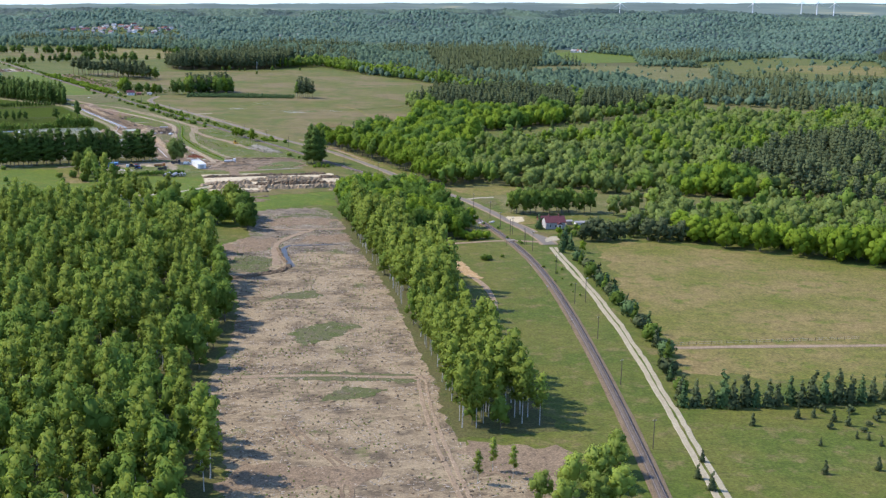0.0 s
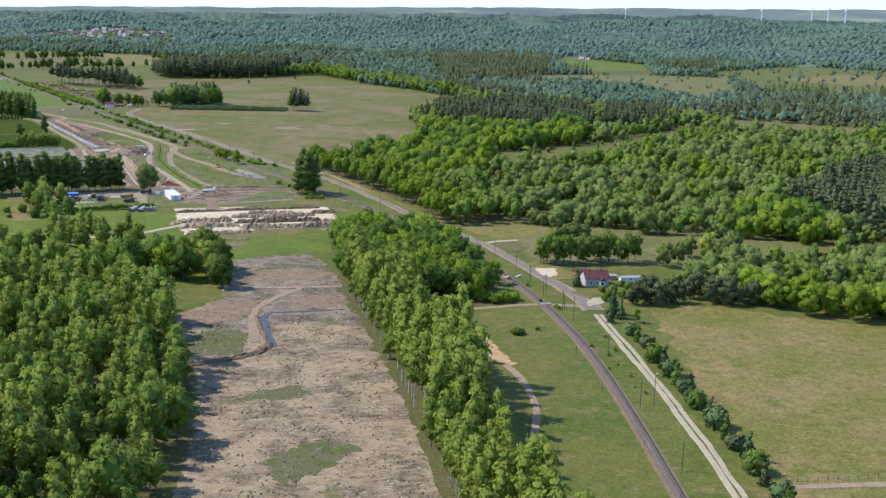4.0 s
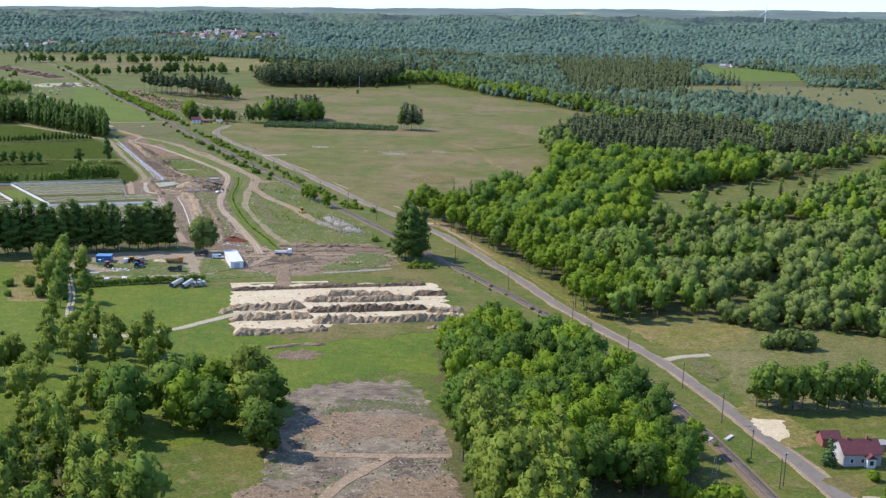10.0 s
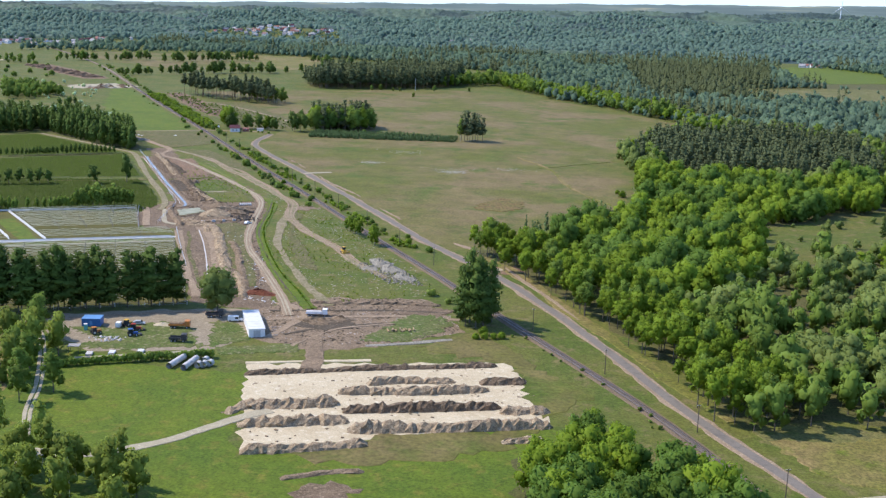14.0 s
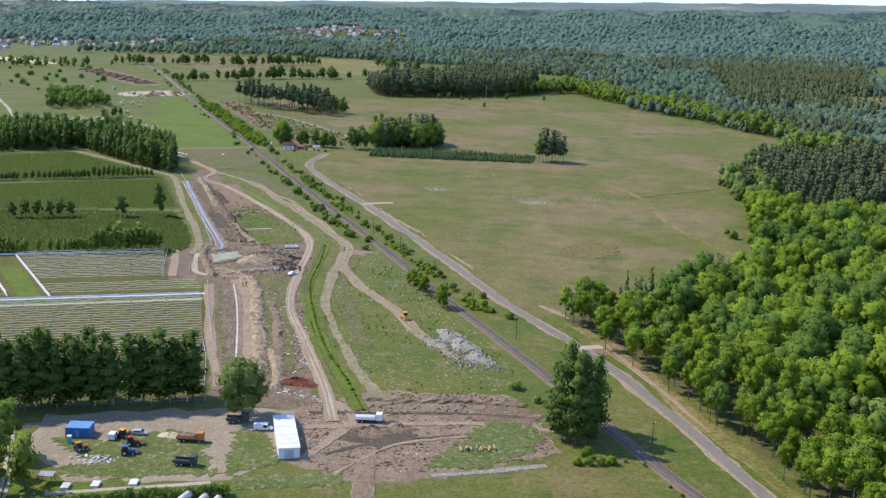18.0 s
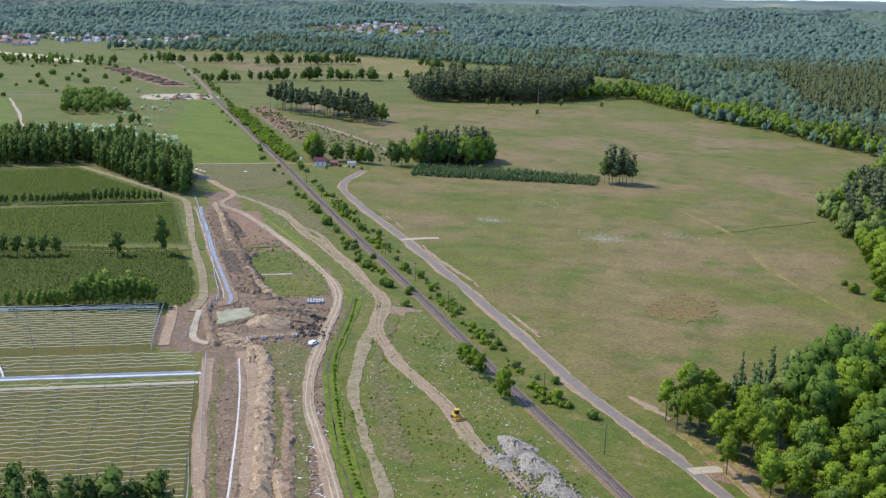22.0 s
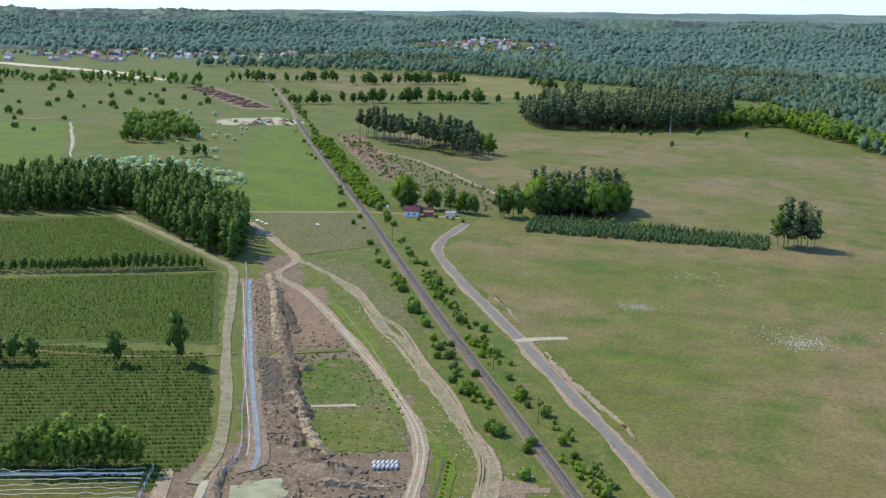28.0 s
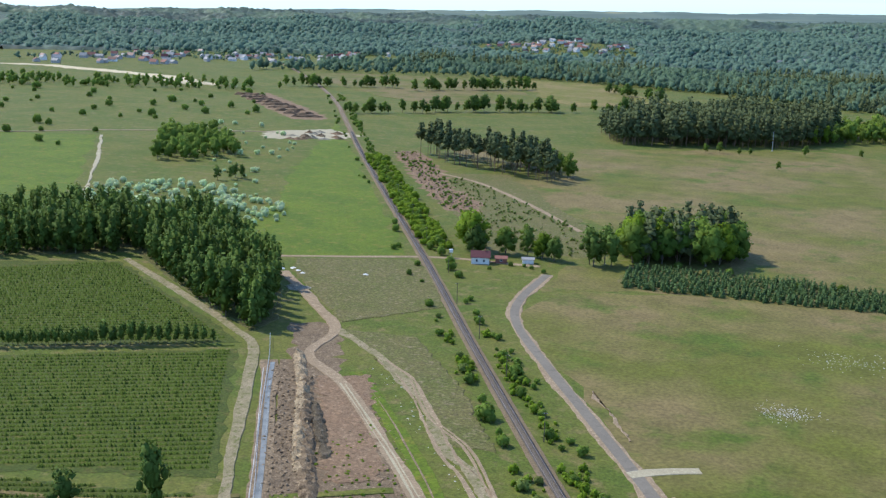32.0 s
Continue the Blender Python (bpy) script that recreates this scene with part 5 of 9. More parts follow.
for off in (0.0, 2.4):
    strip("rut", [(-7 + off, 340), (-5 + off, 318), (-1 + off, 289), (4 + off, 262), (8 + off, 240)], 1.0, 0.1, TRACK, "pale wheel rut", "path", 0.25)
    strip("rut", [(-44 + off, 300), (-36 + off, 285), (-26 + off, 270), (-22 + off, 245)], 0.8, 0.1, MUD, "dark wheel rut", "path", 0.25)
strip("wood_track", [(-100, 576), (-90, 568), (-73, 569), (-51, 573)], 2.6, 0.1, TRACK, "sandy track over the clearing", "path", 0.4)
strip("wood_track", [(-74, 490), (-80, 528), (-77, 548), (-67, 570)], 3.4, 0.1, TRACK, "sandy track over the clearing", "path", 0.5)
ridge_heap("soil_berm", [(-93, 462), (-84, 467), (-76, 473), (-70, 480), (-68, 490)], 4.0, 1.1, SPOIL, "low curved bank of dug soil", seed=3)
ridge_heap("soil_berm", [(-70, 494), (-75, 510), (-79, 526)], 2.2, 0.7, SPOIL, "low bank beside the stream", seed=4)
strip("stream", [(-66.5, 487), (-69.5, 496), (-73, 510), (-75.5, 524), (-73, 531)], [2.6, 3.4, 2.2, 2.0, 1.6], 0.1, DARKWATER, "narrow dark stream", "water", 0.3, step=2)
strip("puddle", [(-74, 530), (-60, 533), (-46, 537)], [1.0, 1.6, 1.8, 0.6], 0.1, DARKWATER, "long dark puddle", "water", 0.3, step=2)
CLR = [(-50, 240), (-56, 285), (-68, 311), (-72, 378), (-86, 460), (-104, 509), (-95, 560), (-98, 608), (-66, 618), (-46, 552), (-26, 467), (-12, 396), (-1, 335), (5, 289), (30, 262), (34, 240)]
q = spots(CLR, 1.7, R)
litter("brash", q[np.array([noise.noise((x / 16, y / 5, 0.2)) for x, y in q]) > -0.05], ((0.3, 1.6), (0.06, 0.22), (0.04, 0.16)), BRASH, "bleached branches and chips on cleared soil", 5)
q = spots(CLR, 6.0, R)
litter("stumps", q, ((0.25, 0.6), (0.25, 0.6), (0.1, 0.35)), DARKWOOD, "cut stumps and dark roots", 6)

TUFTS = [bush_shape(s, 0.55, 1.3, 14, 0.34, 1) for s in (86, 87)]
q = spots(CLR, 2.1, R)
n = np.array([noise.noise((x / 13, y / 13, 5.5)) + 0.5 * noise.noise((x / 4, y / 4, 1.5)) for x, y in q])
wood("clearing_weeds", TUFTS, q[n > 0.12], [WILLOW_LEAF, BARK], "green weeds coming up on cleared soil", "weeds", scale=(0.2, 0.6))
q = spots(CLR, 2.2, R)
n = np.array([noise.noise((x / 9, y / 5, 7.7)) for x, y in q])
litter("dark_clods", q[n > 0.12], ((0.3, 1.5), (0.2, 0.7), (0.06, 0.22)), MUD, "dark turned clods on cleared soil", 7)

# ---- trees of the south ----
BUSHES = [bush_shape(s, 4, 5, 150, 0.5) for s in (81, 82, 83)]
LOWBUSH = [bush_shape(s, 4, 5.5, 60, 0.75, 4) for s in (88, 89)]
SMALL = [bush_shape(s, 1.6, 2.0, 40, 0.36, 3) for s in (84, 85)]
BUSHPINES = [round_tree(s, 11, 8.5, 420, 0.5, 0.0, 10) for s in (97, 98)]
YOUNGPINES = [cone_tree(s, 8, 4.2, 230, 0.5) for s in (91, 92, 93)]
for x, y, s in ((25, 252, 1.1), (33, 258, 1.35), (40, 262, 1.5), (45, 270, 1.3), (38, 250, 1.2), (47, 280, 1.05), (30, 246, 1.2), (44, 252, 1.3)):
    tree("young_oak", MAPLES[int(x) % 3], [YELLOW_LEAF, BARK], x, y, 0.52 * s, "yellow-green young tree beside the railway", group="young trees by the cutting")
for x, y in ((14, 270), (10, 262), (19, 266)):
    tree("sapling_birch", BIRCHES[1], [BIRCH_LEAF, BIRCH_BARK], x, y, 0.45, "young birch on cleared ground")
for x, y, s in ((66, 268, 0.9), (68, 261, 1.1), (69.5, 279, 0.8)):
    tree("roadside_pine", YOUNGPINES[0], [PINE_LEAF, PINE_BARK], x, y, 0.55 * s, "bushy pine beside the gravel lane")
# shrub line east of the lane
q = [(62, 513), (64, 505), (64.5, 497), (65.5, 489), (66, 481), (67, 474), (67.5, 466), (68.5, 458), (69, 450), (70, 443), (71, 436), (72, 428), (72.5, 420), (73, 412), (74, 404), (75, 396), (75.5, 388), (76, 380), (76, 370), (75.5, 361), (75, 352), (74.5, 344), (75, 335), (74, 327)]
for k, (x, y) in enumerate(q):
    tree("hedge_juniper", YOUNGPINES[k % 3] if k % 2 else BUSHES[k % 3], [(SPRUCE_LEAF, ALDER_LEAF, PINE_LEAF)[k % 3], BARK], x + R.uniform(-0.8, 0.8), y, (0.95 if k % 2 else 1.45) * R.uniform(0.75, 1.2), "dark shrub in the hedge along the lane", "shrub", "hedge along the lane")
q = [(73, 321), (77, 322), (81, 321.5), (85, 322), (88, 321), (92, 322), (95, 323), (99, 323), (102, 323), (106, 324), (109, 324), (113, 325), (117, 326), (121, 327), (125, 327), (129, 328), (133, 329), (138, 330), (143, 331)]
for k, (x, y) in enumerate(q):
    tree("row_pine", YOUNGPINES[k % 3], [PINE_LEAF if k % 3 else SPRUCE_LEAF, PINE_BARK], x, y + R.uniform(-1, 1), R.uniform(0.9, 1.35), "young conifer in a field boundary", "tree", "conifer row between fields")
q = np.array([(105, 313), (110, 314), (115, 311), (118, 308), (117, 298), (120, 297), (122, 293), (105, 292), (115, 276), (100, 273), (90, 306), (124, 308), (128, 312), (130, 300), (112, 305), (121, 303), (126, 296), (131, 318), (122, 318), (114, 319), (135, 310), (137, 300)])
for k, (x, y) in enumerate(q):
    tree("self_sown_pine", SMALL[k % 2] if k > 10 else YOUNGPINES[k % 3], [PINE_LEAF, BARK], x, y, R.uniform(0.3, 0.5) if k <= 10 else R.uniform(0.9, 1.6), "small self-sown pine on rough grass", "shrub", "self-sown pines")
strip("field_track", [(79, 379), (83, 379), (110, 383), (159, 388), (260, 400)], 2.6, 0.1, TRACK, "sandy field track", "path", 0.3)
POST = boxes((-0.07, -0.07, -0.1, 0.07, 0.07, 1.3))
POST_ME = bpy.data.meshes.new("post")
POST.to_mesh(POST_ME)
POST.free()
POST_ME.materials.append(DARKWOOD)
fence = thing("field_fence", 82, 382, label="wooden post and wire fence beside a field track", category="fence")
for k in range(26):
    shared("post", POST_ME, fence, pose(k * 2.8, k * 0.52, 0))
for z in (0.5, 1.1):
    bm = bmesh.new()
    tube(bm, (0, 0, z), (70, 13, z), 0.02, sides=4)
    part("wire", bm, WIRE, fence)
area("bare_sand_patch", [(-7, 532), (0, 531), (3, 514), (9, 503), (13, 487), (17, 474), (13, 474), (6, 488), (1, 502), (-3, 516)], 0.1, ORANGESAND, "bare orange sand by the path", 0.6, 1.2)
for x, y, s in ((20, 509, 0.8), (21.5, 510.5, 0.7), (28, 516, 0.4), (18.5, 511, 0.5)):
    tree("meadow_bush", BUSHES[0], [ALDER_LEAF, BARK], x, y, s, "dark rounded bush on open grass", "shrub")

# ---- poles ----
def pole_shape(h, arms=1):
    bm = bmesh.new()
    tube(bm, (0, 0, -0.3), (0, 0, h), 0.15, 0.1, 7)
    return bm


def telegraph_pole(x, y, h=8.5, arms=1, turn=0.0, lamp=False, twin=False, label="weathered wooden telegraph pole beside the railway"):
    ob = thing("telegraph_pole", x, y, 0, turn, label, "utility pole", "poles along the railway")
    part("pole", pole_shape(h), DARKWOOD, ob)
    if twin:
        bm = bmesh.new()
        tube(bm, (1.3, 0, -0.2), (0.1, 0, h * 0.9), 0.13, 0.1, 7)
        part("brace", bm, DARKWOOD, ob)
    for k in range(arms):
        part("crossarm", boxes((-0.7, -0.05, h - 0.45 - 0.5 * k, 0.7, 0.05, h - 0.33 - 0.5 * k)), DARKWOOD, ob)
        for s in (-0.6, -0.25, 0.25, 0.6):
            bm = bmesh.new()
            tube(bm, (s, 0, h - 0.33 - 0.5 * k), (s, 0, h - 0.15 - 0.5 * k), 0.045, 0.03, 6)
            part("insulator", bm, WHITEPAINT, ob)
    if lamp:
        part("lamp_head", boxes((0.1, -0.12, h - 0.05, 0.9, 0.12, h + 0.1), bevel=0.03), CONCRETE, ob, "grey street lamp head")
    return ob


for x, y, kw in ((58, 287, {}), (57, 339, {}), (56, 388, {}), (53, 436, {}), (57.5, 438, dict(h=10, lamp=True)), (50, 485, {}), (43, 531, dict(h=9.5, lamp=True)), (40, 544, dict(twin=True)), (35.5, 569, dict(h=9, lamp=True)), (34.2, 567, {}),
                 (30, 586, {}), (25.5, 612, dict(h=9.5, arms=2)), (17, 642, {}), (1, 671, {}), (-18, 712, {}), (-45, 757, {}), (-72, 800, {}), (-99, 846, {}), (-124, 890, {}), (-147, 927, {}), (-172, 966, {}), (-198, 1008, {}), (-222, 1046, {}), (-248, 1087, {}),
                 (-276, 1131, {}), (-302, 1173, {}), (-325, 1209, {}), (-349, 1247, {}), (-371, 1291, dict(h=9, lamp=True)), (-402, 1338, {}), (-432, 1388, {}), (-465, 1440, {})):
    telegraph_pole(x, y, turn=R.uniform(20, 40), **kw)
for x, y in ((39, 486), (43, 448), (31, 540), (20, 575), (48, 400)):
    ob = thing("marker_post", x, y, label="short weathered post beside the track", category="post", group="track posts")
    bm = bmesh.new()
    tube(bm, (0, 0, -0.2), (0, 0, 4.2), 0.09, 0.07, 6)
    part("post", bm, DARKWOOD, ob)
    part("plate", boxes((-0.2, -0.03, 3.5, 0.2, 0.03, 4.0)), WHITEPAINT, ob)
mast = thing("signal_mast", 17.5, 566, label="grey A-frame mast beside the railway", category="mast")
for s in (-1, 1):
    bm = bmesh.new()
    tube(bm, (s * 1.0, 0, -0.2), (s * 0.1, 0, 8), 0.1, 0.08, 6)
    part("leg", bm, WOODM, mast)
part("crossbar", boxes((-0.6, -0.06, 3.6, 0.6, 0.06, 3.75)), WOODM, mast)

# ---- the crossing-keeper's house ----
def gable_house(name, x, y, w, d, h, rise, turn, wall, roof, label, windows=2, chimney=True, door=True, category="house", group="", z=None):
    """A house w wide and d deep with its ridge along x."""
    ob = thing(name, x, y, float(land(x, y)) if z is None else z, turn, label, category, group)
    bm = bmesh.new()
    v = [bm.verts.new(c) for c in ((-w / 2, -d / 2, -0.3), (w / 2, -d / 2, -0.3), (w / 2, d / 2, -0.3), (-w / 2, d / 2, -0.3), (-w / 2, -d / 2, h), (w / 2, -d / 2, h), (w / 2, d / 2, h), (-w / 2, d / 2, h), (-w / 2, 0, h + rise), (w / 2, 0, h + rise))]
    for f in ((0, 1, 5, 4), (1, 2, 6, 9, 5), (2, 3, 7, 6), (3, 0, 4, 8, 7)):
        bm.faces.new([v[i] for i in f])
    part("wall", bm, wall, ob)
    e = 0.45
    slope = rise / (d / 2)
    for s in (-1, 1):
        bm = bmesh.new()
        pts = [(-w / 2 - e, s * (d / 2 + e), h - slope * e), (w / 2 + e, s * (d / 2 + e), h - slope * e), (w / 2 + e, 0, h + rise), (-w / 2 - e, 0, h + rise)]
        lo = [bm.verts.new((a, b, c + 0.03)) for a, b, c in pts]
        up = [bm.verts.new((a, b, c + 0.2)) for a, b, c in pts]
        for f in ((lo[3], lo[2], lo[1], lo[0]), tuple(up), (lo[0], lo[1], up[1], up[0]), (lo[1], lo[2], up[2], up[1]), (lo[2], lo[3], up[3], up[2]), (lo[3], lo[0], up[0], up[3])):
            bm.faces.new(f)
        bmesh.ops.recalc_face_normals(bm, faces=bm.faces)
        part("roof", bm, roof, ob)
    for k in range(windows):
        for s in (-1, 1):
            cx = -w / 2 + w * (k + 0.75) / (windows + 0.5)
            win = part("window", boxes((cx - 0.5, s * (d / 2 + 0.03) - 0.04, 0.95, cx + 0.5, s * (d / 2 + 0.03) + 0.04, 2.25)), WHITEPAINT, ob)
            part("pane", boxes((cx - 0.4, s * (d / 2 + 0.07) - 0.03, 1.05, cx + 0.4, s * (d / 2 + 0.07) + 0.03, 2.15)), GLASS, win)
    if door:
        part("door", boxes((w / 2 - 0.03, -0.5, 0, w / 2 + 0.06, 0.5, 2.05)), DARKWOOD, ob)
    if chimney:
        part("chimney", boxes((w * 0.22, -0.3, h + rise - 0.6, w * 0.22 + 0.55, 0.3, h + rise + 1.0)), BRICKM, ob)
    return ob


h = gable_house("keepers_house", 58.5, 590, 10.5, 8, 3.6, 2.6, 12, WALLM, ROOFRED, "grey rendered house with a maroon roof by the level crossing", 3)
part("porch_wall", boxes((0.6, -5.6, -0.2, 3.0, -3.9, 2.7)), WALLW, h, "white porch")
bm = bmesh.new()
v = [bm.verts.new(c) for c in ((0.3, -5.9, 2.7), (3.3, -5.9, 2.7), (1.8, -5.9, 3.9), (0.3, -3.0, 2.7), (3.3, -3.0, 2.7), (1.8, -3.0, 3.9))]
for f in ((0, 1, 2), (0, 2, 5, 3), (2, 1, 4, 5), (5, 4, 3), (0, 3, 4, 1)):
    bm.faces.new([v[i] for i in f])
bmesh.ops.recalc_face_normals(bm, faces=bm.faces)
part("porch_roof", bm, ROOFRED, h)
part("porch_window", boxes((1.3, -5.68, 0.9, 2.3, -5.6, 2.1)), GLASS, h)
part("chimney", boxes((-3.2, -0.3, 5.3, -2.6, 0.3, 7.1)), BRICKM, h)
gable_house("red_annex", 53.5, 601, 5, 4.5, 2.6, 1.4, 12, BRICKM, ROOFRED, "small brick annex with a maroon roof", 1, False)
gable_house("garden_shed", 75, 597, 9, 3.2, 2.0, 0.5, 12, WALLW, ROOFGREY, "long low white garden shed with a grey roof", 1, False, category="shed")
gable_house("lean_to", 67.5, 600, 3, 3, 1.9, 0.4, 12, WOODM, ROOFGREY, "small grey lean-to beside the house", 0, False, False, "shed")
tree("garden_spruce", cone_tree(95, 9, 5.5, 420, 0.5), [SPRUCE_LEAF, BARK], 50.5, 585, 0.85, "dark spruce in front of the house")
for k, (x, y, s) in enumerate(((60, 577, 0.8), (64, 575, 0.9), (66, 581, 0.7), (72, 582, 0.9), (70, 587, 0.75), (77, 587, 0.9), (62, 568, 0.8), (67, 568, 0.9), (73, 573, 1.0), (80, 578, 1.0), (59, 562, 0.7), (84, 592, 0.8))):
    tree("garden_tree", BUSHES[k % 3], [(MAPLE_LEAF, ALDER_LEAF, WILLOW_LEAF)[k % 3], BARK], x, y, s, "leafy garden fruit tree", "shrub", "garden trees")
for x, y, s in ((58, 537, 1.15), (60, 541, 1.3), (62, 535, 1.0), (57, 529, 0.8)):
    tree("lane_spruce", YOUNGPINES[1], [SPRUCE_LEAF, BARK], x, y, s, "dark spruce by the lane")
tree("pasture_birch", ALDERS[0], [MAPLE_LEAF, BARK], 67, 530, 0.42, "bright small tree at the field corner")
for k, (x, y) in enumerate(((71, 557), (75, 560), (80, 557), (85, 561), (90, 562), (78, 566), (104, 563), (109, 560), (115, 561), (121, 563), (112, 568), (98, 570))):
    tree("edge_pine", BUSHPINES[k % 2], [PINE_LEAF, PINE_BARK], x, y, R.uniform(0.8, 1.15), "dark bushy pine at the wood edge", group="pines by the house")
q = [(38, 628), (41, 627), (45, 626), (49, 628), (52, 629), (56, 628), (60, 630), (64, 632), (67, 633), (71, 634), (75, 631), (47, 634), (58, 637), (66, 640), (40, 634), (80, 634), (84, 638)]
for k, (x, y) in enumerate(q):
    tree("alder", ALDERS[k % 4], [ALDER_LEAF, BARK], x, y, R.uniform(0.8, 1.05), "alder with a bare lower trunk beyond the house", group="alder row")
for x, y, s in ((57, 694, 1.7), (61, 692, 1.9), (66, 694, 1.7), (52, 692, 1.3)):
    tree("grey_willow", BUSHES[1], [WILLOW_LEAF, BARK], x, y, s, "low grey-green willow on the reed meadow", "shrub")
for x, y, s in ((96, 628, 1.0), (104, 634, 0.9), (121, 646, 1.1), (126, 638, 1.0), (112, 650, 0.9), (134, 652, 1.1)):
    tree("meadow_willow", MAPLES[int(x) % 3], [YELLOW_LEAF if int(x) % 2 else WILLOW_LEAF, BARK], x, y, s * 0.85, "broad willow on the meadow behind the house", group="meadow willows")
for x, y, s in ((13, 553, 1.2), (17, 556, 1.4), (22, 558, 1.1), (10, 556, 1.3)):
    tree("grove_bush", BUSHES[2], [MAPLE_LEAF, BARK], x, y, s, "bright bush at the end of the grove", "shrub")
area("house_yard", [(46, 574), (52, 578), (62, 582), (60, 574), (52, 565)], 0.08, DRY, "dry garden grass", 0.5, 2)
area("sand_patch", [(35, 618), (45, 617), (44, 606), (40, 600), (36, 606)], 0.08, SAND, "bare sand by the road", 0.5, 1.5)
area("dry_bank", [(40, 596), (48, 598), (52, 608), (46, 622), (34, 628), (29, 624)], 0.06, STUBBLE, "dry tan grass by the road", 0.6, 2)
area("dead_reeds", [(12, 690), (22, 684), (40, 690), (44, 704), (30, 714), (12, 712), (2, 710)], 0.07, STUBBLE, "tan patch of dead reeds", 0.8, 2)
area("sand_patch", [(52, 552), (58, 558), (60, 566), (55, 566), (52, 560)], 0.08, GRAVEL, "gravel turning place", 0.5, 2)
strip("road_stub", [(14, 670), (20, 675), (30, 679)], 3.4, 0.1, GRAVEL, "pale side road", "road", 0.3)
strip("road_stub", [(-250, 1120), (-243, 1126), (-234, 1131)], 3.6, 0.1, GRAVEL, "pale side road", "road", 0.3)
strip("road_stub", [(-101, 886), (-96, 889), (-91, 891)], 3.6, 0.1, GRAVEL, "pale stub of a side road at the wood", "road", 0.3)
area("bare_patch", [(-97, 895), (-87, 899), (-83, 888), (-89, 882), (-95, 885)], 0.09, REDSOIL, "bare reddish earth at the wood edge", 0.8, 1.5)
area("dead_reeds", [(12, 702), (22, 711), (38, 722), (51, 720), (45, 698), (26, 682), (21, 691), (12, 692)], 0.075, STUBBLE, "tan dead reeds on the rank meadow", 1.2, 1.5)
area("stony_patch", [(22, 674), (28, 670), (32, 656), (29, 649), (23, 658)], 0.08, SCRUB, "thin stony grass on the road bank", 1.0, 1.2)
for x, y, a in ((20, 597, 58), (26, 600, 58), (12, 622, 58)):
    b = thing("concrete_slab", x, y, 0, a, "pale concrete platform slab beside the track", "slab")
    part("slab", boxes((-2.2, -0.5, 0, 2.2, 0.5, 0.5), bevel=0.04), CONCRETE, b)
deck = thing("crossing_deck", 34, 553, 0.3, 15, "worn timber deck of the level crossing", "crossing")
for k in range(5):
    part("plank", boxes((-2.2, -1.4 + k * 0.6, 0.05, 2.2, -0.9 + k * 0.6, 0.22)), WOODM, deck)

# ---- the west meadow and its lane ----
for off in (-0.8, 0.8):
    strip("meadow_lane", [(-190 + off, 648), (-194 + off, 659), (-206 + off, 682), (-216 + off, 707), (-232 + off, 739), (-246 + off, 762)], 0.8, 0.1, GRAVEL, "pale wheel track of a meadow lane", "path", 0.15)
strip("meadow_track", [(-194, 657), (-178, 658), (-164, 668), (-153, 683), (-146, 693), (-140, 700)], 4.4, 0.1, GRAVEL, "sandy track to the dug plot", "path", 0.5)
area("bare_plot", [(-236, 694), (-222, 697), (-246, 757), (-262, 753)], 0.05, STUBBLE, "bare tan garden plot", 0.6)
area("trampled_grass", [(-104, 668), (-70, 686), (-62, 704), (-100, 690), (-130, 672)], 0.06, DRY, "dry trampled grass", 1.6, 3)
area("trampled_grass", [(-62, 712), (-48, 735), (-70, 762), (-86, 785), (-98, 790), (-110, 770), (-76, 758)], 0.055, DRY, "dry trampled grass", 1.6, 3)
area("stony_patch", [(-116, 644), (-107, 646), (-102, 654), (-111, 657), (-117, 652)], 0.06, SPOIL, "grey rubble spread on grass", 1.4, 2)
ridge_heap("dark_bank", [(-124, 655), (-112, 662), (-104, 664)], 3, 0.8, MUD, "dark bank at the rubble", seed=41)
for k, (x, y, s) in enumerate(((-207, 699, 0.5), (-222, 731, 0.55), (-224, 716, 0.5), (-234, 737, 0.55), (-218, 701, 0.5), (-229, 727, 0.6), (-238, 748, 0.6), (-226, 708, 0.55), (-213, 690, 0.45), (-240, 733, 0.55), (-231, 720, 0.5))):
    tree("lane_tree", ALDERS[k % 4], [(ALDER_LEAF, BIRCH_LEAF)[k % 2], BARK], x, y, s * 1.8, "leafy tree beside the meadow lane", group="trees along the meadow lane")
q = [(-196, 648), (-190, 644), (-184, 641), (-178, 643), (-172, 645), (-166, 646), (-160, 644), (-187, 634), (-179, 633), (-171, 634), (-163, 636), (-155, 636), (-194, 638), (-168, 626), (-176, 622), (-184, 624), (-158, 628), (-152, 622), (-200, 655), (-203, 662), (-190, 651), (-182, 648), (-174, 640), (-162, 640), (-154, 630), (-199, 643)]
for k, (x, y) in enumerate(q):
    tree("birch", (ALDERS[k % 4] if k % 3 else BIRCHES[k % 4]), [BIRCH_LEAF, BIRCH_BARK], x + R.uniform(-2, 2), y + R.uniform(-2, 2), R.uniform(0.6, 0.95), "young birch in the meadow copse", group="meadow copse")
q = [(-143, 578, 0.95), (-134, 590, 0.9), (-126, 580, 0.85), (-118, 577, 0.8), (-110, 584, 0.85), (-100, 566, 0.7), (-104, 574, 0.65), (-122, 596, 0.8), (-132, 604, 0.7), (-114, 600, 0.95), (-106, 592, 0.8), (-140, 566, 0.7), (-150, 585, 0.7)]
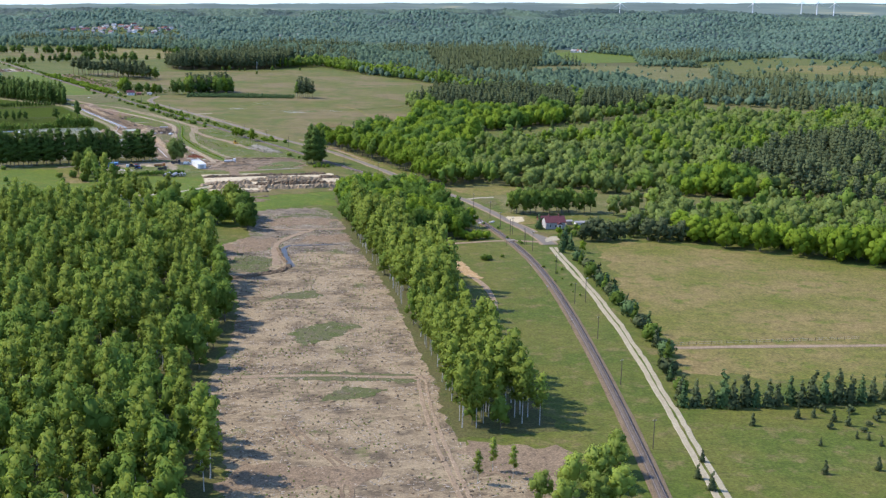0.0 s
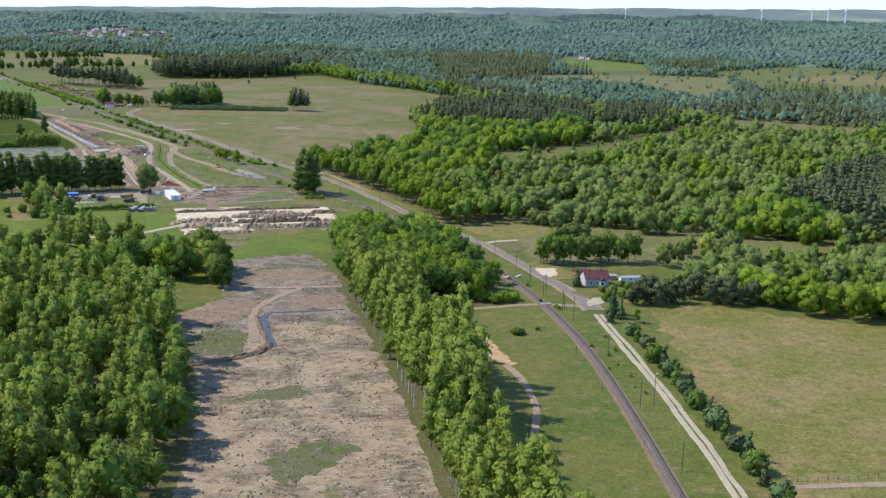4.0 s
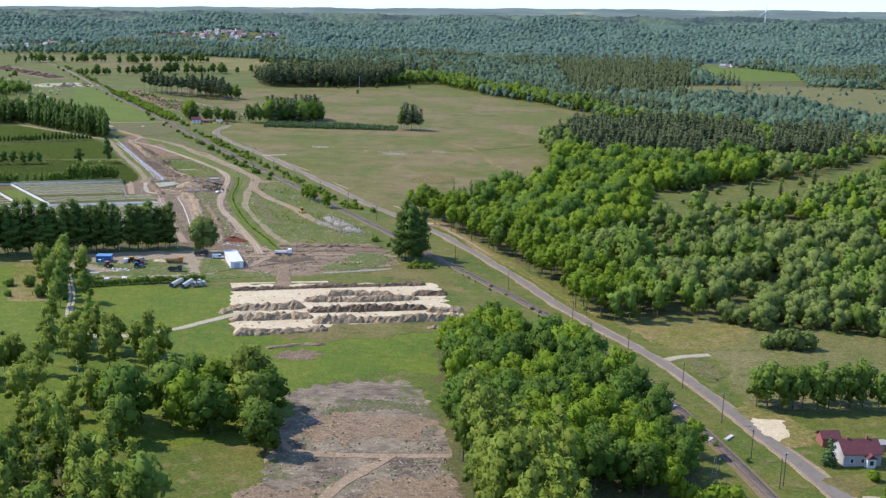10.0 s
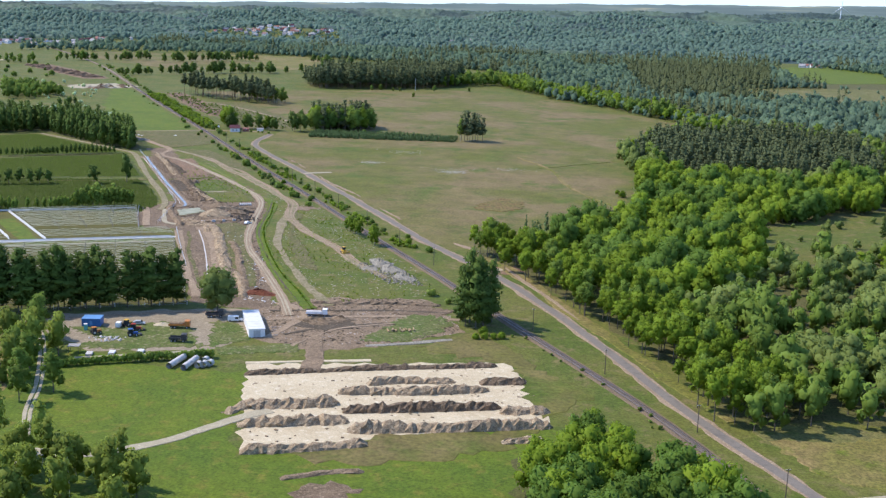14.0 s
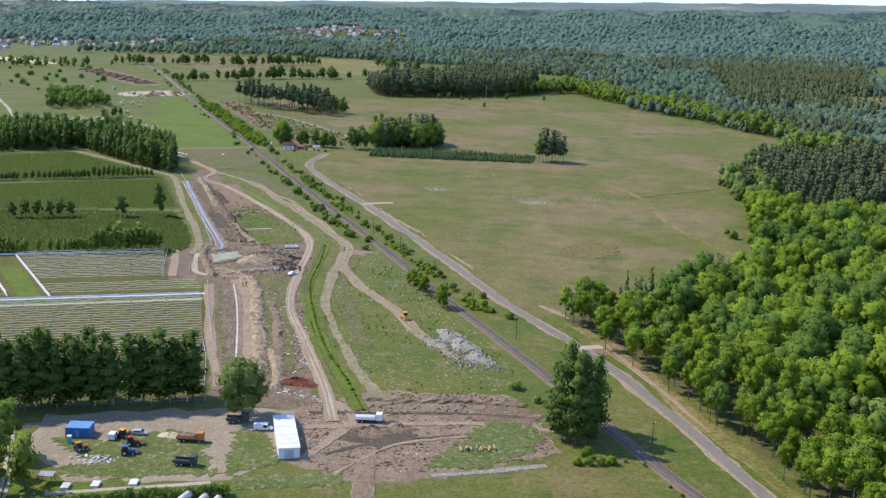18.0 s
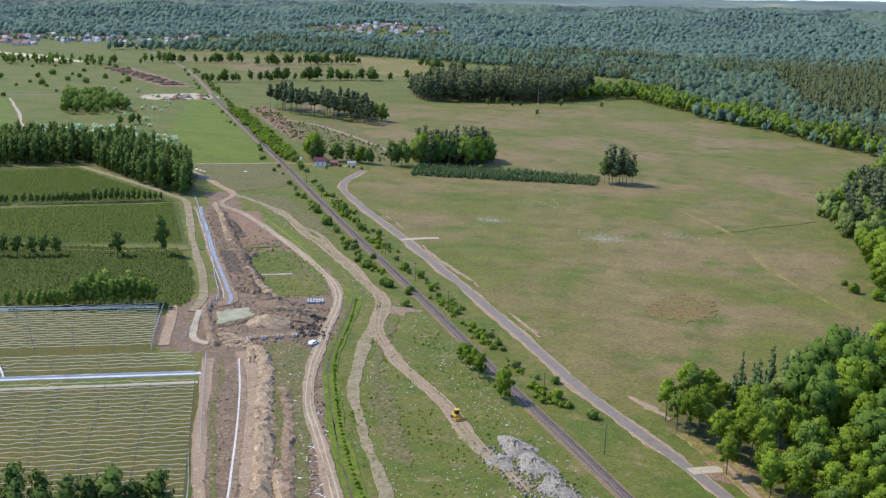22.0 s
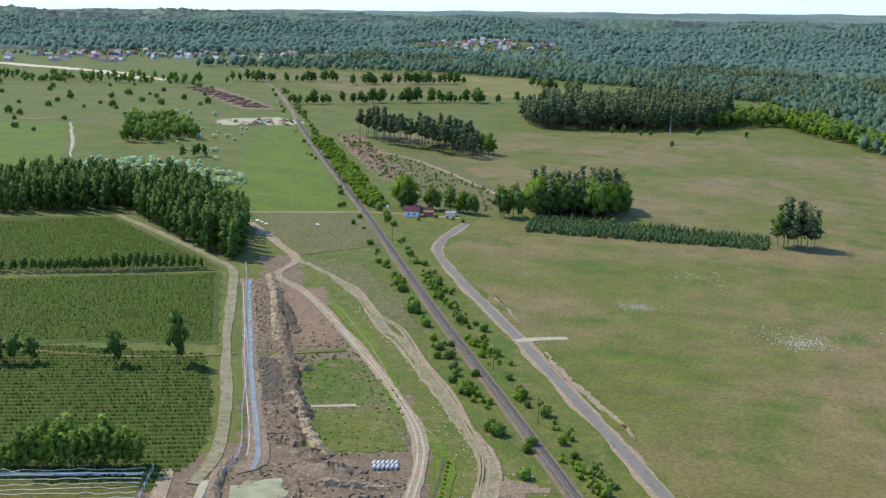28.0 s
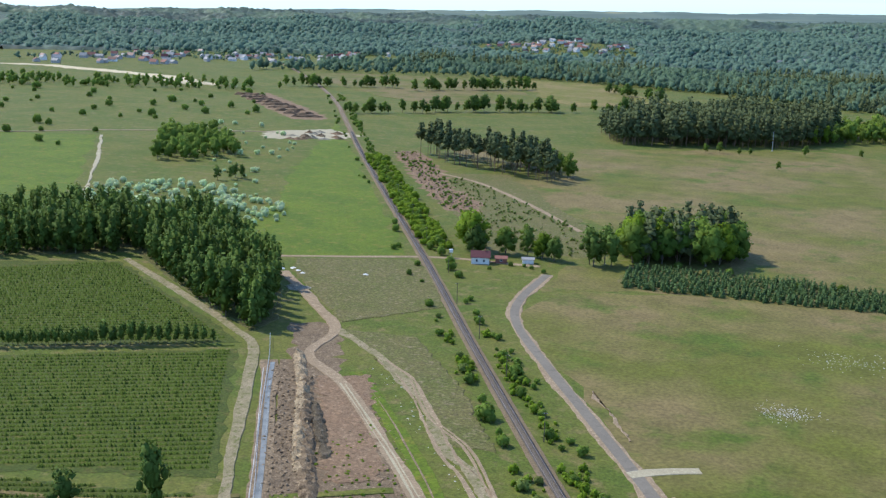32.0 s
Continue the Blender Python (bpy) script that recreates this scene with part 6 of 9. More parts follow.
for k, (x, y, s) in enumerate(q):
    tree("oak", OAKS[k % 3], [(LIME_LEAF, ALDER_LEAF, MAPLE_LEAF, LIME_LEAF, BIRCH_LEAF)[k % 5], BARK], x, y, s * 1.08, "broad oak in fresh leaf at the wood's end", group="oaks at the meadow")
q = spots([(-200, 570), (-150, 560), (-150, 600), (-190, 618), (-240, 620), (-300, 600)], 7.5, R)
wood("meadow_edge_birches", ALDERS, q[R.random(len(q)) < 0.6], [BIRCH_LEAF, BIRCH_BARK], "scattered young birches at the meadow edge", scale=(0.6, 1.0))
q = spots([(-330, 600), (-205, 640), (-238, 745), (-330, 740)], 17, R)
wood("meadow_bushes", BUSHES, q[R.random(len(q)) < 0.35], [ALDER_LEAF, BARK], "bushes on the green meadow", "shrubs", scale=(0.4, 1.1))

# ---- the dug-out plot ----
G1 = "banks of the dug plot"
for k, (pts, w, hh) in enumerate((([(-158, 728), (-140, 735), (-122, 742), (-101, 749), (-80, 756)], 3.5, 1.3), ([(-118, 728), (-108, 733), (-91, 737)], 4.0, 1.9), ([(-125, 719), (-112, 722), (-99, 725), (-80, 732)], 4.6, 2.1),
                                  ([(-150, 701), (-136, 705), (-122, 710)], 6.0, 2.2), ([(-120, 704), (-97, 711), (-75, 718)], 4.8, 2.3), ([(-146, 687), (-130, 692), (-116, 697)], 5.5, 2.0), ([(-115, 690), (-86, 698), (-59, 707)], 5.5, 2.3),
                                  ([(-139, 669), (-122, 675), (-107, 682)], 4.5, 1.8), ([(-84, 738), (-69, 742)], 5.0, 1.9), ([(-75, 714), (-60, 718)], 5.5, 2.0), ([(-72, 691), (-60, 696)], 3.5, 1.4), ([(-152, 694), (-147, 706)], 4.5, 1.5))):
    ridge_heap("soil_bank", pts, w, hh, BANK if k % 4 else SPOIL, "long uneven bank of excavated soil", "earth bank", G1, seed=50 + k, rough=0.5, step=1.2)
PIT = [(-157, 735), (-120, 746), (-80, 758), (-64, 728), (-62, 712), (-100, 692), (-137, 671), (-146, 700)]
q = spots(PIT, 3.2, R)
litter("sand_clods", q[R.random(len(q)) < 0.4], ((0.3, 1.0), (0.3, 0.8), (0.08, 0.25)), SPOIL, "clods of brown soil on sand", 9)
strip("sand_strip", [(-161, 739), (-140, 746), (-122, 752)], 1.2, 0.1, SAND, "thin strip of spilled sand", "sand", 0.4)
strip("stone_strip", [(-127, 766), (-113, 773), (-99, 781)], 2.0, 0.1, RUBBLE, "strip of pale rubble", "rubble", 0.5)
strip("site_track", [(-152, 792), (-146, 770), (-141, 752), (-139, 738)], 6.5, 0.1, MUD, "churned track to the plot", "road", 0.8)

# ---- the works yard ----
hedge = [(-216, 721), (-207, 726), (-195, 732), (-184, 737), (-174, 742)]
q = smooth_line(hedge, 1.5)
wood("clipped_hedge", SMALL, q, [ALDER_LEAF, BARK], "dark hedge along the works yard", "hedge", "", (1.5, 1.9))


def steel_box(name, x, y, l, w, h, turn, mat, roof, label, category="container"):
    ob = thing(name, x, y, 0.1, turn, label, category)
    part("body", boxes((-l / 2, -w / 2, 0.1, l / 2, w / 2, h), bevel=0.03), mat, ob)
    part("roof", boxes((-l / 2 - 0.08, -w / 2 - 0.08, h + 0.004, l / 2 + 0.08, w / 2 + 0.08, h + 0.14)), roof, ob)
    part("door", boxes((-0.5, -w / 2 - 0.05, 0.15, 0.45, -w / 2 + 0.01, 2.1)), roof, ob)
    n = int(l / 0.6)
    for k in range(n + 1):
        x0 = -l / 2 + k * l / n
        part("rib", boxes((x0 - 0.04, -w / 2 - 0.04, 0.12, x0 + 0.04, -w / 2 - 0.001, h - 0.05)), mat, ob)
    return ob


steel_box("blue_container", -227, 766, 6.5, 5, 2.8, 12, BLUEM, BLUEROOF, "blue steel site cabin with a light blue roof")
ob = thing("portable_toilet", -226.5, 759.5, 0.1, 12, "turquoise portable toilet on the yard", "toilet")
part("body", boxes((-0.55, -0.55, 0, 0.55, 0.55, 2.1), bevel=0.05), TURQ, ob)
part("roof", boxes((-0.6, -0.6, 2.1, 0.6, 0.6, 2.3), bevel=0.08), WHITEPAINT, ob)
part("door", boxes((-0.4, -0.6, 0.1, 0.4, -0.55, 1.95)), TURQ, ob)
ob = thing("white_shed", -171, 777.5, 0.06, 24, "long white flat-roofed shed beside the haul road", "shed")
part("wall", boxes((-2.8, -12, -0.1, 2.8, 12, 3.0), bevel=0.03), WHITEPAINT, ob)
for k in range(8):
    part("roof_sheet", boxes((-3.0, -12.2 + k * 3.05, 3.004, 3.0, -12.2 + k * 3.05 + 3.0, 3.14 + 0.03 * (k % 2))), WHITEM, ob)
part("door", boxes((-1.2, -12.07, 0, 1.2, -11.98, 2.5)), CONCRETE, ob, "grey sheet door")
for k in range(4):
    part("cladding_seam", boxes((2.8, -9 + k * 6, 0, 2.84, -8.9 + k * 6, 2.95)), CONCRETE, ob)
q = [(-162, 770), (-163, 773), (-164, 776), (-165, 779), (-163.5, 768)]
for k, (x, y) in enumerate(q):
    ob = thing("timber_pile", x + 1.2, y, 0.06, 24 + 8 * k, "small pile of boards beside the shed", "boards", "board piles")
    for j in range(3):
        part("board", boxes((-1.1, -0.25 + 0.3 * j, 0.1 * j, 1.1, 0.0 + 0.3 * j, 0.12 + 0.1 * j)), WOODM, ob)


def wheel(ob, x, y, r, w=0.25):
    bm = bmesh.new()
    tube(bm, (x, y - w / 2, r), (x, y + w / 2, r), r, sides=14)
    t = part("wheel", bm, BLACKM, ob)
    bm = bmesh.new()
    tube(bm, (x, y - w / 2 - 0.02, r), (x, y + w / 2 + 0.02, r), r * 0.5, sides=10)
    part("rim", bm, WIRE, t)


def car(name, x, y, turn, paint, label, l=4.3, w=1.75, van=False, z=0.1):
    """A parked car or van, its length along x."""
    ob = thing(name, x, y, z, turn, label, "van" if van else "car", "parked vehicles")
    bm = bmesh.new()
    prof = [(-l / 2, 0.35), (l / 2, 0.35), (l / 2, 0.75), (l / 2 - 0.9, 0.95), (l / 2 - 1.5, 1.9 if van else 1.42), (-l / 2 + (0.1 if van else 0.9), 2.0 if van else 1.45), (-l / 2, 1.0)]
    a = [bm.verts.new((px, -w / 2, pz)) for px, pz in prof]
    b = [bm.verts.new((px, w / 2, pz)) for px, pz in prof]
    bm.faces.new(a[::-1])
    bm.faces.new(b)
    for k in range(len(prof)):
        bm.faces.new((a[k], a[(k + 1) % len(prof)], b[(k + 1) % len(prof)], b[k]))
    bmesh.ops.recalc_face_normals(bm, faces=bm.faces)
    bmesh.ops.bevel(bm, geom=list(bm.edges), offset=0.06, segments=2, affect="EDGES")
    part("body", bm, paint, ob)
    for px in (-l / 2 + 0.85, l / 2 - 0.85):
        for s in (-1, 1):
            wheel(ob, px, s * (w / 2 - 0.1), 0.33, 0.24)
    top = 1.75 if van else 1.36
    for s in (-1, 1):
        part("side_window", boxes((l / 2 - 2.6 if van else -l / 2 + 1.0, s * w / 2 - 0.02, 1.0, l / 2 - 1.45, s * w / 2 + 0.02, top)), GLASS, ob)
    bm = boxes((-0.02, -w / 2 + 0.12, -0.36, 0.02, w / 2 - 0.12, 0.36))
    ws = part("windscreen", bm, GLASS, ob)
    ws.matrix_basis = pose(l / 2 - 1.18, 0, 1.24 if not van else 1.42, 0, -50 if not van else -32, 0)
    for s in (-1, 1):
        part("headlight", boxes((l / 2 - 0.05, s * w * 0.36 - 0.15, 0.6, l / 2 + 0.03, s * w * 0.36 + 0.15, 0.75)), WHITEPAINT, ob)
    return ob


car("white_van", -217, 766, 100, WHITEPAINT, "small white van parked on the yard", 4.4, 1.8, True)
car("silver_car", -211.5, 770.5, 12, SILVER, "silver-blue car parked on the yard")
car("white_transporter", -180, 783.5, 14, WHITEPAINT, "white panel van beside the shed", 5.4, 2.0, True)


def tractor(name, x, y, turn, paint, label, bucket=True, z=0.1):
    ob = thing(name, x, y, z, turn, label, "tractor", "site machines")
    part("hood", boxes((0.1, -0.4, 0.8, 1.9, 0.4, 1.5), bevel=0.08), paint, ob)
    part("chassis", boxes((-1.5, -0.35, 0.5, 1.8, 0.35, 0.9)), DARKM, ob)
    cab = part("cab", boxes((-1.4, -0.7, 0.9, 0.1, 0.7, 2.5), bevel=0.06), GLASS, ob)
    part("cab_roof", boxes((-1.5, -0.78, 2.504, 0.2, 0.78, 2.66), bevel=0.04), paint, cab)
    for s in (-1, 1):
        wheel(ob, -0.9, s * 0.9, 0.8, 0.45)
        wheel(ob, 1.3, s * 0.8, 0.5, 0.32)
    if bucket:
        for s in (-1, 1):
            bm = bmesh.new()
            tube(bm, (0.2, s * 0.5, 1.4), (2.6, s * 0.5, 0.6), 0.09, sides=6)
            part("loader_arm", bm, paint, ob)
        part("bucket", boxes((2.5, -1.0, 0.1, 3.2, 1.0, 0.8), bevel=0.05), DARKM, ob)
    return ob


tractor("backhoe_loader", -214.5, 767.5, 80, YELLOWM, "yellow and black backhoe loader")
tractor("red_tractor", -209.5, 763, 20, REDM, "small red tractor parked on the yard")
tractor("blue_tractor", -208, 757, 30, BLUETRACTOR, "blue tractor with a loader")
tractor("orange_tractor", -221, 756, 50, ORANGEM, "orange tractor at the yard edge", False)


def truck(name, x, y, turn, paint, label, load=None, l=7.5, z=0.1):
    ob = thing(name, x, y, z, turn, label, "truck", "site machines")
    part("chassis", boxes((-l / 2, -0.45, 0.7, l / 2, 0.45, 0.95)), DARKM, ob)
    cab = part("cab", boxes((l / 2 - 1.8, -1.15, 0.9, l / 2, 1.15, 2.9), bevel=0.1), paint, ob)
    part("windscreen", boxes((l / 2 - 0.02, -1.0, 1.9, l / 2 + 0.03, 1.0, 2.7)), GLASS, cab)
    bed = part("bed", boxes((-l / 2, -1.2, 0.96, l / 2 - 1.95, 1.2, 1.15)), DARKM, ob)
    for s in (-1, 1):
        part("side_board", boxes((-l / 2, s * 1.2 - 0.04, 1.15, l / 2 - 1.95, s * 1.2 + 0.04, 1.8)), paint, bed)
    for px in (-l / 2 + 1.0, -l / 2 + 2.2, l / 2 - 1.0):
        for s in (-1, 1):
            wheel(ob, px, s * 1.05, 0.5, 0.3)
    if load:
        m = part("load", boxes((-l / 2 + 0.2, -1.1, 1.15, l / 2 - 2.2, 1.1, 2.0), bevel=0.25), load, ob)
    return ob


truck("brown_truck", -196, 770, 10, ORANGEM, "brown flatbed truck loaded with soil", SPOIL)
truck("dark_trailer_truck", -190.5, 755, 8, DARKM, "dark low truck parked on grass", None, 6.0)
truck("black_lorry", -189, 786.5, 14, DARKM, "dark lorry under the round tree", None, 6.5)
truck("grey_lorry", -153, 797.5, 10, WHITEPAINT, "pale lorry behind the dark soil heap", STONEM, 8.0)
for k, (x, y, a) in enumerate(((-213, 734.5, 14), (-206.5, 737.5, 14), (-198, 741, 14))):
    ob = thing("slab_stack", x, y, 0.08, a, "pale flat slab stack beside the hedge", "slabs", "slab stacks")
    for j in range(3):
        part("slab", boxes((-1.0, -1.6, 0.02 + 0.22 * j, 1.0, 1.6, 0.2 + 0.22 * j), bevel=0.02), WHITEM if k else CONCRETE, ob)
ob = thing("site_shelter", -219, 736, 0.08, 14, "grey open shelter at the hedge", "shelter")
for px in (-1.6, 1.6):
    for py in (-1.3, 1.3):
        part("leg", boxes((px - 0.06, py - 0.06, 0, px + 0.06, py + 0.06, 2.2)), DARKM, ob)
part("roof", boxes((-1.9, -1.6, 2.2, 1.9, 1.6, 2.35)), ROOFGREY, ob)
strip("yard_wall", [(-216, 730), (-205, 735), (-190, 742), (-180, 747)], 1.8, 0.1, GRAVEL, "pale paved strip behind the hedge", "path", 0.2)
mound("sand_heap", -203, 772, 4, 2.6, 1.1, SAND, "small heap of yellow sand", seed=3)
mound("sand_heap", -228, 771, 5, 3, 0.8, TRACK, "low heap of sandy soil", seed=4)
q = np.array([(-217, 752), (-215, 753), (-213, 752), (-212, 754), (-210, 752), (-214, 750), (-219, 751)])
litter("rubble_bits", np.repeat(q, 6, 0) + R.normal(0, 1.0, (42, 2)), ((0.4, 1.0), (0.3, 0.7), (0.2, 0.5)), STONEM, "pale broken stones", 12)
# yard grass
area("yard_grass", [(-220, 745), (-212, 750), (-200, 758), (-186, 762), (-184, 752), (-205, 742)], 0.09, YARDGRASS, "worn grass of the yard", 0.6, 0.8)
area("yard_grass", [(-183, 765), (-176, 778), (-168, 764), (-178, 752)], 0.09, YARDGRASS, "grass beside the shed", 0.6, 0.8)
area("yard_grass", [(-130, 772), (-116, 774), (-103, 790), (-112, 800), (-126, 790)], 0.09, YARDGRASS, "green patch in churned soil", 0.6, 0.8)
area("yard_grass", [(-172, 745), (-148, 755), (-150, 763), (-176, 752)], 0.09, YARDGRASS, "grass strip", 0.6, 0.8)

area("yard_grass", [(-233, 761), (-228, 766), (-215, 764), (-209, 773), (-202, 776), (-193, 772), (-187, 761), (-199, 754), (-218, 752)], 0.095, YARDGRASS, "green worn grass of the yard", 1.0, 0.8)
area("yard_grass", [(-187, 780), (-179, 782), (-169, 763), (-175, 758), (-183, 768)], 0.095, YARDGRASS, "green worn grass of the yard", 1.0, 0.8)
area("yard_grass", [(-223, 744), (-211, 750), (-192, 755), (-179, 753), (-215, 741)], 0.095, YARDGRASS, "green worn grass of the yard", 1.0, 0.8)
area("yard_grass", [(-123, 783), (-123, 799), (-118, 809), (-107, 808), (-101, 799), (-111, 787)], 0.14, YARDGRASS, "green patch in churned soil", 1.0, 0.8)


def pipe(name, a, b, r, label, group):
    ob = thing(name, a[0], a[1], 0.05, 0, label, "pipe", group)
    bm = bmesh.new()
    d = Vector((b[0] - a[0], b[1] - a[1], 0))
    up = Vector((0, 0, r))
    tube(bm, up, up + d, r, sides=18, caps=False)
    r2 = tube(bm, up + d, up, r * 0.84, sides=18, caps=False)
    bmesh.ops.recalc_face_normals(bm, faces=bm.faces)
    part("shell", bm, CONCRETE, ob)
    for e in (Vector((0, 0, r)), up + d):
        bm = bmesh.new()
        n = d.normalized()
        tube(bm, e - n * 0.1, e + n * 0.1, r * 1.06, sides=18, caps=False)
        part("collar", bm, CONCRETE, ob)
    return ob


pipe("concrete_pipe", (-182.5, 727.5), (-181.5, 737.5), 1.0, "long grey-green concrete pipe on grass", "large pipes")
pipe("concrete_pipe", (-177.5, 727), (-177, 737), 1.0, "long grey-green concrete pipe on grass", "large pipes")
for x, y in ((-174, 730), (-173.5, 735), (-171, 732.5), (-172.5, 731)):
    pipe("pipe_ring", (x, y), (x + 0.1, y + 1.8), 1.05, "short pale concrete pipe ring", "pipe rings")

# poplars and trees of the yard
q = [(-300 + 4.4 * k, 755 + 2.06 * k) for k in range(18)] + [(-221.5, 792.5), (-217.5, 795), (-213, 797), (-209, 799.5)] + [(-300 + 4.8 * k, 760 + 2.25 * k) for k in range(15)] + [(-219, 797.5), (-212, 801)]
for k, (x, y) in enumerate(q):
    tree("poplar", POPLARS[k % 3], [POPLAR_LEAF, BARK], x + R.uniform(-0.7, 0.7), y + R.uniform(-0.8, 0.8), R.uniform(0.95, 1.2), "tall dark poplar in a row behind the yard", group="poplar row", sz=R.uniform(0.82, 1.06))
strip("shaded_track", [(-262, 757), (-244, 768), (-222, 780), (-206, 789), (-190, 793)], 2.4, 0.1, TRACK, "track beneath the poplars", "path", 0.3)
tree("round_lime", round_tree(97, 15, 12, 1100, 0.5, 0.12, 16, 0.3, core=0.78), [WILLOW_LEAF, BARK], -189.5, 791, 1.2, "round leafy tree on the works yard")
for x, y, s, z in ((-97, 800, 0.9, 0.8), (-88, 806, 0.9, 0.85), (-99, 806, 0.9, 0.75), (-92, 812, 0.9, 0.8), (-93, 798, 1.0, 0.95), (-91, 803, 0.95, 0.85), (-96, 804, 1.0, 1.0), (-90, 797, 0.8, 0.75), (-95, 810, 0.9, 0.8)):
    tree("roadside_poplar", POPLARS[1], [POPLAR_LEAF, BARK], x, y, s, "tall dense dark poplar beside the railway", group="poplars by the railway", sz=z * 1.18)
for x, y, s in ((-91, 784, 0.6), (-88, 785, 0.65), (-85, 786, 0.6), (-82, 787, 0.65), (-89, 790, 0.8)):
    tree("rail_bush", BUSHES[1], [MAPLE_LEAF, BARK], x, y, s, "dense green bush beside the railway", "shrub")
tree("yellow_bush", BUSHES[2], [YELLOW_LEAF, BARK], -116, 838, 0.9, "yellow-green bush beside the railway line", "shrub")
tree("yellow_bush", BUSHES[0], [YELLOW_LEAF, BARK], -108, 828, 0.6, "yellow-green bush beside the railway line", "shrub")
ob = thing("log_pile", -118, 787, 0.1, 20, "pile of cut orange-brown logs", "logs")
for k in range(11):
    bm = bmesh.new()
    u, h, r = R.normal(0, 0.35), 0.32 + 0.45 * (k % 3 == 1), R.uniform(0.22, 0.4)
    tube(bm, (-5 + k * 0.9 + u, -1.3 + R.normal(0, 0.4), h), (-5 + k * 0.9 + R.normal(0, 0.5), 1.2 + R.normal(0, 0.5), h + R.uniform(0, 0.15)), r, r * 0.85, 8)
    part("log", bm, LOGM, ob)
mound("dark_soil_mound", -150, 790, 9, 4, 2.0, MUD, "dark heap of topsoil", seed=6, rough=0.5)
mound("dark_soil_mound", -143, 795, 5, 3.5, 1.6, MUD, "dark heap of topsoil", seed=7, rough=0.5)
ridge_heap("dark_bank", [(-160, 815), (-145, 817), (-128, 822), (-110, 824)], 3.5, 1.0, MUD, "low dark bank of soil", seed=8, rough=0.5)
RUST = ground_mat("rust_soil", (0.215, 0.070, 0.040), (0.160, 0.055, 0.034), (0.290, 0.120, 0.075), 4, 1.0, 0.4, 0.3, 0.4)
mound("rust_soil_mound", -184, 823, 8.0, 4.5, 1.6, RUST, "rust-red heap of soil", seed=9, rough=0.5)
SQ = [(-174, 800), (-160, 822), (-119, 832), (-104, 806), (-120, 774), (-145, 762), (-160, 768)]
q = spots(SQ, 2.6, R)
litter("soil_clods", q[R.random(len(q)) < 0.5], ((0.3, 0.9), (0.2, 0.6), (0.1, 0.3)), MUD, "dark clods of earth", 14)
q = spots(SQ, 5.0, R)
litter("pale_scraps", q[R.random(len(q)) < 0.4], ((0.4, 1.5), (0.1, 0.3), (0.08, 0.2)), BRASH, "pale scraps of wood", 15)

# ---- rubble heap and bulldozer ----
for k, (x, y, rx, ry, hh, a) in enumerate(((-148, 887, 8, 5, 1.9, 125), (-141, 877, 9, 5, 1.8, 125), (-133, 864, 8, 4.5, 1.3, 125), (-150, 876, 6, 4, 1.0, 125))):
    mound("rubble_mound", x, y, rx, ry, hh, RUBBLE, "heap of grey demolition rubble", "rubble heap", "rubble heaps", seed=20 + k, turn=a, rough=0.5)
q = spots([(-158, 878), (-150, 896), (-128, 866), (-122, 852), (-136, 852)], 1.5, R)
litter("rubble_pieces", q, ((0.3, 1.2), (0.2, 0.7), (0.2, 0.7)), RUBBLE, "broken concrete pieces", 16)


def excavator(name, x, y, turn, paint, label, z=0.1, dozer=False):
    ob = thing(name, x, y, z, turn, label, "bulldozer" if dozer else "excavator", "site machines")
    for s in (-1, 1):
        t = part("track", boxes((-1.7, s * 1.05 - 0.28, 0, 1.7, s * 1.05 + 0.28, 0.8), bevel=0.25), BLACKM, ob)
    part("body", boxes((-1.6, -0.9, 0.8, 1.2, 0.9, 1.7), bevel=0.08), paint, ob)
    cab = part("cab", boxes((-0.3, -0.85, 1.7, 1.0, 0.35, 2.9), bevel=0.06), GLASS, ob)
    part("cab_roof", boxes((-0.4, -0.95, 2.904, 1.1, 0.45, 3.05)), paint, cab)
    if dozer:
        part("blade", boxes((2.3, -1.7, 0.05, 2.6, 1.7, 1.2), bevel=0.05), paint, ob)
        for s in (-1, 1):
            part("push_arm", boxes((0.4, s * 1.42 - 0.08, 0.4, 2.3, s * 1.42 + 0.08, 0.62)), paint, ob)
    else:
        bm = bmesh.new()
        tube(bm, (1.0, 0.55, 1.5), (3.4, 0.55, 3.9), 0.2, 0.16, 6)
        b = part("boom", bm, paint, ob)
        bm = bmesh.new()
        tube(bm, (3.4, 0.55, 3.9), (5.0, 0.55, 1.6), 0.16, 0.12, 6)
        part("stick", bm, paint, ob)
        part("bucket", boxes((4.5, 0.15, 0.7, 5.4, 0.95, 1.6), bevel=0.1), DARKM, ob)
    return ob


excavator("bulldozer", -168.5, 902, -50, YELLOWM, "yellow bulldozer with a broad blade on rough grass", dozer=True)
mound("dark_soil_mound", -240, 969, 4.0, 2.2, 1.4, PEAT, "dark lumpy heap of peat and roots", seed=301, rough=0.7, turn=20)
mound("dark_soil_mound", -243, 980, 4.5, 2.4, 1.5, PEAT, "dark lumpy heap of peat and roots", seed=302, rough=0.7, turn=25)
mound("dark_soil_mound", -236, 962, 3.4, 1.6, 1.0, PEAT, "low dark heap of peat", seed=303, rough=0.7, turn=15)
q = np.concatenate([np.array((cx, cy)) + R.normal(0, 1, (40, 2)) * (3.2, 2.2) for cx, cy in ((-240, 969), (-243, 980), (-236, 962))])
litter("root_scraps", q, ((0.4, 1.6), (0.15, 0.5), (0.2, 1.2)), DARKWOOD, "dark roots and stumps on the heaps", 61)
car("pickup_car", -232, 952, 70, WHITEPAINT, "small pale vehicle on the haul road")

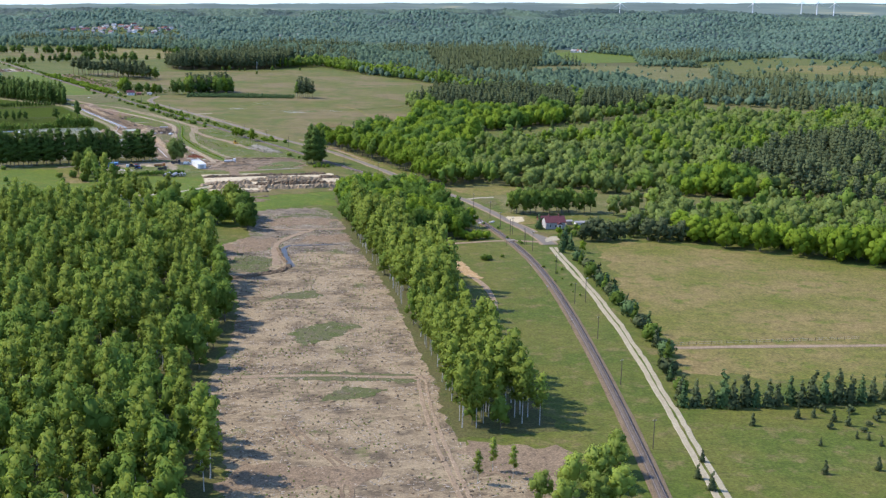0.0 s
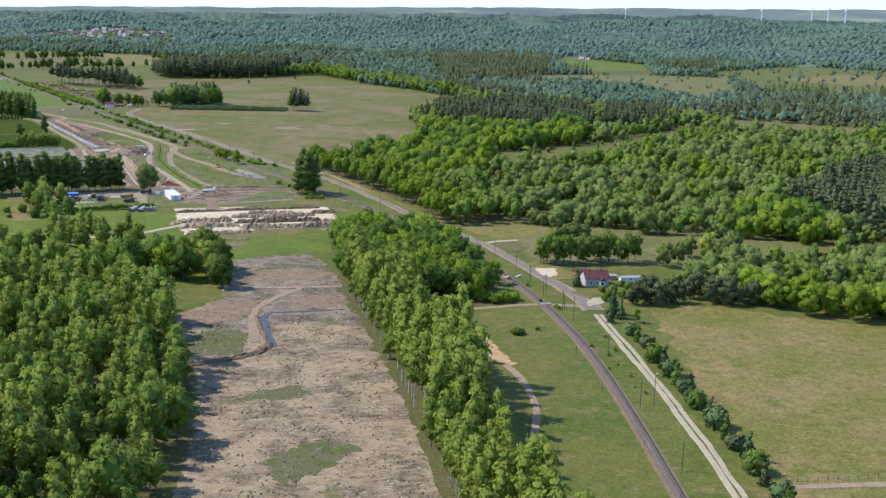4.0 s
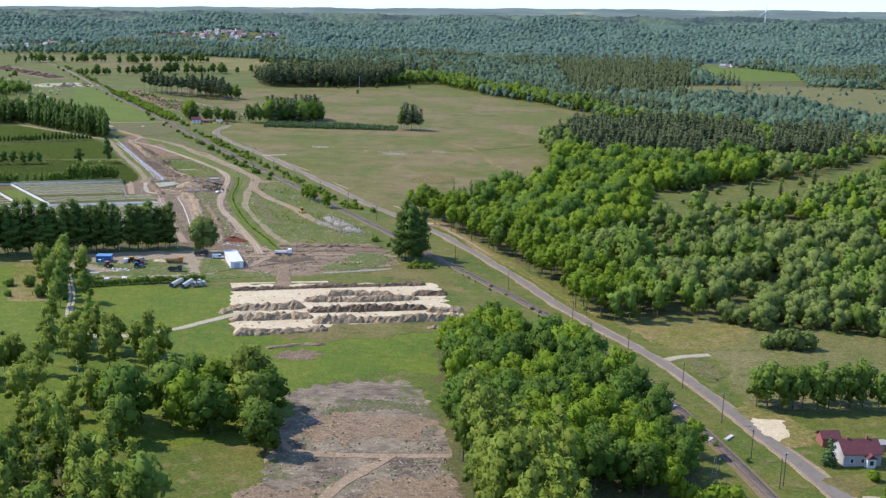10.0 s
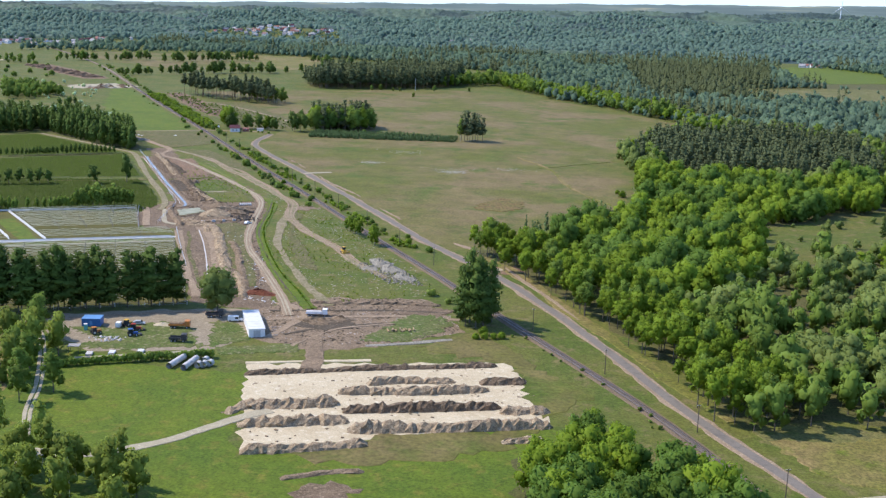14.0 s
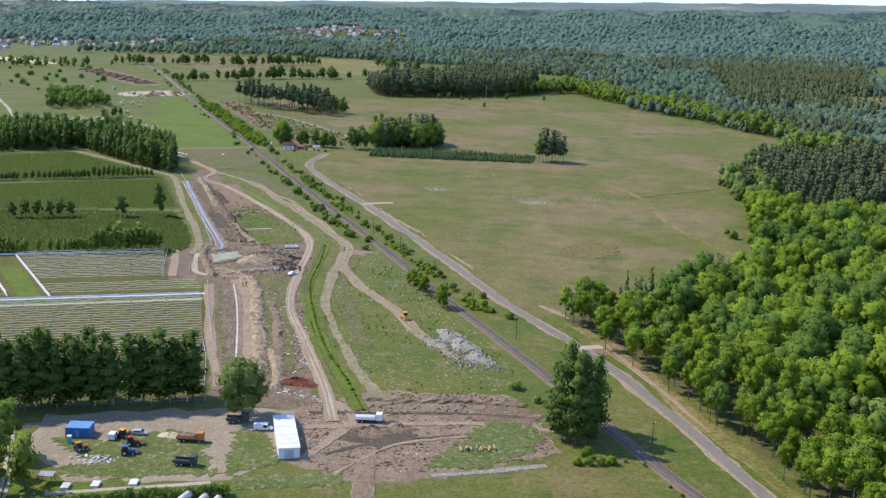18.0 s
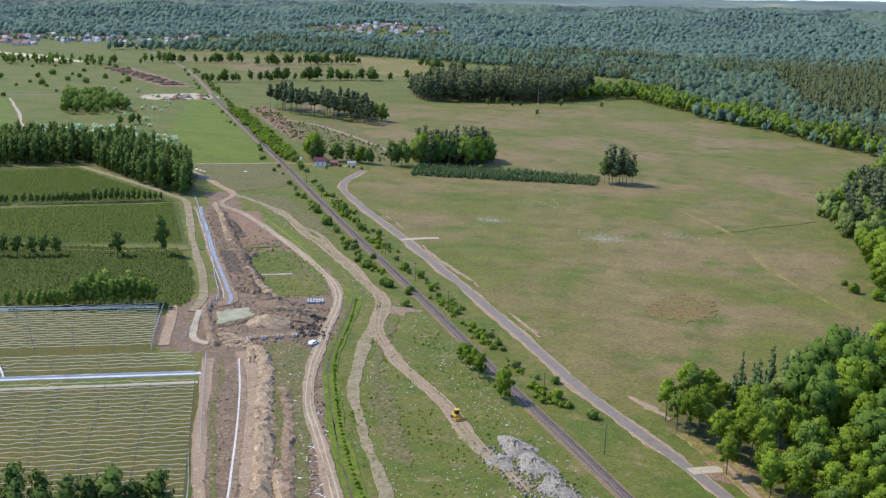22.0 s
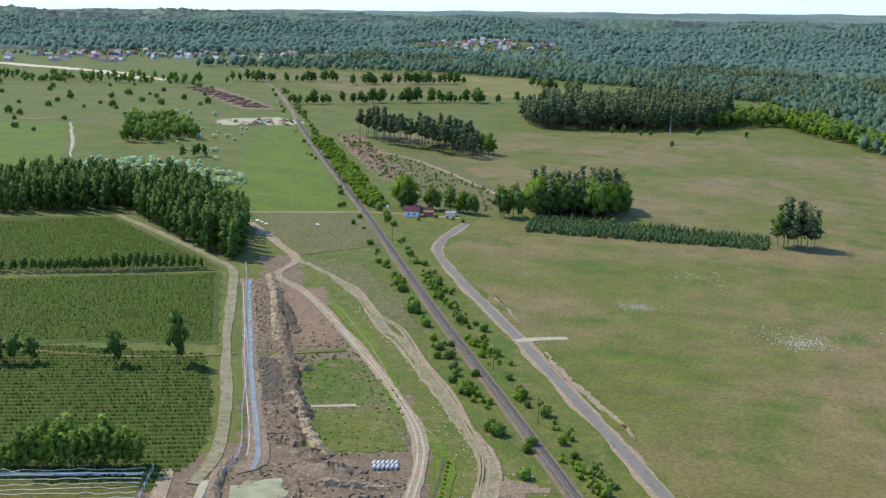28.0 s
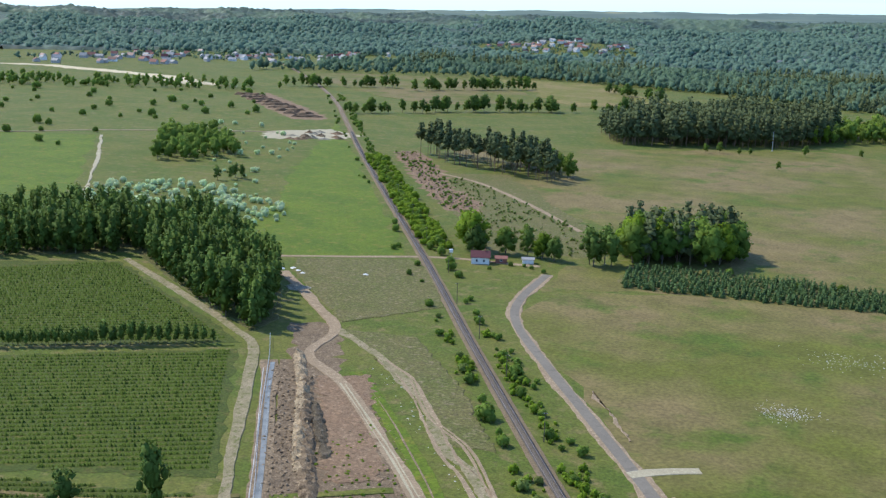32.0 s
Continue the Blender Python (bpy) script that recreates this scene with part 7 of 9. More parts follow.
# tracks and torn patches in the churned earth
for pts, w, mt in (([(-176, 786), (-160, 792), (-140, 800), (-118, 806), (-100, 806)], 2.6, TRACK), ([(-163, 766), (-160, 780), (-158, 795), (-163, 806), (-172, 812)], 3.2, TRACK),
                   ([(-172, 800), (-150, 806), (-126, 812), (-106, 814)], 1.6, PEAT), ([(-158, 772), (-148, 782), (-132, 792), (-110, 798)], 1.2, PEAT), ([(-152, 760), (-146, 774), (-138, 786), (-120, 797)], 1.4, TRACK)):
    strip("churned_track", pts, w, 0.13, mt, "churned vehicle track across bare earth", "path", 0.5, step=1.5)
area("torn_earth", [(-160, 784), (-146, 780), (-136, 788), (-142, 800), (-156, 800)], 0.12, PEAT, "dark torn topsoil", 0.8, 1.0)
area("torn_earth", [(-126, 808), (-108, 806), (-104, 818), (-122, 822)], 0.12, SPOIL, "brown torn soil", 0.8, 1.0)
q = spots([(-176, 803), (-160, 822), (-119, 832), (-100, 806), (-98, 789), (-120, 772), (-150, 760), (-166, 768)], 1.7, R)
n = np.array([noise.noise((x / 7, y / 5, 1.7)) for x, y in q])
litter("earth_clods", q[n > 0.02], ((0.3, 1.3), (0.2, 0.7), (0.08, 0.3)), PEAT, "dark clods on churned earth", 51)
litter("pale_clods", q[n < -0.18], ((0.3, 1.2), (0.15, 0.5), (0.06, 0.2)), BRASH, "pale roots and stones on churned earth", 52)

# ---- the cut for the new line ----
strip("excavated_bed", [(-199, 812), (-207, 830), (-222, 862), (-238, 898), (-250, 925), (-258, 938)], 17, 0.1, SPOIL, "wide excavated bed of bare soil", "ground", 0.8)
for pts, w in (([(-206, 812), (-213, 826), (-229, 858), (-244, 892), (-259, 926)], 3.6), ([(-196, 818), (-203, 832), (-216, 862), (-229, 892), (-240, 918), (-252, 936)], 4.0)):
    strip("bed_track", pts, w, 0.14, TRACK, "worn wheel track in the bed", "path", 0.4)
strip("grass_ridge", [(-210, 828), (-219, 846), (-236, 882), (-254, 926)], 1.6, 0.14, SCRUB, "weedy strip between tracks", "grass", 0.5)
strip("trench", [(-201, 815), (-206, 828), (-213, 846), (-233, 895), (-249, 929)], 2.2, 0.16, MUD, "dark narrow trench", "trench", 0.3)
strip("pipe_channel", [(-202, 816), (-207, 828), (-214, 846), (-234, 895), (-249.5, 929)], 0.45, 0.19, STONEM, "pale pipe laid in a trench", "pipe", 0.05)
ridge_heap("spoil_ridge", [(-196, 822), (-204, 842), (-212, 862), (-221, 883), (-230, 905), (-236, 920), (-248, 940), (-262, 944)], 6.0, 1.5, BANK, "long crumbling ridge of pale tan spoil", seed=61, rough=0.6, step=1.2)
ridge_heap("spoil_ridge", [(-190, 824), (-198, 845), (-207, 867), (-216, 890), (-226, 910)], 4.5, 0.9, MUD, "low dark ridge of spoil", seed=62, rough=0.7, step=1.2)
ridge_heap("trench_bank", [(-262, 938), (-270, 950), (-279, 966), (-286, 980), (-289, 992)], 4.0, 1.2, MUD, "dark bank beside the channel", seed=63, rough=0.5)
strip("channel_floor", [(-266, 940), (-274, 945), (-284, 968), (-287, 976)], 2.4, 0.14, GRAVEL, "pale graded strip", "path", 0.3)
# concrete channel with water
strip("channel_cut", [(-284, 984), (-281, 991), (-290, 1007), (-321, 1059), (-339, 1091), (-361, 1129), (-376, 1155)], 5.2, 0.2, MUD, "dark sides of the new channel", "channel", 0.4)
strip("channel_water", [(-280, 986), (-282, 993), (-290, 1007), (-321, 1059), (-339, 1091), (-361, 1129), (-374, 1153)], 1.5, 0.3, WATER, "pale still water in the new channel", "water", 0.05)
for off in (-1.35, 1.35):
    pts = [(-284 + off, 993), (-291 + off, 1007), (-322 + off, 1059), (-340 + off, 1091), (-362 + off, 1129), (-374 + off, 1150)]
    ridge_heap("channel_edge", pts, 0.45, 0.45, STONEM, "pale concrete edge of the channel", "kerb", "channel edges", seed=66, rough=0.05, step=4)
strip("bare_bank", [(-286, 1010), (-312, 1056), (-332, 1092), (-352, 1130), (-368, 1160)], 11, 0.11, SPOIL, "bare soil beside the channel", "ground", 1)
ridge_heap("spoil_ridge", [(-276, 1004), (-289, 1026), (-304, 1054), (-330, 1097), (-358, 1146)], 5.5, 1.5, SPOIL, "long lumpy ridge of pale spoil", seed=64, rough=0.7, step=1.2)
ridge_heap("dark_ridge", [(-300, 1060), (-312, 1066), (-318, 1070)], 6, 1.5, MUD, "dark peaty spoil beside the channel", seed=65, rough=0.6)
area("regrown_plot", [(-276, 1004), (-290, 1026), (-306, 1062), (-290, 1078), (-266, 1046), (-250, 1018)], 0.1, SCRUB, "weedy brown plot inside the works", 0.5, 1.2)
area("regrown_plot", [(-250, 945), (-238, 952), (-228, 944), (-207, 884), (-188, 832), (-196, 834), (-216, 880), (-238, 925)], 0.1, SCRUB, "weedy strip beside the haul road", 0.5, 2)
area("brown_plot", [(-355, 1149), (-341, 1157), (-304, 1088), (-316, 1082)], 0.125, REDSOIL, "brown torn soil with roots beside the haul road", 1.0, 1.5)
area("peat_plot", [(-321, 1066), (-309, 1071), (-291, 1037), (-303, 1031)], 0.125, PEAT, "dark peaty soil beside the channel", 1.2, 1.5)
area("green_plot", [(-308, 1068), (-294, 1077), (-271, 1043), (-291, 1034)], 0.125, MEADOW, "green weedy plot in old planting rows", 0.8, 1.5)
area("green_plot", [(-285, 1027), (-266, 1037), (-249, 1013), (-271, 1003)], 0.125, MEADOW, "green weedy plot in old planting rows", 0.8, 1.5)
area("red_plot", [(-312, 1088), (-330, 1112), (-345, 1138), (-334, 1140), (-318, 1116), (-304, 1098)], 0.12, SPOIL, "brown heaps and litter", 0.6, 2)
strip("cross_bank", [(-323, 1068), (-312, 1076), (-299, 1085)], 3.0, 0.15, MEADOW, "grassy cross bank", "grass", 0.4)
strip("pale_cross_strip", [(-287, 1032), (-274, 1039)], 1.4, 0.15, GRAVEL, "pale strip of stone", "path", 0.4)
mound("gravel_mound", -256, 970, 9, 7.5, 3.8, BANK, "tall pale heap of gravel", seed=71, rough=0.15)
mound("dark_soil_mound", -247, 978, 6, 5, 2.6, MUD, "dark heap of soil beside the gravel", seed=72, rough=0.4)
mound("spoil_heap", -262, 993, 8, 6, 2.6, MUD, "dark spoil heap beside the pond", seed=73, rough=0.5)
mound("spoil_heap", -270, 1001, 6, 5, 1.8, SPOIL, "pale spoil heap beside the channel", seed=74, rough=0.5)
area("pond", [(-280, 976), (-271, 985), (-265, 976), (-272, 962)], 0.16, POND, "small silty yellow-green pond", 0.5, 2)
ridge_heap("pond_bank", [(-283, 974), (-273, 959), (-263, 974), (-268, 986)], 3, 0.8, SPOIL, "low bank round the pond", seed=75, rough=0.5)
for k, (x, y) in enumerate(((-255, 949), (-250.5, 952), (-246, 955), (-241.5, 958))):
    ob = thing("concrete_tub", x, y, 0.1, 25, "square pale concrete shaft section", "concrete block", "shaft sections")
    part("ring", boxes((-0.8, -0.8, 0, 0.8, -0.6, 0.9), (-0.8, 0.6, 0, 0.8, 0.8, 0.9), (-0.8, -0.6, 0, -0.6, 0.6, 0.9), (0.6, -0.6, 0, 0.8, 0.6, 0.9)), CONCRETE, ob)
strip("track_bed", [(-266, 944), (-250, 956), (-236, 966)], 4.0, 0.13, MUD, "dark crossing track", "path", 0.4)
pal = thing("pipe_stack", -250, 1001, 0.1, 25, "stack of white concrete pipes beside the haul road", "pipes")
for k in range(12):
    bm = bmesh.new()
    tube(bm, (-3.2 + (k % 6) * 1.15, -1.4 + 2.4 * (k // 6), 0.45), (-3.2 + (k % 6) * 1.15 + 0.7, 0.7 + 2.4 * (k // 6), 0.45), 0.42, sides=10)
    part("pipe_piece", bm, STONEM, pal)
q = np.array([(-212, 891), (-202, 869), (-198, 861), (-194, 850), (-195, 837), (-224, 915), (-203, 873), (-206, 880), (-190, 842), (-232, 930), (-228, 922), (-236, 940), (-217, 900), (-186, 815), (-176, 812), (-205, 862)])
q = np.repeat(q, 11, 0) + R.normal(0, 1, (176, 2)) * (3.0, 1.6)
litter("white_scraps", q, ((0.4, 2.6), (0.12, 0.45), (0.06, 0.25)), FOAM, "white plastic and stone scraps", 21)
q = np.concatenate([spots([(-236, 940), (-216, 900), (-196, 850), (-184, 822), (-192, 822), (-222, 890), (-244, 940)], 2.2, R), spots([(-345, 1140), (-310, 1090), (-300, 1098), (-330, 1142)], 2.2, R)])
litter("soil_scraps", q, ((0.3, 1.0), (0.2, 0.6), (0.1, 0.35)), MUD, "dark clods and roots", 22)
q = spots([(-365, 1150), (-330, 1095), (-276, 1004), (-284, 1002), (-340, 1092), (-374, 1150)], 1.8, R)
litter("spoil_clods", q, ((0.3, 1.1), (0.3, 0.8), (0.2, 0.6)), SPOIL, "clods of pale spoil", 23)
ridge_heap("peat_ridge", [(-312, 1072), (-302, 1052), (-292, 1036), (-282, 1022)], 5.0, 1.3, PEAT, "dark peaty spoil ridge", seed=67, rough=0.8, step=1.2)
ridge_heap("peat_ridge", [(-345, 1128), (-334, 1112), (-322, 1094)], 4.0, 1.0, PEAT, "dark peaty spoil ridge", seed=68, rough=0.8, step=1.2)
ridge_heap("spoil_ridge", [(-372, 1166), (-352, 1134), (-338, 1108), (-324, 1084)], 4.5, 1.6, BANK, "pale tan spoil ridge beside the channel", seed=69, rough=0.7, step=1.2)
ridge_heap("spoil_ridge", [(-296, 1040), (-286, 1026), (-278, 1014), (-266, 1000)], 4.5, 1.6, BANK, "pale tan spoil ridge beside the pond", seed=70, rough=0.7, step=1.2)
ridge_heap("spoil_ridge", [(-188, 815), (-194, 832), (-204, 852)], 4.0, 1.0, BANK, "tan spoil ridge beside the excavated bed", seed=76, rough=0.7, step=1.2)
area("orange_spoil", [(-328, 1108), (-321, 1116), (-306, 1094), (-313, 1087)], 0.16, REDSOIL, "rusty patch of spoil", 0.8, 1.2)
q = spots([(-330, 1095), (-292, 1035), (-270, 1000), (-250, 1010), (-262, 1046), (-300, 1090), (-322, 1122)], 2.0, R)
wood("works_weeds", TUFTS, q[R.random(len(q)) < 0.5], [MAPLE_LEAF, BARK], "weeds on bare works soil", "weeds", scale=(0.5, 1.1))
q = spots([(-208, 890), (-172, 845), (-150, 818), (-112, 840), (-140, 900), (-190, 975), (-222, 1010), (-214, 950)], 2.6, R)
n = np.array([noise.noise((x / 8, y / 8, 2.5)) for x, y in q])
wood("field_weeds", TUFTS, q[n > 0.1], [MAPLE_LEAF, BARK], "weed tufts on the rough plot", "weeds", scale=(0.4, 0.9))
litter("dry_stalks", q[n < -0.12], ((0.4, 1.4), (0.1, 0.35), (0.05, 0.15)), BRASH, "pale dead stalks and stones on the rough plot", 26)
q = spots([(-204, 806), (-224, 850), (-250, 905), (-262, 930), (-290, 985), (-262, 1000), (-240, 1000), (-228, 967), (-208, 898), (-180, 830)], 2.0, R)
n = np.array([noise.noise((x / 9, y / 9, 3.9)) for x, y in q])
litter("tan_clods", q[n > 0.12], ((0.3, 1.4), (0.2, 0.8), (0.1, 0.4)), BANK, "tan clods over the works ground", 62)
litter("peat_clods", q[n < -0.12], ((0.3, 1.3), (0.2, 0.7), (0.08, 0.35)), PEAT, "dark clods over the works ground", 63)
for pts, w in (([(-268, 952), (-258, 948), (-250, 940), (-244, 926)], 4.0), ([(-262, 986), (-252, 988), (-244, 990)], 3.0)):
    ridge_heap("tan_spoil_bank", pts, w, 1.2, BANK, "low tan bank of fresh spoil", seed=310 + int(w * 10), rough=0.8, step=1.2)
# green ditch beside the haul road
strip("grass_ditch", [(-158, 806), (-170, 828), (-188, 860), (-208, 905), (-221, 941), (-229, 978), (-238, 1012), (-262, 1042), (-289, 1086), (-320, 1127), (-346, 1158)], 5.0, 0.1, LUSH, "lush green ditch bank", "ditch", 0.5)
strip("ditch_bottom", [(-164, 812), (-188, 858), (-209, 905), (-222, 941), (-230, 978), (-238, 1012)], 0.6, 0.13, PEAT, "dark ditch bottom", "ditch", 0.3)
strip("ditch_water", [(-244, 1024), (-262, 1044), (-289, 1086), (-320, 1127), (-340, 1151)], 0.4, 0.14, MUD, "thin line of dark water in the ditch", "water", 0.15)
q = spots([(-224, 985), (-212, 945), (-200, 905), (-166, 838), (-150, 820), (-190, 905), (-214, 985), (-250, 1050), (-330, 1160), (-345, 1165), (-262, 1062)], 2.2, R)
litter("pale_stones", q[R.random(len(q)) < 0.45], ((0.2, 0.7), (0.1, 0.35), (0.05, 0.15)), STONEM, "pale stones and dead stalks on rough grass", 24)
q = spots([(-150, 905), (-185, 965), (-215, 1020), (-222, 1010), (-192, 955), (-158, 895)], 1.8, R)
litter("pale_stones", q[R.random(len(q)) < 0.4], ((0.2, 0.7), (0.1, 0.35), (0.05, 0.15)), STONEM, "pale stones along the track", 25)
area("dry_scrub", [(-218, 990), (-212, 960), (-196, 905), (-180, 872), (-172, 865), (-186, 900), (-204, 940), (-212, 985)], 0.1, SCRUB, "weedy scrub between tracks", 0.5, 2)
area("dry_scrub", [(-300, 1118), (-330, 1160), (-372, 1196), (-345, 1200), (-312, 1160), (-285, 1118)], 0.1, SCRUB, "stony scrub beside the track", 0.5, 2)
area("dry_scrub", [(-376, 1204), (-430, 1262), (-440, 1282), (-396, 1304), (-378, 1290), (-352, 1240)], 0.08, SCRUB, "thin rough grass", 0.5, 3)
area("dark_mud_patch", [(-220, 996), (-212, 996), (-208, 1006), (-220, 1008)], 0.13, MUD, "dark mud beside the track", 1, 2)
q = smooth_line([(-159, 806), (-171, 829), (-189, 861), (-209, 906), (-222, 942), (-230, 979), (-238, 1010)], 2.5) + (1.8, 0)
wood("ditch_weeds", SMALL, q, [MAPLE_LEAF, BARK], "tall weeds along the ditch", "weeds", "stuff", (0.35, 0.7))
for k, (x, y) in enumerate(((-436, 1262), (-432, 1265), (-428, 1262), (-424, 1259), (-400, 1270))):
    mound("stone_heap", x, y, 1.6, 1.2, 0.7, FOAM, "small heap of white stone", seed=80 + k)
mound("grey_heap", -414, 1238, 6, 4, 1.3, RUBBLE, "grey heap of crushed stone", seed=88)

# ---- netted orchards ----
def net_row(x0, y0, x1, y1, seed):
    """A white rolled net that sags between posts."""
    rng = np.random.default_rng(seed)
    ob = thing("net_row", x0, y0, 0, 0, "rolled white net on posts over orchard rows", "orchard net", "orchard net rows")
    l = math.hypot(x1 - x0, y1 - y0)
    dx, dy = (x1 - x0) / l, (y1 - y0) / l
    n = max(3, int(l / 2.2))
    pts = []
    for k in range(n + 1):
        s = l * k / n
        w = 0.28 * math.sin(k * 2.1 + seed) + rng.normal(0, 0.12)
        pts.append((dx * s - dy * w, dy * s + dx * w, 2.1 + rng.normal(0, 0.12)))
    P = np.array(pts)
    ring = [(0.0, 0.1), (0.13, 0.0), (0.0, -0.08), (-0.13, 0.0)]
    V = np.concatenate([P + np.array((-dy * a, dx * a, b)) for a, b in ring])
    m = n + 1
    F = [(c * m + k, c * m + k + 1, ((c + 1) % 4) * m + k + 1, ((c + 1) % 4) * m + k) for c in range(4) for k in range(n)]
    shared("net", mesh_from("net", V, F, [NETM]), ob)
    for k in range(max(2, int(l / 12)) + 1):
        s = l * k / max(2, int(l / 12))
        shared("post", NETPOST, ob, pose(dx * s, dy * s, 0))
    return ob


bm = boxes((-0.05, -0.05, -0.1, 0.05, 0.05, 2.2))
NETPOST = bpy.data.meshes.new("net_post")
bm.to_mesh(NETPOST)
bm.free()
NETPOST.materials.append(WOODM)
D = np.array((47.0, 23.0)) / math.hypot(47, 23)


def edge_x(y, pts):
    return np.interp(y, [b for a, b in pts], [a for a, b in pts])


for k in range(24):
    a = np.array((-257.0 - k * 1.96, 914.0 + k * 2.7)) if k < 5 else np.array((-281.0 - (k - 5) * 1.16, 928.5 + (k - 5) * 2.45))
    n = np.array((60.0, 54.0))
    b = a - D * ((a - (-308, 886)) @ n) / (D @ n)
    net_row(b[0], b[1], a[0], a[1], k)
    w = b - D * 17
    if k % 2 == 0:
        net_row(w[0] - D[0] * 48, w[1] - D[1] * 48, w[0], w[1], 90 + k)
for k in range(36):
    f = k / 35
    a = np.array((-252.0 + 44 * f, 902.0 - 96 * f))
    b = a - D * 80
    net_row(b[0], b[1], a[0], a[1], 40 + k)
ridge_heap("net_roll", [(-308, 886), (-326, 906), (-344, 926), (-362, 946)], 0.6, 1.4, WHITEM, "white rolled netting along the orchard side", "netting", seed=93, rough=0.05, step=3)
ridge_heap("net_roll", [(-326, 884), (-342, 902), (-358, 920)], 0.6, 1.4, WHITEM, "white rolled netting of the next orchard", "netting", seed=94, rough=0.05, step=3)
strip("grass_gap", [(-316, 885), (-334, 905), (-352, 926)], 9.0, 0.08, LUSH, "green strip between the orchards", "grass", 0.6)
strip("net_walk", [(-255, 912), (-309, 886), (-350, 866)], 2.2, 0.12, CONCRETE, "pale path between the netted orchards", "path", 0.1)
ridge_heap("net_roll", [(-255, 912.8), (-309, 886.8), (-350, 867)], 0.6, 0.9, WHITEM, "long white roll of netting along the orchard end", "netting", seed=91, rough=0.05, step=3)
strip("net_walk", [(-252, 904), (-307, 877), (-350, 857)], 2.0, 0.12, GRAVEL, "pale gravel path between the orchards", "path", 0.2)
ridge_heap("net_roll", [(-301, 973.5), (-340, 956), (-380, 938)], 0.6, 0.9, WHITEM, "white roll of netting at the far orchard end", "netting", seed=92, rough=0.05, step=3)


def wire_fence(pts, label, h=1.7, gap=5.0, mat=None):
    line = smooth_line(pts, gap)
    ob = thing("wire_fence", line[0][0], line[0][1], 0, 0, label, "fence", "orchard fences")
    o = line[0]
    for x, y in line:
        shared("post", FPOST, ob, pose(x - o[0], y - o[1], 0))
    for z in (0.5, 1.1, h - 0.05):
        bm = bmesh.new()
        for a, b in zip(line[:-1], line[1:]):
            tube(bm, (a[0] - o[0], a[1] - o[1], z), (b[0] - o[0], b[1] - o[1], z), 0.035, sides=4, caps=False)
        part("wire", bm, WIRE, ob)
    return ob


bm = boxes((-0.06, -0.06, -0.1, 0.06, 0.06, 1.75))
FPOST = bpy.data.meshes.new("fence_post")
bm.to_mesh(FPOST)
bm.free()
FPOST.materials.append(WHITEPAINT)
wire_fence([(-261, 928), (-245, 893), (-228, 857)], "pale wire fence along the orchard")
wire_fence([(-230, 854), (-219, 832), (-207, 803)], "pale wire fence along the orchard")
wire_fence([(-302, 976), (-292, 952), (-281, 928)], "pale wire fence at the orchard corner")
wire_fence([(-389, 1176), (-376, 1154), (-349, 1105), (-325, 1064), (-303, 1022), (-288, 994), (-283, 972), (-276, 940)], "pale wire fence beside the new channel")
wire_fence([(-205, 800), (-225, 791), (-255, 779)], "pale fence behind the poplars")
strip("fence_lane", [(-299, 978), (-290, 958), (-279, 933)], 3.5, 0.11, TRACK, "bare strip inside the fence", "path", 0.3)

# ---- nursery rows ----
def crop_rows(name, poly, gap, direction, label, seed, dens=0.62, scale=(0.5, 0.78)):
    """Low rows of young plants inside a field."""
    d = np.array(direction, float) / np.hypot(*direction)
    nrm = np.array((-d[1], d[0]))
    p = np.array(poly, float)
    c = p.mean(0)
    u, v = (p - c) @ d, (p - c) @ nrm
    rng = np.random.default_rng(seed)
    pts = []
    for s in np.arange(v.min(), v.max(), gap):
        t = np.arange(u.min(), u.max(), dens) + rng.uniform(0, dens)
        t = t + rng.normal(0, 0.25, len(t))
        row = c + t[:, None] * d + s * nrm
        pts.append(row[inside(row, poly)])
    pts = np.concatenate(pts)
    n = len(pts)
    a = rng.uniform(0, 2 * np.pi, n)
    s = rng.uniform(*scale, n)
    base = np.array([(-1, -0.6, 0), (1, -0.6, 0), (0, 1, 0), (0.1, 0, 1.25)], float)
    V = base[None] * s[:, None, None] * rng.uniform(0.7, 1.3, (n, 4, 1))
    x = V[:, :, 0] * np.cos(a)[:, None] - V[:, :, 1] * np.sin(a)[:, None] + pts[:, :1]
    y = V[:, :, 0] * np.sin(a)[:, None] + V[:, :, 1] * np.cos(a)[:, None] + pts[:, 1:]
    V = np.stack([x, y, V[:, :, 2] + 0.05], -1).reshape(-1, 3)
    T = (np.array([(0, 1, 3), (1, 2, 3), (2, 0, 3)])[None] + 4 * np.arange(n)[:, None, None]).reshape(-1, 3)
    me = fast_mesh(name, V, np.zeros((0, 4), int), T, [CROP_LEAF], np.zeros(0), np.zeros(len(T)))
    return tagged(new(name, me), label, "crop rows", kind="stuff")


CROP_LEAF = leaf_mat("nursery_leaves", (0.046, 0.074, 0.012), (0.066, 0.100, 0.016), (0.085, 0.115, 0.026), 0.35, 1.3)
crop_rows("nursery_rows", [(-502, 1236), (-400, 1166), (-462, 1128), (-545, 1090), (-600, 1150)], 3.0, (60, 38), "rows of young nursery plants", 1)
crop_rows("nursery_rows", [(-454, 1116), (-393, 1157), (-373, 1122), (-344, 1074), (-420, 1042), (-520, 1000), (-540, 1060)], 3.0, (60, 36), "rows of young nursery plants", 2)
crop_rows("nursery_rows", [(-340, 1062), (-318, 1030), (-304, 1006), (-296, 986), (-296, 968), (-296, 965), (-490, 915), (-505, 985), (-425, 1038)], 3.0, (60, 30), "rows of young nursery plants", 3)
YOUNGROW = [tall_tree(s, 7, 3.4, 110, 0.5, 0.35, 5, 0.08) for s in (101, 102)]
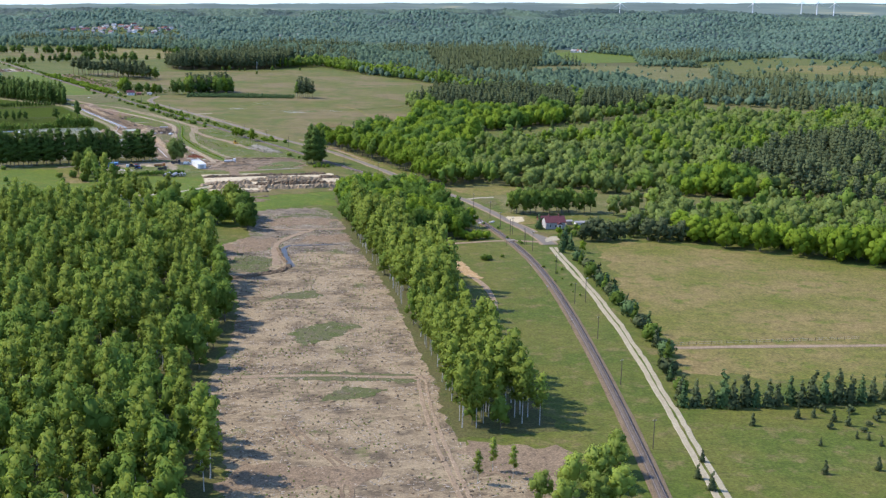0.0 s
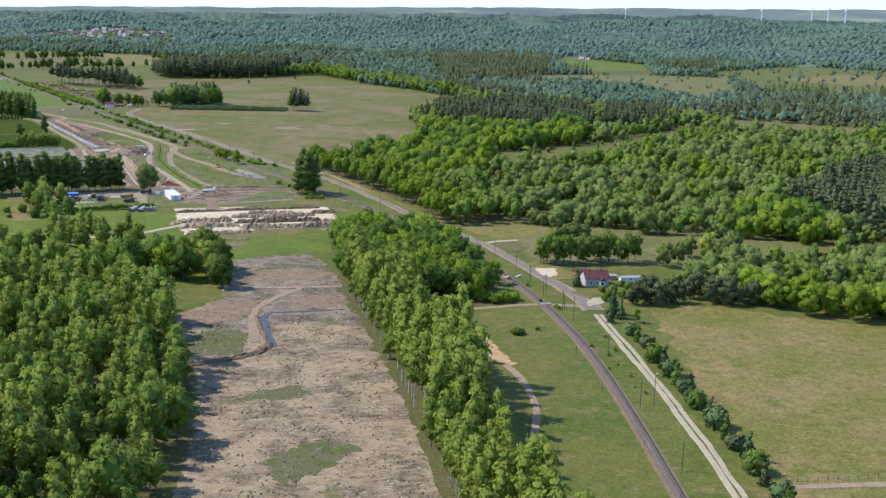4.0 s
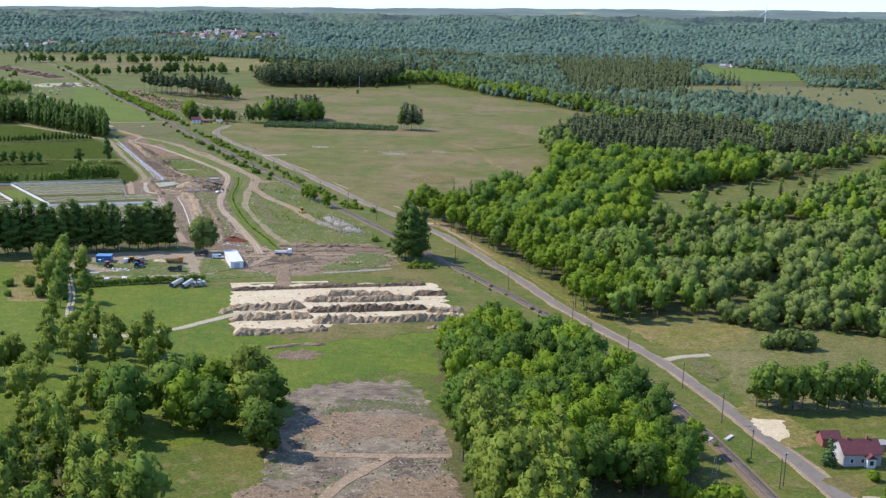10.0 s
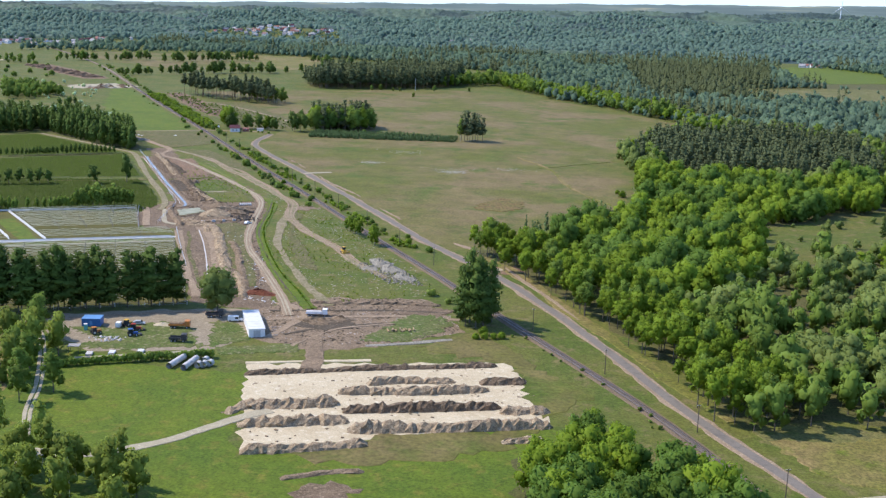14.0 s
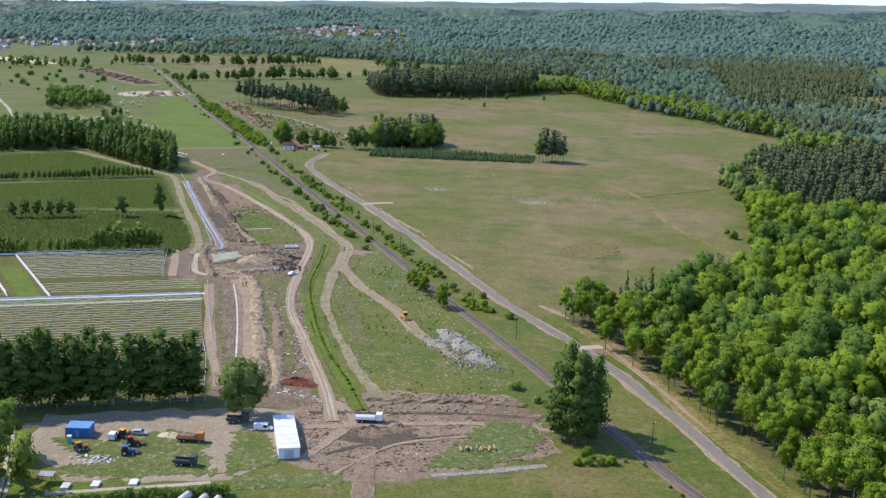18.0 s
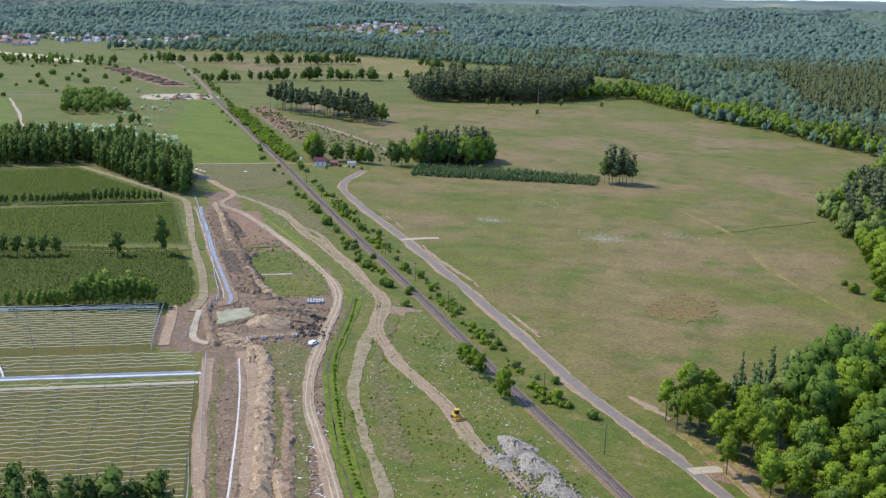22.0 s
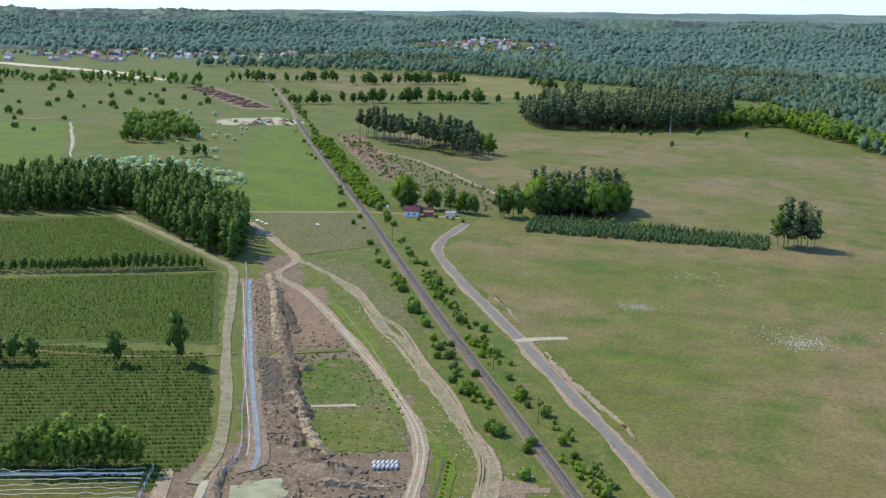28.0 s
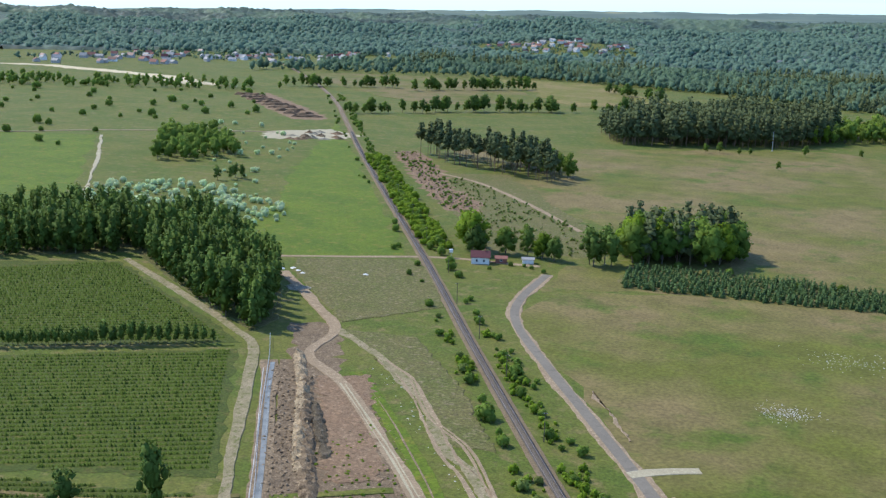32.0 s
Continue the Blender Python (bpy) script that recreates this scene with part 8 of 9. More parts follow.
q = np.concatenate([smooth_line([(-560, 1062), (-471, 1118), (-435, 1140), (-402, 1161)], 2.8), smooth_line([(-562, 1066), (-472, 1121), (-436, 1143), (-404, 1164)], 2.8)])
wood("sapling_row", YOUNGROW, q, [POPLAR_LEAF, BARK], "dense row of young trees between fields", scale=(0.62, 0.8))
q = np.concatenate([smooth_line([(-460, 905), (-359, 949), (-331, 962), (-305, 974)], 2.6), smooth_line([(-460, 909), (-361, 953), (-333, 966), (-308, 978)], 2.6)])
wood("sapling_row", YOUNGROW, q[q[:, 0] < -330], [ALDER_LEAF, BARK], "row of young trees behind the netted orchard", scale=(0.7, 1.0))
wood("sapling_row", YOUNGROW, q[q[:, 0] >= -332], [ALDER_LEAF, BARK], "row of taller young trees behind the netted orchard", scale=(1.2, 1.5))
strip("field_path", [(-462, 1122), (-430, 1142), (-395, 1163)], 2.0, 0.1, DRY, "pale grass path between fields", "path", 0.2)
strip("field_path", [(-420, 1030), (-392, 1040), (-356, 1050), (-330, 1066)], 2.0, 0.1, DRY, "pale grass path between fields", "path", 0.2)
for x, y, s, z in ((-359, 1040, 0.72, 0.52), (-342, 1049, 0.72, 0.8), (-384, 1031, 0.55, 0.4), (-388, 1028, 0.5, 0.45), (-393, 1026, 0.55, 0.42), (-398, 1023, 0.55, 0.46), (-404, 1021, 0.55, 0.44), (-410, 1018, 0.55, 0.4)):
    tree("field_poplar", ALDERS[int(-x) % 4], [POPLAR_LEAF, BARK], x, y, s * 1.2, "dark young poplar between nursery fields", group="young poplars", sz=s if z == s else z * 1.55)
PLANT = [(-560, 1214), (-506, 1255), (-462, 1222), (-424, 1194), (-398, 1180), (-398, 1196), (-418, 1232), (-466, 1282), (-512, 1318), (-560, 1300), (-620, 1260), (-640, 1200)]
q = spots(PLANT, 5.6, R)
wood("poplar_plantation", [tall_tree(s, 21, 7.5, 120, 1.05, 0.1, 6, 0.25, 0.4, 0.78) for s in (65, 66)], q, [POPLAR_LEAF, BARK], "dense dark poplar plantation", scale=(0.6, 0.85))
area("plantation_floor", PLANT, 0.1, FLOOR_WOOD, "dark floor under poplars", 0.5)

# ---- trees and bushes along railway and road ----
q = np.array([(-228, 1063), (-245, 1092), (-223, 1059), (-205, 1025), (-255, 1075), (-268, 1104), (-298, 1139), (-319, 1176), (-152, 946), (-146, 938), (-141, 927), (-158, 950), (-132, 915), (-212, 1036), (-236, 1078), (-262, 1113), (-284, 1150), (-303, 1182), (-318, 1206)])
for k, (x, y) in enumerate(q):
    for j in range(1):
        tree("verge_bush", BUSHES[(k + j) % 3], [(ALDER_LEAF, MAPLE_LEAF, WILLOW_LEAF)[(k + j) % 3], BARK], x + R.normal(0, 2.0), y + R.normal(0, 3.0), R.uniform(0.4, 0.85), "green bush on the verge between railway and road", "shrub", "verge bushes")
for x, y, s in ((-176, 947, 0.52), (-170, 939, 0.5), (-158, 921, 0.62), (-173, 944, 0.5), (-160, 924, 0.5), (-179, 952, 0.4)):
    tree("trackside_ash", ALDERS[1], [MAPLE_LEAF, BARK], x, y, s * 1.15, "leafy tree beside the railway", group="trackside trees")
for x, y, s in ((-296, 1139, 1.3), (-317, 1174, 0.8), (-323, 1186, 0.7), (-348, 1227, 0.5), (-260, 1082, 0.8), (-265, 1092, 0.9), (-271, 1100, 0.8), (-256, 1070, 0.7), (-250, 1062, 0.7)):
    tree("trackside_bush", BUSHES[0], [(ALDER_LEAF if s > 1 else WILLOW_LEAF), BARK], x, y, s, "rounded bush beside the railway", "shrub", "trackside bushes")
LINE = smooth_line(RAIL, 4.0)
south = LINE[(LINE[:, 1] > 1000) & (LINE[:, 1] < 1980)]
for off, name in ((-7.0, "west_scrub"), (9.0, "east_scrub")):
    d = np.gradient(south, axis=0)
    d /= np.linalg.norm(d, axis=1)[:, None]
    q = south + np.stack([d[:, 1], -d[:, 0]], 1) * (off + R.normal(0, 2.0, (len(south), 1)))
    keep = R.random(len(q)) < np.where(q[:, 1] > 1320, 0.75 if off > 0 else 0.12, 0.16)
    wood(name, BUSHES, q[keep], [ALDER_LEAF, BARK], "scrub along the railway", "shrubs", scale=(0.35, 1.0))
q = spots([(-400, 1330), (-470, 1440), (-560, 1585), (-546, 1590), (-440, 1420), (-388, 1335)], 5, R)
wood("hedge_scrub", BUSHES, q, [MAPLE_LEAF, BARK], "dense green scrub along the railway", "shrubs", scale=(0.5, 1.1))
q = spots([(55, 430), (60, 480), (48, 530), (10, 640), (-30, 722), (-80, 805), (-85, 800), (-30, 708), (10, 620), (44, 520), (50, 430)], 5.5, R)
wood("verge_weeds", SMALL, q[R.random(len(q)) < 0.3], [ALDER_LEAF, BARK], "low weeds and small bushes on the verge", "shrubs", scale=(0.4, 1.1))

# ---- the hut at the far crossing and its trees ----
gable_house("white_hut", -366, 1316, 8, 6, 3.2, 2.2, 20, WALLW, ROOFRED, "white house with a maroon roof at the far level crossing", 2)
gable_house("brown_shed", -358, 1321, 5, 4, 2.2, 0.8, 20, BRICKM, ROOFTILE, "low brown shed behind the white house", 1, False, category="shed")
gable_house("grey_shed", -347, 1326, 5, 3, 2.0, 0.6, 20, WALLW, ROOFGREY, "small pale shed among bushes", 0, False, category="shed")
ob = thing("signal_box", -381, 1318, 0, 20, "small white signal cabinet on a post", "signal")
part("post", boxes((-0.1, -0.1, 0, 0.1, 0.1, 2.5)), WIRE, ob)
part("cabinet", boxes((-0.8, -0.6, 2.5, 0.8, 0.6, 4.0), bevel=0.05), WHITEPAINT, ob)
for k, (x, y, s) in enumerate(((-378, 1336, 0.8), (-384, 1346, 0.7), (-374, 1330, 0.55), (-390, 1358, 0.7), (-362, 1338, 0.55), (-352, 1340, 0.6), (-344, 1338, 0.5), (-356, 1350, 0.65), (-338, 1336, 0.45), (-394, 1368, 0.6))):
    tree("hut_tree", OAKS[k % 3] if k % 2 == 0 else ALDERS[k % 4], [(MAPLE_LEAF, ALDER_LEAF, POPLAR_LEAF)[k % 3], BARK], x, y, s * 1.35, "leafy tree around the white house", group="trees at the far crossing")
for x, y, s in ((-352, 1317, 0.5), (-346, 1318, 0.4), (-342, 1316, 0.45), (-358, 1306, 0.4), (-335, 1312, 0.5)):
    tree("hut_bush", BUSHES[1], [ALDER_LEAF, BARK], x, y, s, "bush near the white house", "shrub")
for x, y, s in ((-322, 1338, 0.95), (-316, 1342, 1.0), (-319, 1334, 0.8), (-312, 1338, 0.85)):
    tree("dark_maple", ALDERS[2], [POPLAR_LEAF, BARK], x, y, s * 1.25, "dark dense tree at the road end", group="dark trees at the road end")
q = spots([(-306, 1350), (-266, 1362), (-262, 1392), (-286, 1402), (-318, 1378)], 6.5, R)
for k, (x, y) in enumerate(q):
    if k % 2:
        tree("grove_pine", PINES[k % 3], [PINE_LEAF, PINE_BARK], x, y, R.uniform(1.15, 1.45), "tall dark pine in a field grove", group="field grove")
    else:
        tree("grove_oak", OAKS[k % 3], [(ALDER_LEAF, LIME_LEAF, MAPLE_LEAF)[k % 3], BARK], x, y, R.uniform(0.85, 1.15), "broad tree in a field grove", group="field grove")
for x, y, s in ((-167, 1326, 0.8), (-172, 1333, 0.85), (-161, 1334, 0.8), (-170, 1329, 1.0), (-166, 1333, 0.95), (-163, 1329, 0.9), (-169, 1336, 1.0), (-165, 1338, 0.9)):
    tree("lone_pine", PINES[1], [PINE_LEAF, PINE_BARK], x + (x + 167) * 0.6, y, s * 1.45, "tall pine of a lone clump in the hayfield", group="lone clump")
tree("lone_birch", BIRCHES[0], [ALDER_LEAF, BIRCH_BARK], -175, 1327, 0.95, "leafy birch at the lone pine clump")
PLOT = [(-300, 1304), (-240, 1310), (-178, 1318), (-180, 1350), (-250, 1350), (-304, 1345)]
q = spots(PLOT, 2.6, R)
wood("young_plantation", [cone_tree(s, 3.2, 2.4, 24, 0.5) for s in (111, 112)], q, [SPRUCE_LEAF, BARK], "dense plantation of small conifers", "shrubs", scale=(0.7, 1.1))
for x, y in ((-285, 1352), (-232, 1340), (-215, 1346), (-262, 1351)):
    tree("sapling", BUSHES[0], [ALDER_LEAF, BARK], x, y, 0.8, "young tree at the conifer plantation")
q = spots([(-350, 1345), (-318, 1352), (-345, 1410), (-430, 1500), (-470, 1530), (-440, 1455), (-392, 1372)], 3.4, R)
n = np.array([noise.noise((x / 9, y / 9, 6.1)) for x, y in q]) + R.normal(0, 0.12, len(q))
wood("scrub_saplings", SMALL, q[n > 0.0] + R.normal(0, 1.2, (int((n > 0.0).sum()), 2)), [WILLOW_LEAF, BARK], "low scrub on the felled plot", "shrubs", scale=(0.25, 1.0))
q = spots([(-536, 1622), (-520, 1640), (-440, 1600), (-396, 1552), (-410, 1540), (-450, 1560), (-500, 1585)], 8.5, R)
wood("open_pines", [pine_tree(s, 18, 6, 150, 0.9, 0.55) for s in (45, 46)], q, [PINE_LEAF, PINE_BARK], "open stand of tall pines", scale=(0.95, 1.35))
q = spots([(-470, 1610), (-400, 1556), (-392, 1566), (-440, 1620)], 8, R)
wood("open_pine_oaks", ALDERS, q, [ALDER_LEAF, BARK], "leafy trees among the pines", scale=(0.8, 1.2))
DARKW = [(-418, 1758), (-350, 1790), (-283, 1832), (-262, 1880), (-262, 1960), (-330, 2010), (-420, 1930), (-455, 1830)]
q = spots(DARKW, 7.0, R)
wood("pine_block", PINES, q, [PINE_LEAF, PINE_BARK], "dark block of pine forest in the fields", scale=(1.2, 1.5))
q = spots([(-285, 1850), (-215, 1918), (-120, 1760), (-60, 1670), (20, 1540), (40, 1560), (-40, 1700), (-150, 1900), (-230, 2010), (-275, 1960)], 9, R)
k = np.array([noise.noise((x / 45, y / 45, 8.1)) for x, y in q]) > 0.08
wood("field_edge_maples", MIDTREES, q[k], [MAPLE_LEAF, BARK], "bright broad-leaved wood edge", scale=(0.7, 1.1))
wood("field_edge_alders", MIDTREES, q[~k], [ALDER_LEAF, BARK], "darker broad-leaved wood edge", scale=(0.8, 1.2))
for x, y, s in ((-345, 1752, 0.7), (-335, 1758, 0.8), (-320, 1758, 0.5), (-312, 1762, 0.5), (-272, 1778, 0.8), (-232, 1798, 0.6), (-282, 1690, 0.6)):
    tree("field_tree", ALDERS[0], [ALDER_LEAF, BARK], x, y, s * 0.8, "small tree alone in the pasture", group="pasture trees")
for a, b, n in (((-705, 1826), (-668, 1858), 10), ((-660, 1868), (-598, 1930), 14), ((-590, 1938), (-520, 1986), 18), ((-500, 1996), (-472, 2012), 6), ((-760, 2100), (-640, 2230), 20), ((-560, 2250), (-470, 2180), 12), ((-900, 2050), (-780, 2130), 18)):
    for k in range(n):
        x, y = a[0] + (b[0] - a[0]) * k / n, a[1] + (b[1] - a[1]) * k / n
        tree("avenue_tree", (ALDERS + MAPLES)[k % 7], [(ALDER_LEAF, POPLAR_LEAF)[k % 2], BARK], x + R.normal(0, 3.5), y + R.normal(0, 3.5), R.uniform(0.6, 1.25), "tree in a row between far fields", group="far tree rows")

# ---- the north-west meadows ----
q = spots([(-658, 1472), (-628, 1520), (-660, 1570), (-705, 1610), (-728, 1580), (-690, 1510)], 8.5, R)
wood("meadow_copse", MIDTREES, q, [ALDER_LEAF, BARK], "rounded copse on the meadow", scale=(0.6, 0.95))
for x, y in ((-586, 1436), (-580, 1442), (-576, 1448), (-582, 1450)):
    tree("copse_tree", ALDERS[1], [POPLAR_LEAF, BARK], x, y, 0.62, "dense small clump on the meadow", group="small clump")
q = spots([(-640, 1390), (-600, 1320), (-540, 1298), (-486, 1338), (-500, 1378), (-540, 1400), (-590, 1420)], 7, R)
wood("blossom_bushes", BUSHES, q[R.random(len(q)) < 0.9], [BLOSSOM, BARK], "white-flowering thorn bushes", "shrubs", scale=(0.5, 1.2))
q = spots([(-760, 1690), (-600, 1430), (-520, 1395), (-545, 1450), (-600, 1560), (-690, 1700)], 15, R)
wood("blossom_bushes", BUSHES, q[R.random(len(q)) < 0.35], [BLOSSOM, BARK], "scattered flowering bushes", "shrubs", scale=(0.4, 1.0))
q = spots([(-1100, 1500), (-760, 1500), (-720, 1750), (-900, 2000), (-1300, 2000)], 42, R)
wood("far_meadow_bushes", BUSHES, q[R.random(len(q)) < 0.6], [ALDER_LEAF, BARK], "scattered bushes on far meadows", "shrubs", scale=(0.7, 1.9))
q = spots([(-1180, 1800), (-900, 1960), (-880, 2020), (-1000, 2020), (-1200, 1900)], 14, R)
wood("far_copse", MIDTREES, q[R.random(len(q)) < 0.6], [ALDER_LEAF, BARK], "far copses on the meadow", scale=(0.6, 0.9))
strip("flower_ditch", [(-606, 1335), (-690, 1450), (-778, 1562)], 1.8, 0.12, GRAVEL, "white-flowered ditch line", "ditch", 0.7)
strip("meadow_path", [(-1000, 1500), (-860, 1530), (-800, 1585), (-720, 1640), (-680, 1660)], 3, 0.12, TRACK, "pale meadow path", "path", 0.6)
for k in range(16):
    x, y = -660 + R.uniform(0, 46), 1640 + R.uniform(-12, 40)
    mound("demolition_mound", x, y, R.uniform(3, 7), R.uniform(2, 4), R.uniform(1, 3), (RUBBLE, REDSOIL, SPOIL)[k % 3], "heap of demolition rubble", "rubble heap", "far rubble heaps", seed=200 + k, rough=0.5)
for k in range(9):
    f = k / 8
    x, y = -720 - 160 * f, 1772 + 150 * f
    ridge_heap("cutting_bank", [(x - 8, y - 6), (x + 18, y + 8)], 6, 2.5, REDSOIL, "dark bank in the far cutting", "earth bank", "far cutting banks", seed=220 + k, rough=0.5, step=3)
area("far_sand", [(-1500, 2050), (-1320, 2120), (-1080, 2080), (-960, 2000), (-1010, 1990), (-1120, 2060), (-1330, 2095), (-1500, 2030)], 0.12, SAND, "pale far earthworks", 3, 10)
area("far_brown_field", [(-752, 2358), (-603, 2381), (-440, 2128), (-536, 2046)], 0.12, STUBBLE, "pale brown far field", 4, 20)
area("far_green_field", [(-1000, 2260), (-780, 2350), (-560, 2060), (-680, 1960), (-820, 2060)], 0.1, DRY, "olive far field", 4, 20)
area("far_clearing", [(200, 2540), (230, 2620), (330, 2755), (425, 2715), (418, 2330), (270, 2240), (240, 2380)], 0.15, LUSH, "green clearing at a hill farm", 4, 20)
area("far_meadow", [(490, 2330), (780, 2690), (960, 2540), (750, 1840), (585, 1705), (440, 1705), (460, 2060)], 0.15, MEADOW, "wide green meadow among far woods", 4, 20)
area("far_tan_field", [(603, 2186), (740, 2333), (900, 2370), (780, 2030), (625, 2060)], 0.2, STUBBLE, "pinkish tan far field", 4, 20)
area("far_meadow", [(64, 2036), (110, 1850), (197, 1840), (275, 1794), (296, 1630), (348, 1610), (404, 1692), (424, 1796), (500, 2166), (388, 2165), (249, 2135)], 0.15, REED, "olive meadow among far woods", 4, 20)
q = spots(OPEN2, 38, R)
wood("far_meadow_trees", FARTREES, q[R.random(len(q)) < 0.45], [FAR_HAZE_LEAF, BARK], "scattered trees on the far meadow", scale=(0.35, 0.9))
q = spots(OPEN3, 30, R)
wood("far_meadow_trees", FARTREES, q[R.random(len(q)) < 0.35], [FAR_HAZE_LEAF, BARK], "scattered bushes on the far meadow", scale=(0.25, 0.6))

# ---- villages ----
def far_house(x, y, k, rng):
    roof = (ROOFTILE, ROOFGREY, ROOFRED, ROOFGREY)[k % 4]
    wall = (WALLW, WALLM, WALLM)[k % 3]
    return gable_house("village_house", x, y, rng.uniform(8, 13), rng.uniform(6, 9), rng.uniform(2.8, 4.5), rng.uniform(2.2, 4), rng.uniform(-40, 50), wall, roof,
                       "far %s village house with a %s roof" % ("white" if wall is WALLW else "grey", "grey" if roof is ROOFGREY else "red"), 2, False, False, "house", "village houses")


VR = np.random.default_rng(31)
for k in range(46):
    far_house(VR.uniform(-1040, -740), 3045 + VR.normal(0, 42), k, VR)
for k in range(80):
    f = VR.uniform(0, 1)
    far_house(-1430 + 330 * f + VR.normal(0, 20), 2280 + 330 * f ** 1.5 + VR.normal(0, 80), k, VR)
for k, (x, y) in enumerate(((305, 2700), (318, 2708), (330, 2702), (296, 2690), (-377, 2967), (-330, 2940), (-92, 2933), (-80, 2926), (537, 2810), (-730, 3139), (-444, 3059), (-400, 3085))):
    far_house(x, y, 0 if k < 3 else 1, VR)
q = np.c_[VR.uniform(-1460, -1080, 260), np.zeros(260)]
q[:, 1] = 2300 + (q[:, 0] + 1460) / 380 * 380 + VR.normal(0, 70, 260)
wood("village_trees", FARTREES, q, [FAR_HAZE_LEAF, BARK], "trees among the village houses", scale=(0.3, 0.75))
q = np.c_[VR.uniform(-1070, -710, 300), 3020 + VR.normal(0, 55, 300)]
wood("village_trees", FARTREES, q, [FAR_HAZE_LEAF, BARK], "trees among the hillside village", scale=(0.3, 0.6))
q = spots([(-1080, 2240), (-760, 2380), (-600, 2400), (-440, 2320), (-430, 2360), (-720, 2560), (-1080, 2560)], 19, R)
wood("village_edge_wood", FARTREES, q, [FAR_HAZE_LEAF, BARK], "broken woodland below the hills", scale=(0.6, 1.2))

# ---- wind turbines on the skyline ----
def turbine(x, y, h, turn):
    z = float(land(x, y))
    ob = thing("wind_turbine", x, y, z, turn, "white wind turbine on the far skyline", "wind turbine", "wind turbines")
    bm = bmesh.new()
    tube(bm, (0, 0, 0), (0, 0, h), 2.0, 1.1, 10)
    part("tower", bm, WHITEPAINT, ob)
    part("nacelle", boxes((-1.5, -3, h - 1.2, 1.5, 4, h + 1.6), bevel=0.4), WHITEPAINT, ob)
    for k in range(3):
        a = radians(90 + 120 * k)
        bm = bmesh.new()
        tube(bm, (0, -3.6, h), (math.cos(a) * h * 0.5, -3.6, h + math.sin(a) * h * 0.5), 1.0, 0.25, 6)
        part("blade", bm, WHITEPAINT, ob)


for x, y, h in ((622, 4200, 62), (1099, 4180, 58), (1256, 4120, 58), (1299, 4080, 58), (1359, 4080, 58)):
    turbine(x, y, h, 20)
ob = thing("field_mast", -300, 1800, 0, 0, "slender pale mast in the pasture", "mast")
bm = bmesh.new()
tube(bm, (0, 0, 0), (0, 0, 16), 0.25, 0.15, 6)
part("pole", bm, WIRE, ob)
part("base", boxes((-0.8, -0.8, 0, 0.8, 0.8, 0.4)), CONCRETE, ob)

# ---- details of the hayfield ----
strip("green_swale", [(-100, 1200), (-89, 1213), (-69, 1238), (-48, 1252)], [2, 7, 8, 3], 0.09, MEADOW, "damp green hollow in the hayfield", "grass", 1.6)
strip("worn_path", [(-120, 1250), (-92, 1197), (-77, 1133), (-60, 1092), (-40, 1055), (-34, 1040)], [1.2, 2.4, 2.0, 1.6], 0.12, STUBBLE, "worn tan path over the hayfield", "path", 0.6)
for x, y, s in ((-41, 1098, 1.1), (-32, 1090, 1.3), (-44, 1110, 0.7)):
    tree("field_bush", BUSHES[1], [MAPLE_LEAF, BARK], x, y, s, "round bush at the hayfield edge", "shrub")
q = np.concatenate([np.array((cx, cy)) + VR.normal(0, 1, (n, 2)) * (sx, sy) for cx, cy, sx, sy, n in ((-219, 1185, 4, 3.5, 260), (-156, 1162, 5, 4, 420), (-160, 1172, 8, 5, 160), (-205, 1245, 7, 6, 160), (-118, 1186, 6, 4, 120))])
litter("white_weeds", q, ((0.12, 0.4), (0.1, 0.3), (0.05, 0.2)), STONEM, "white flowering weeds and stones in grass", 33, 0.2, "weeds")
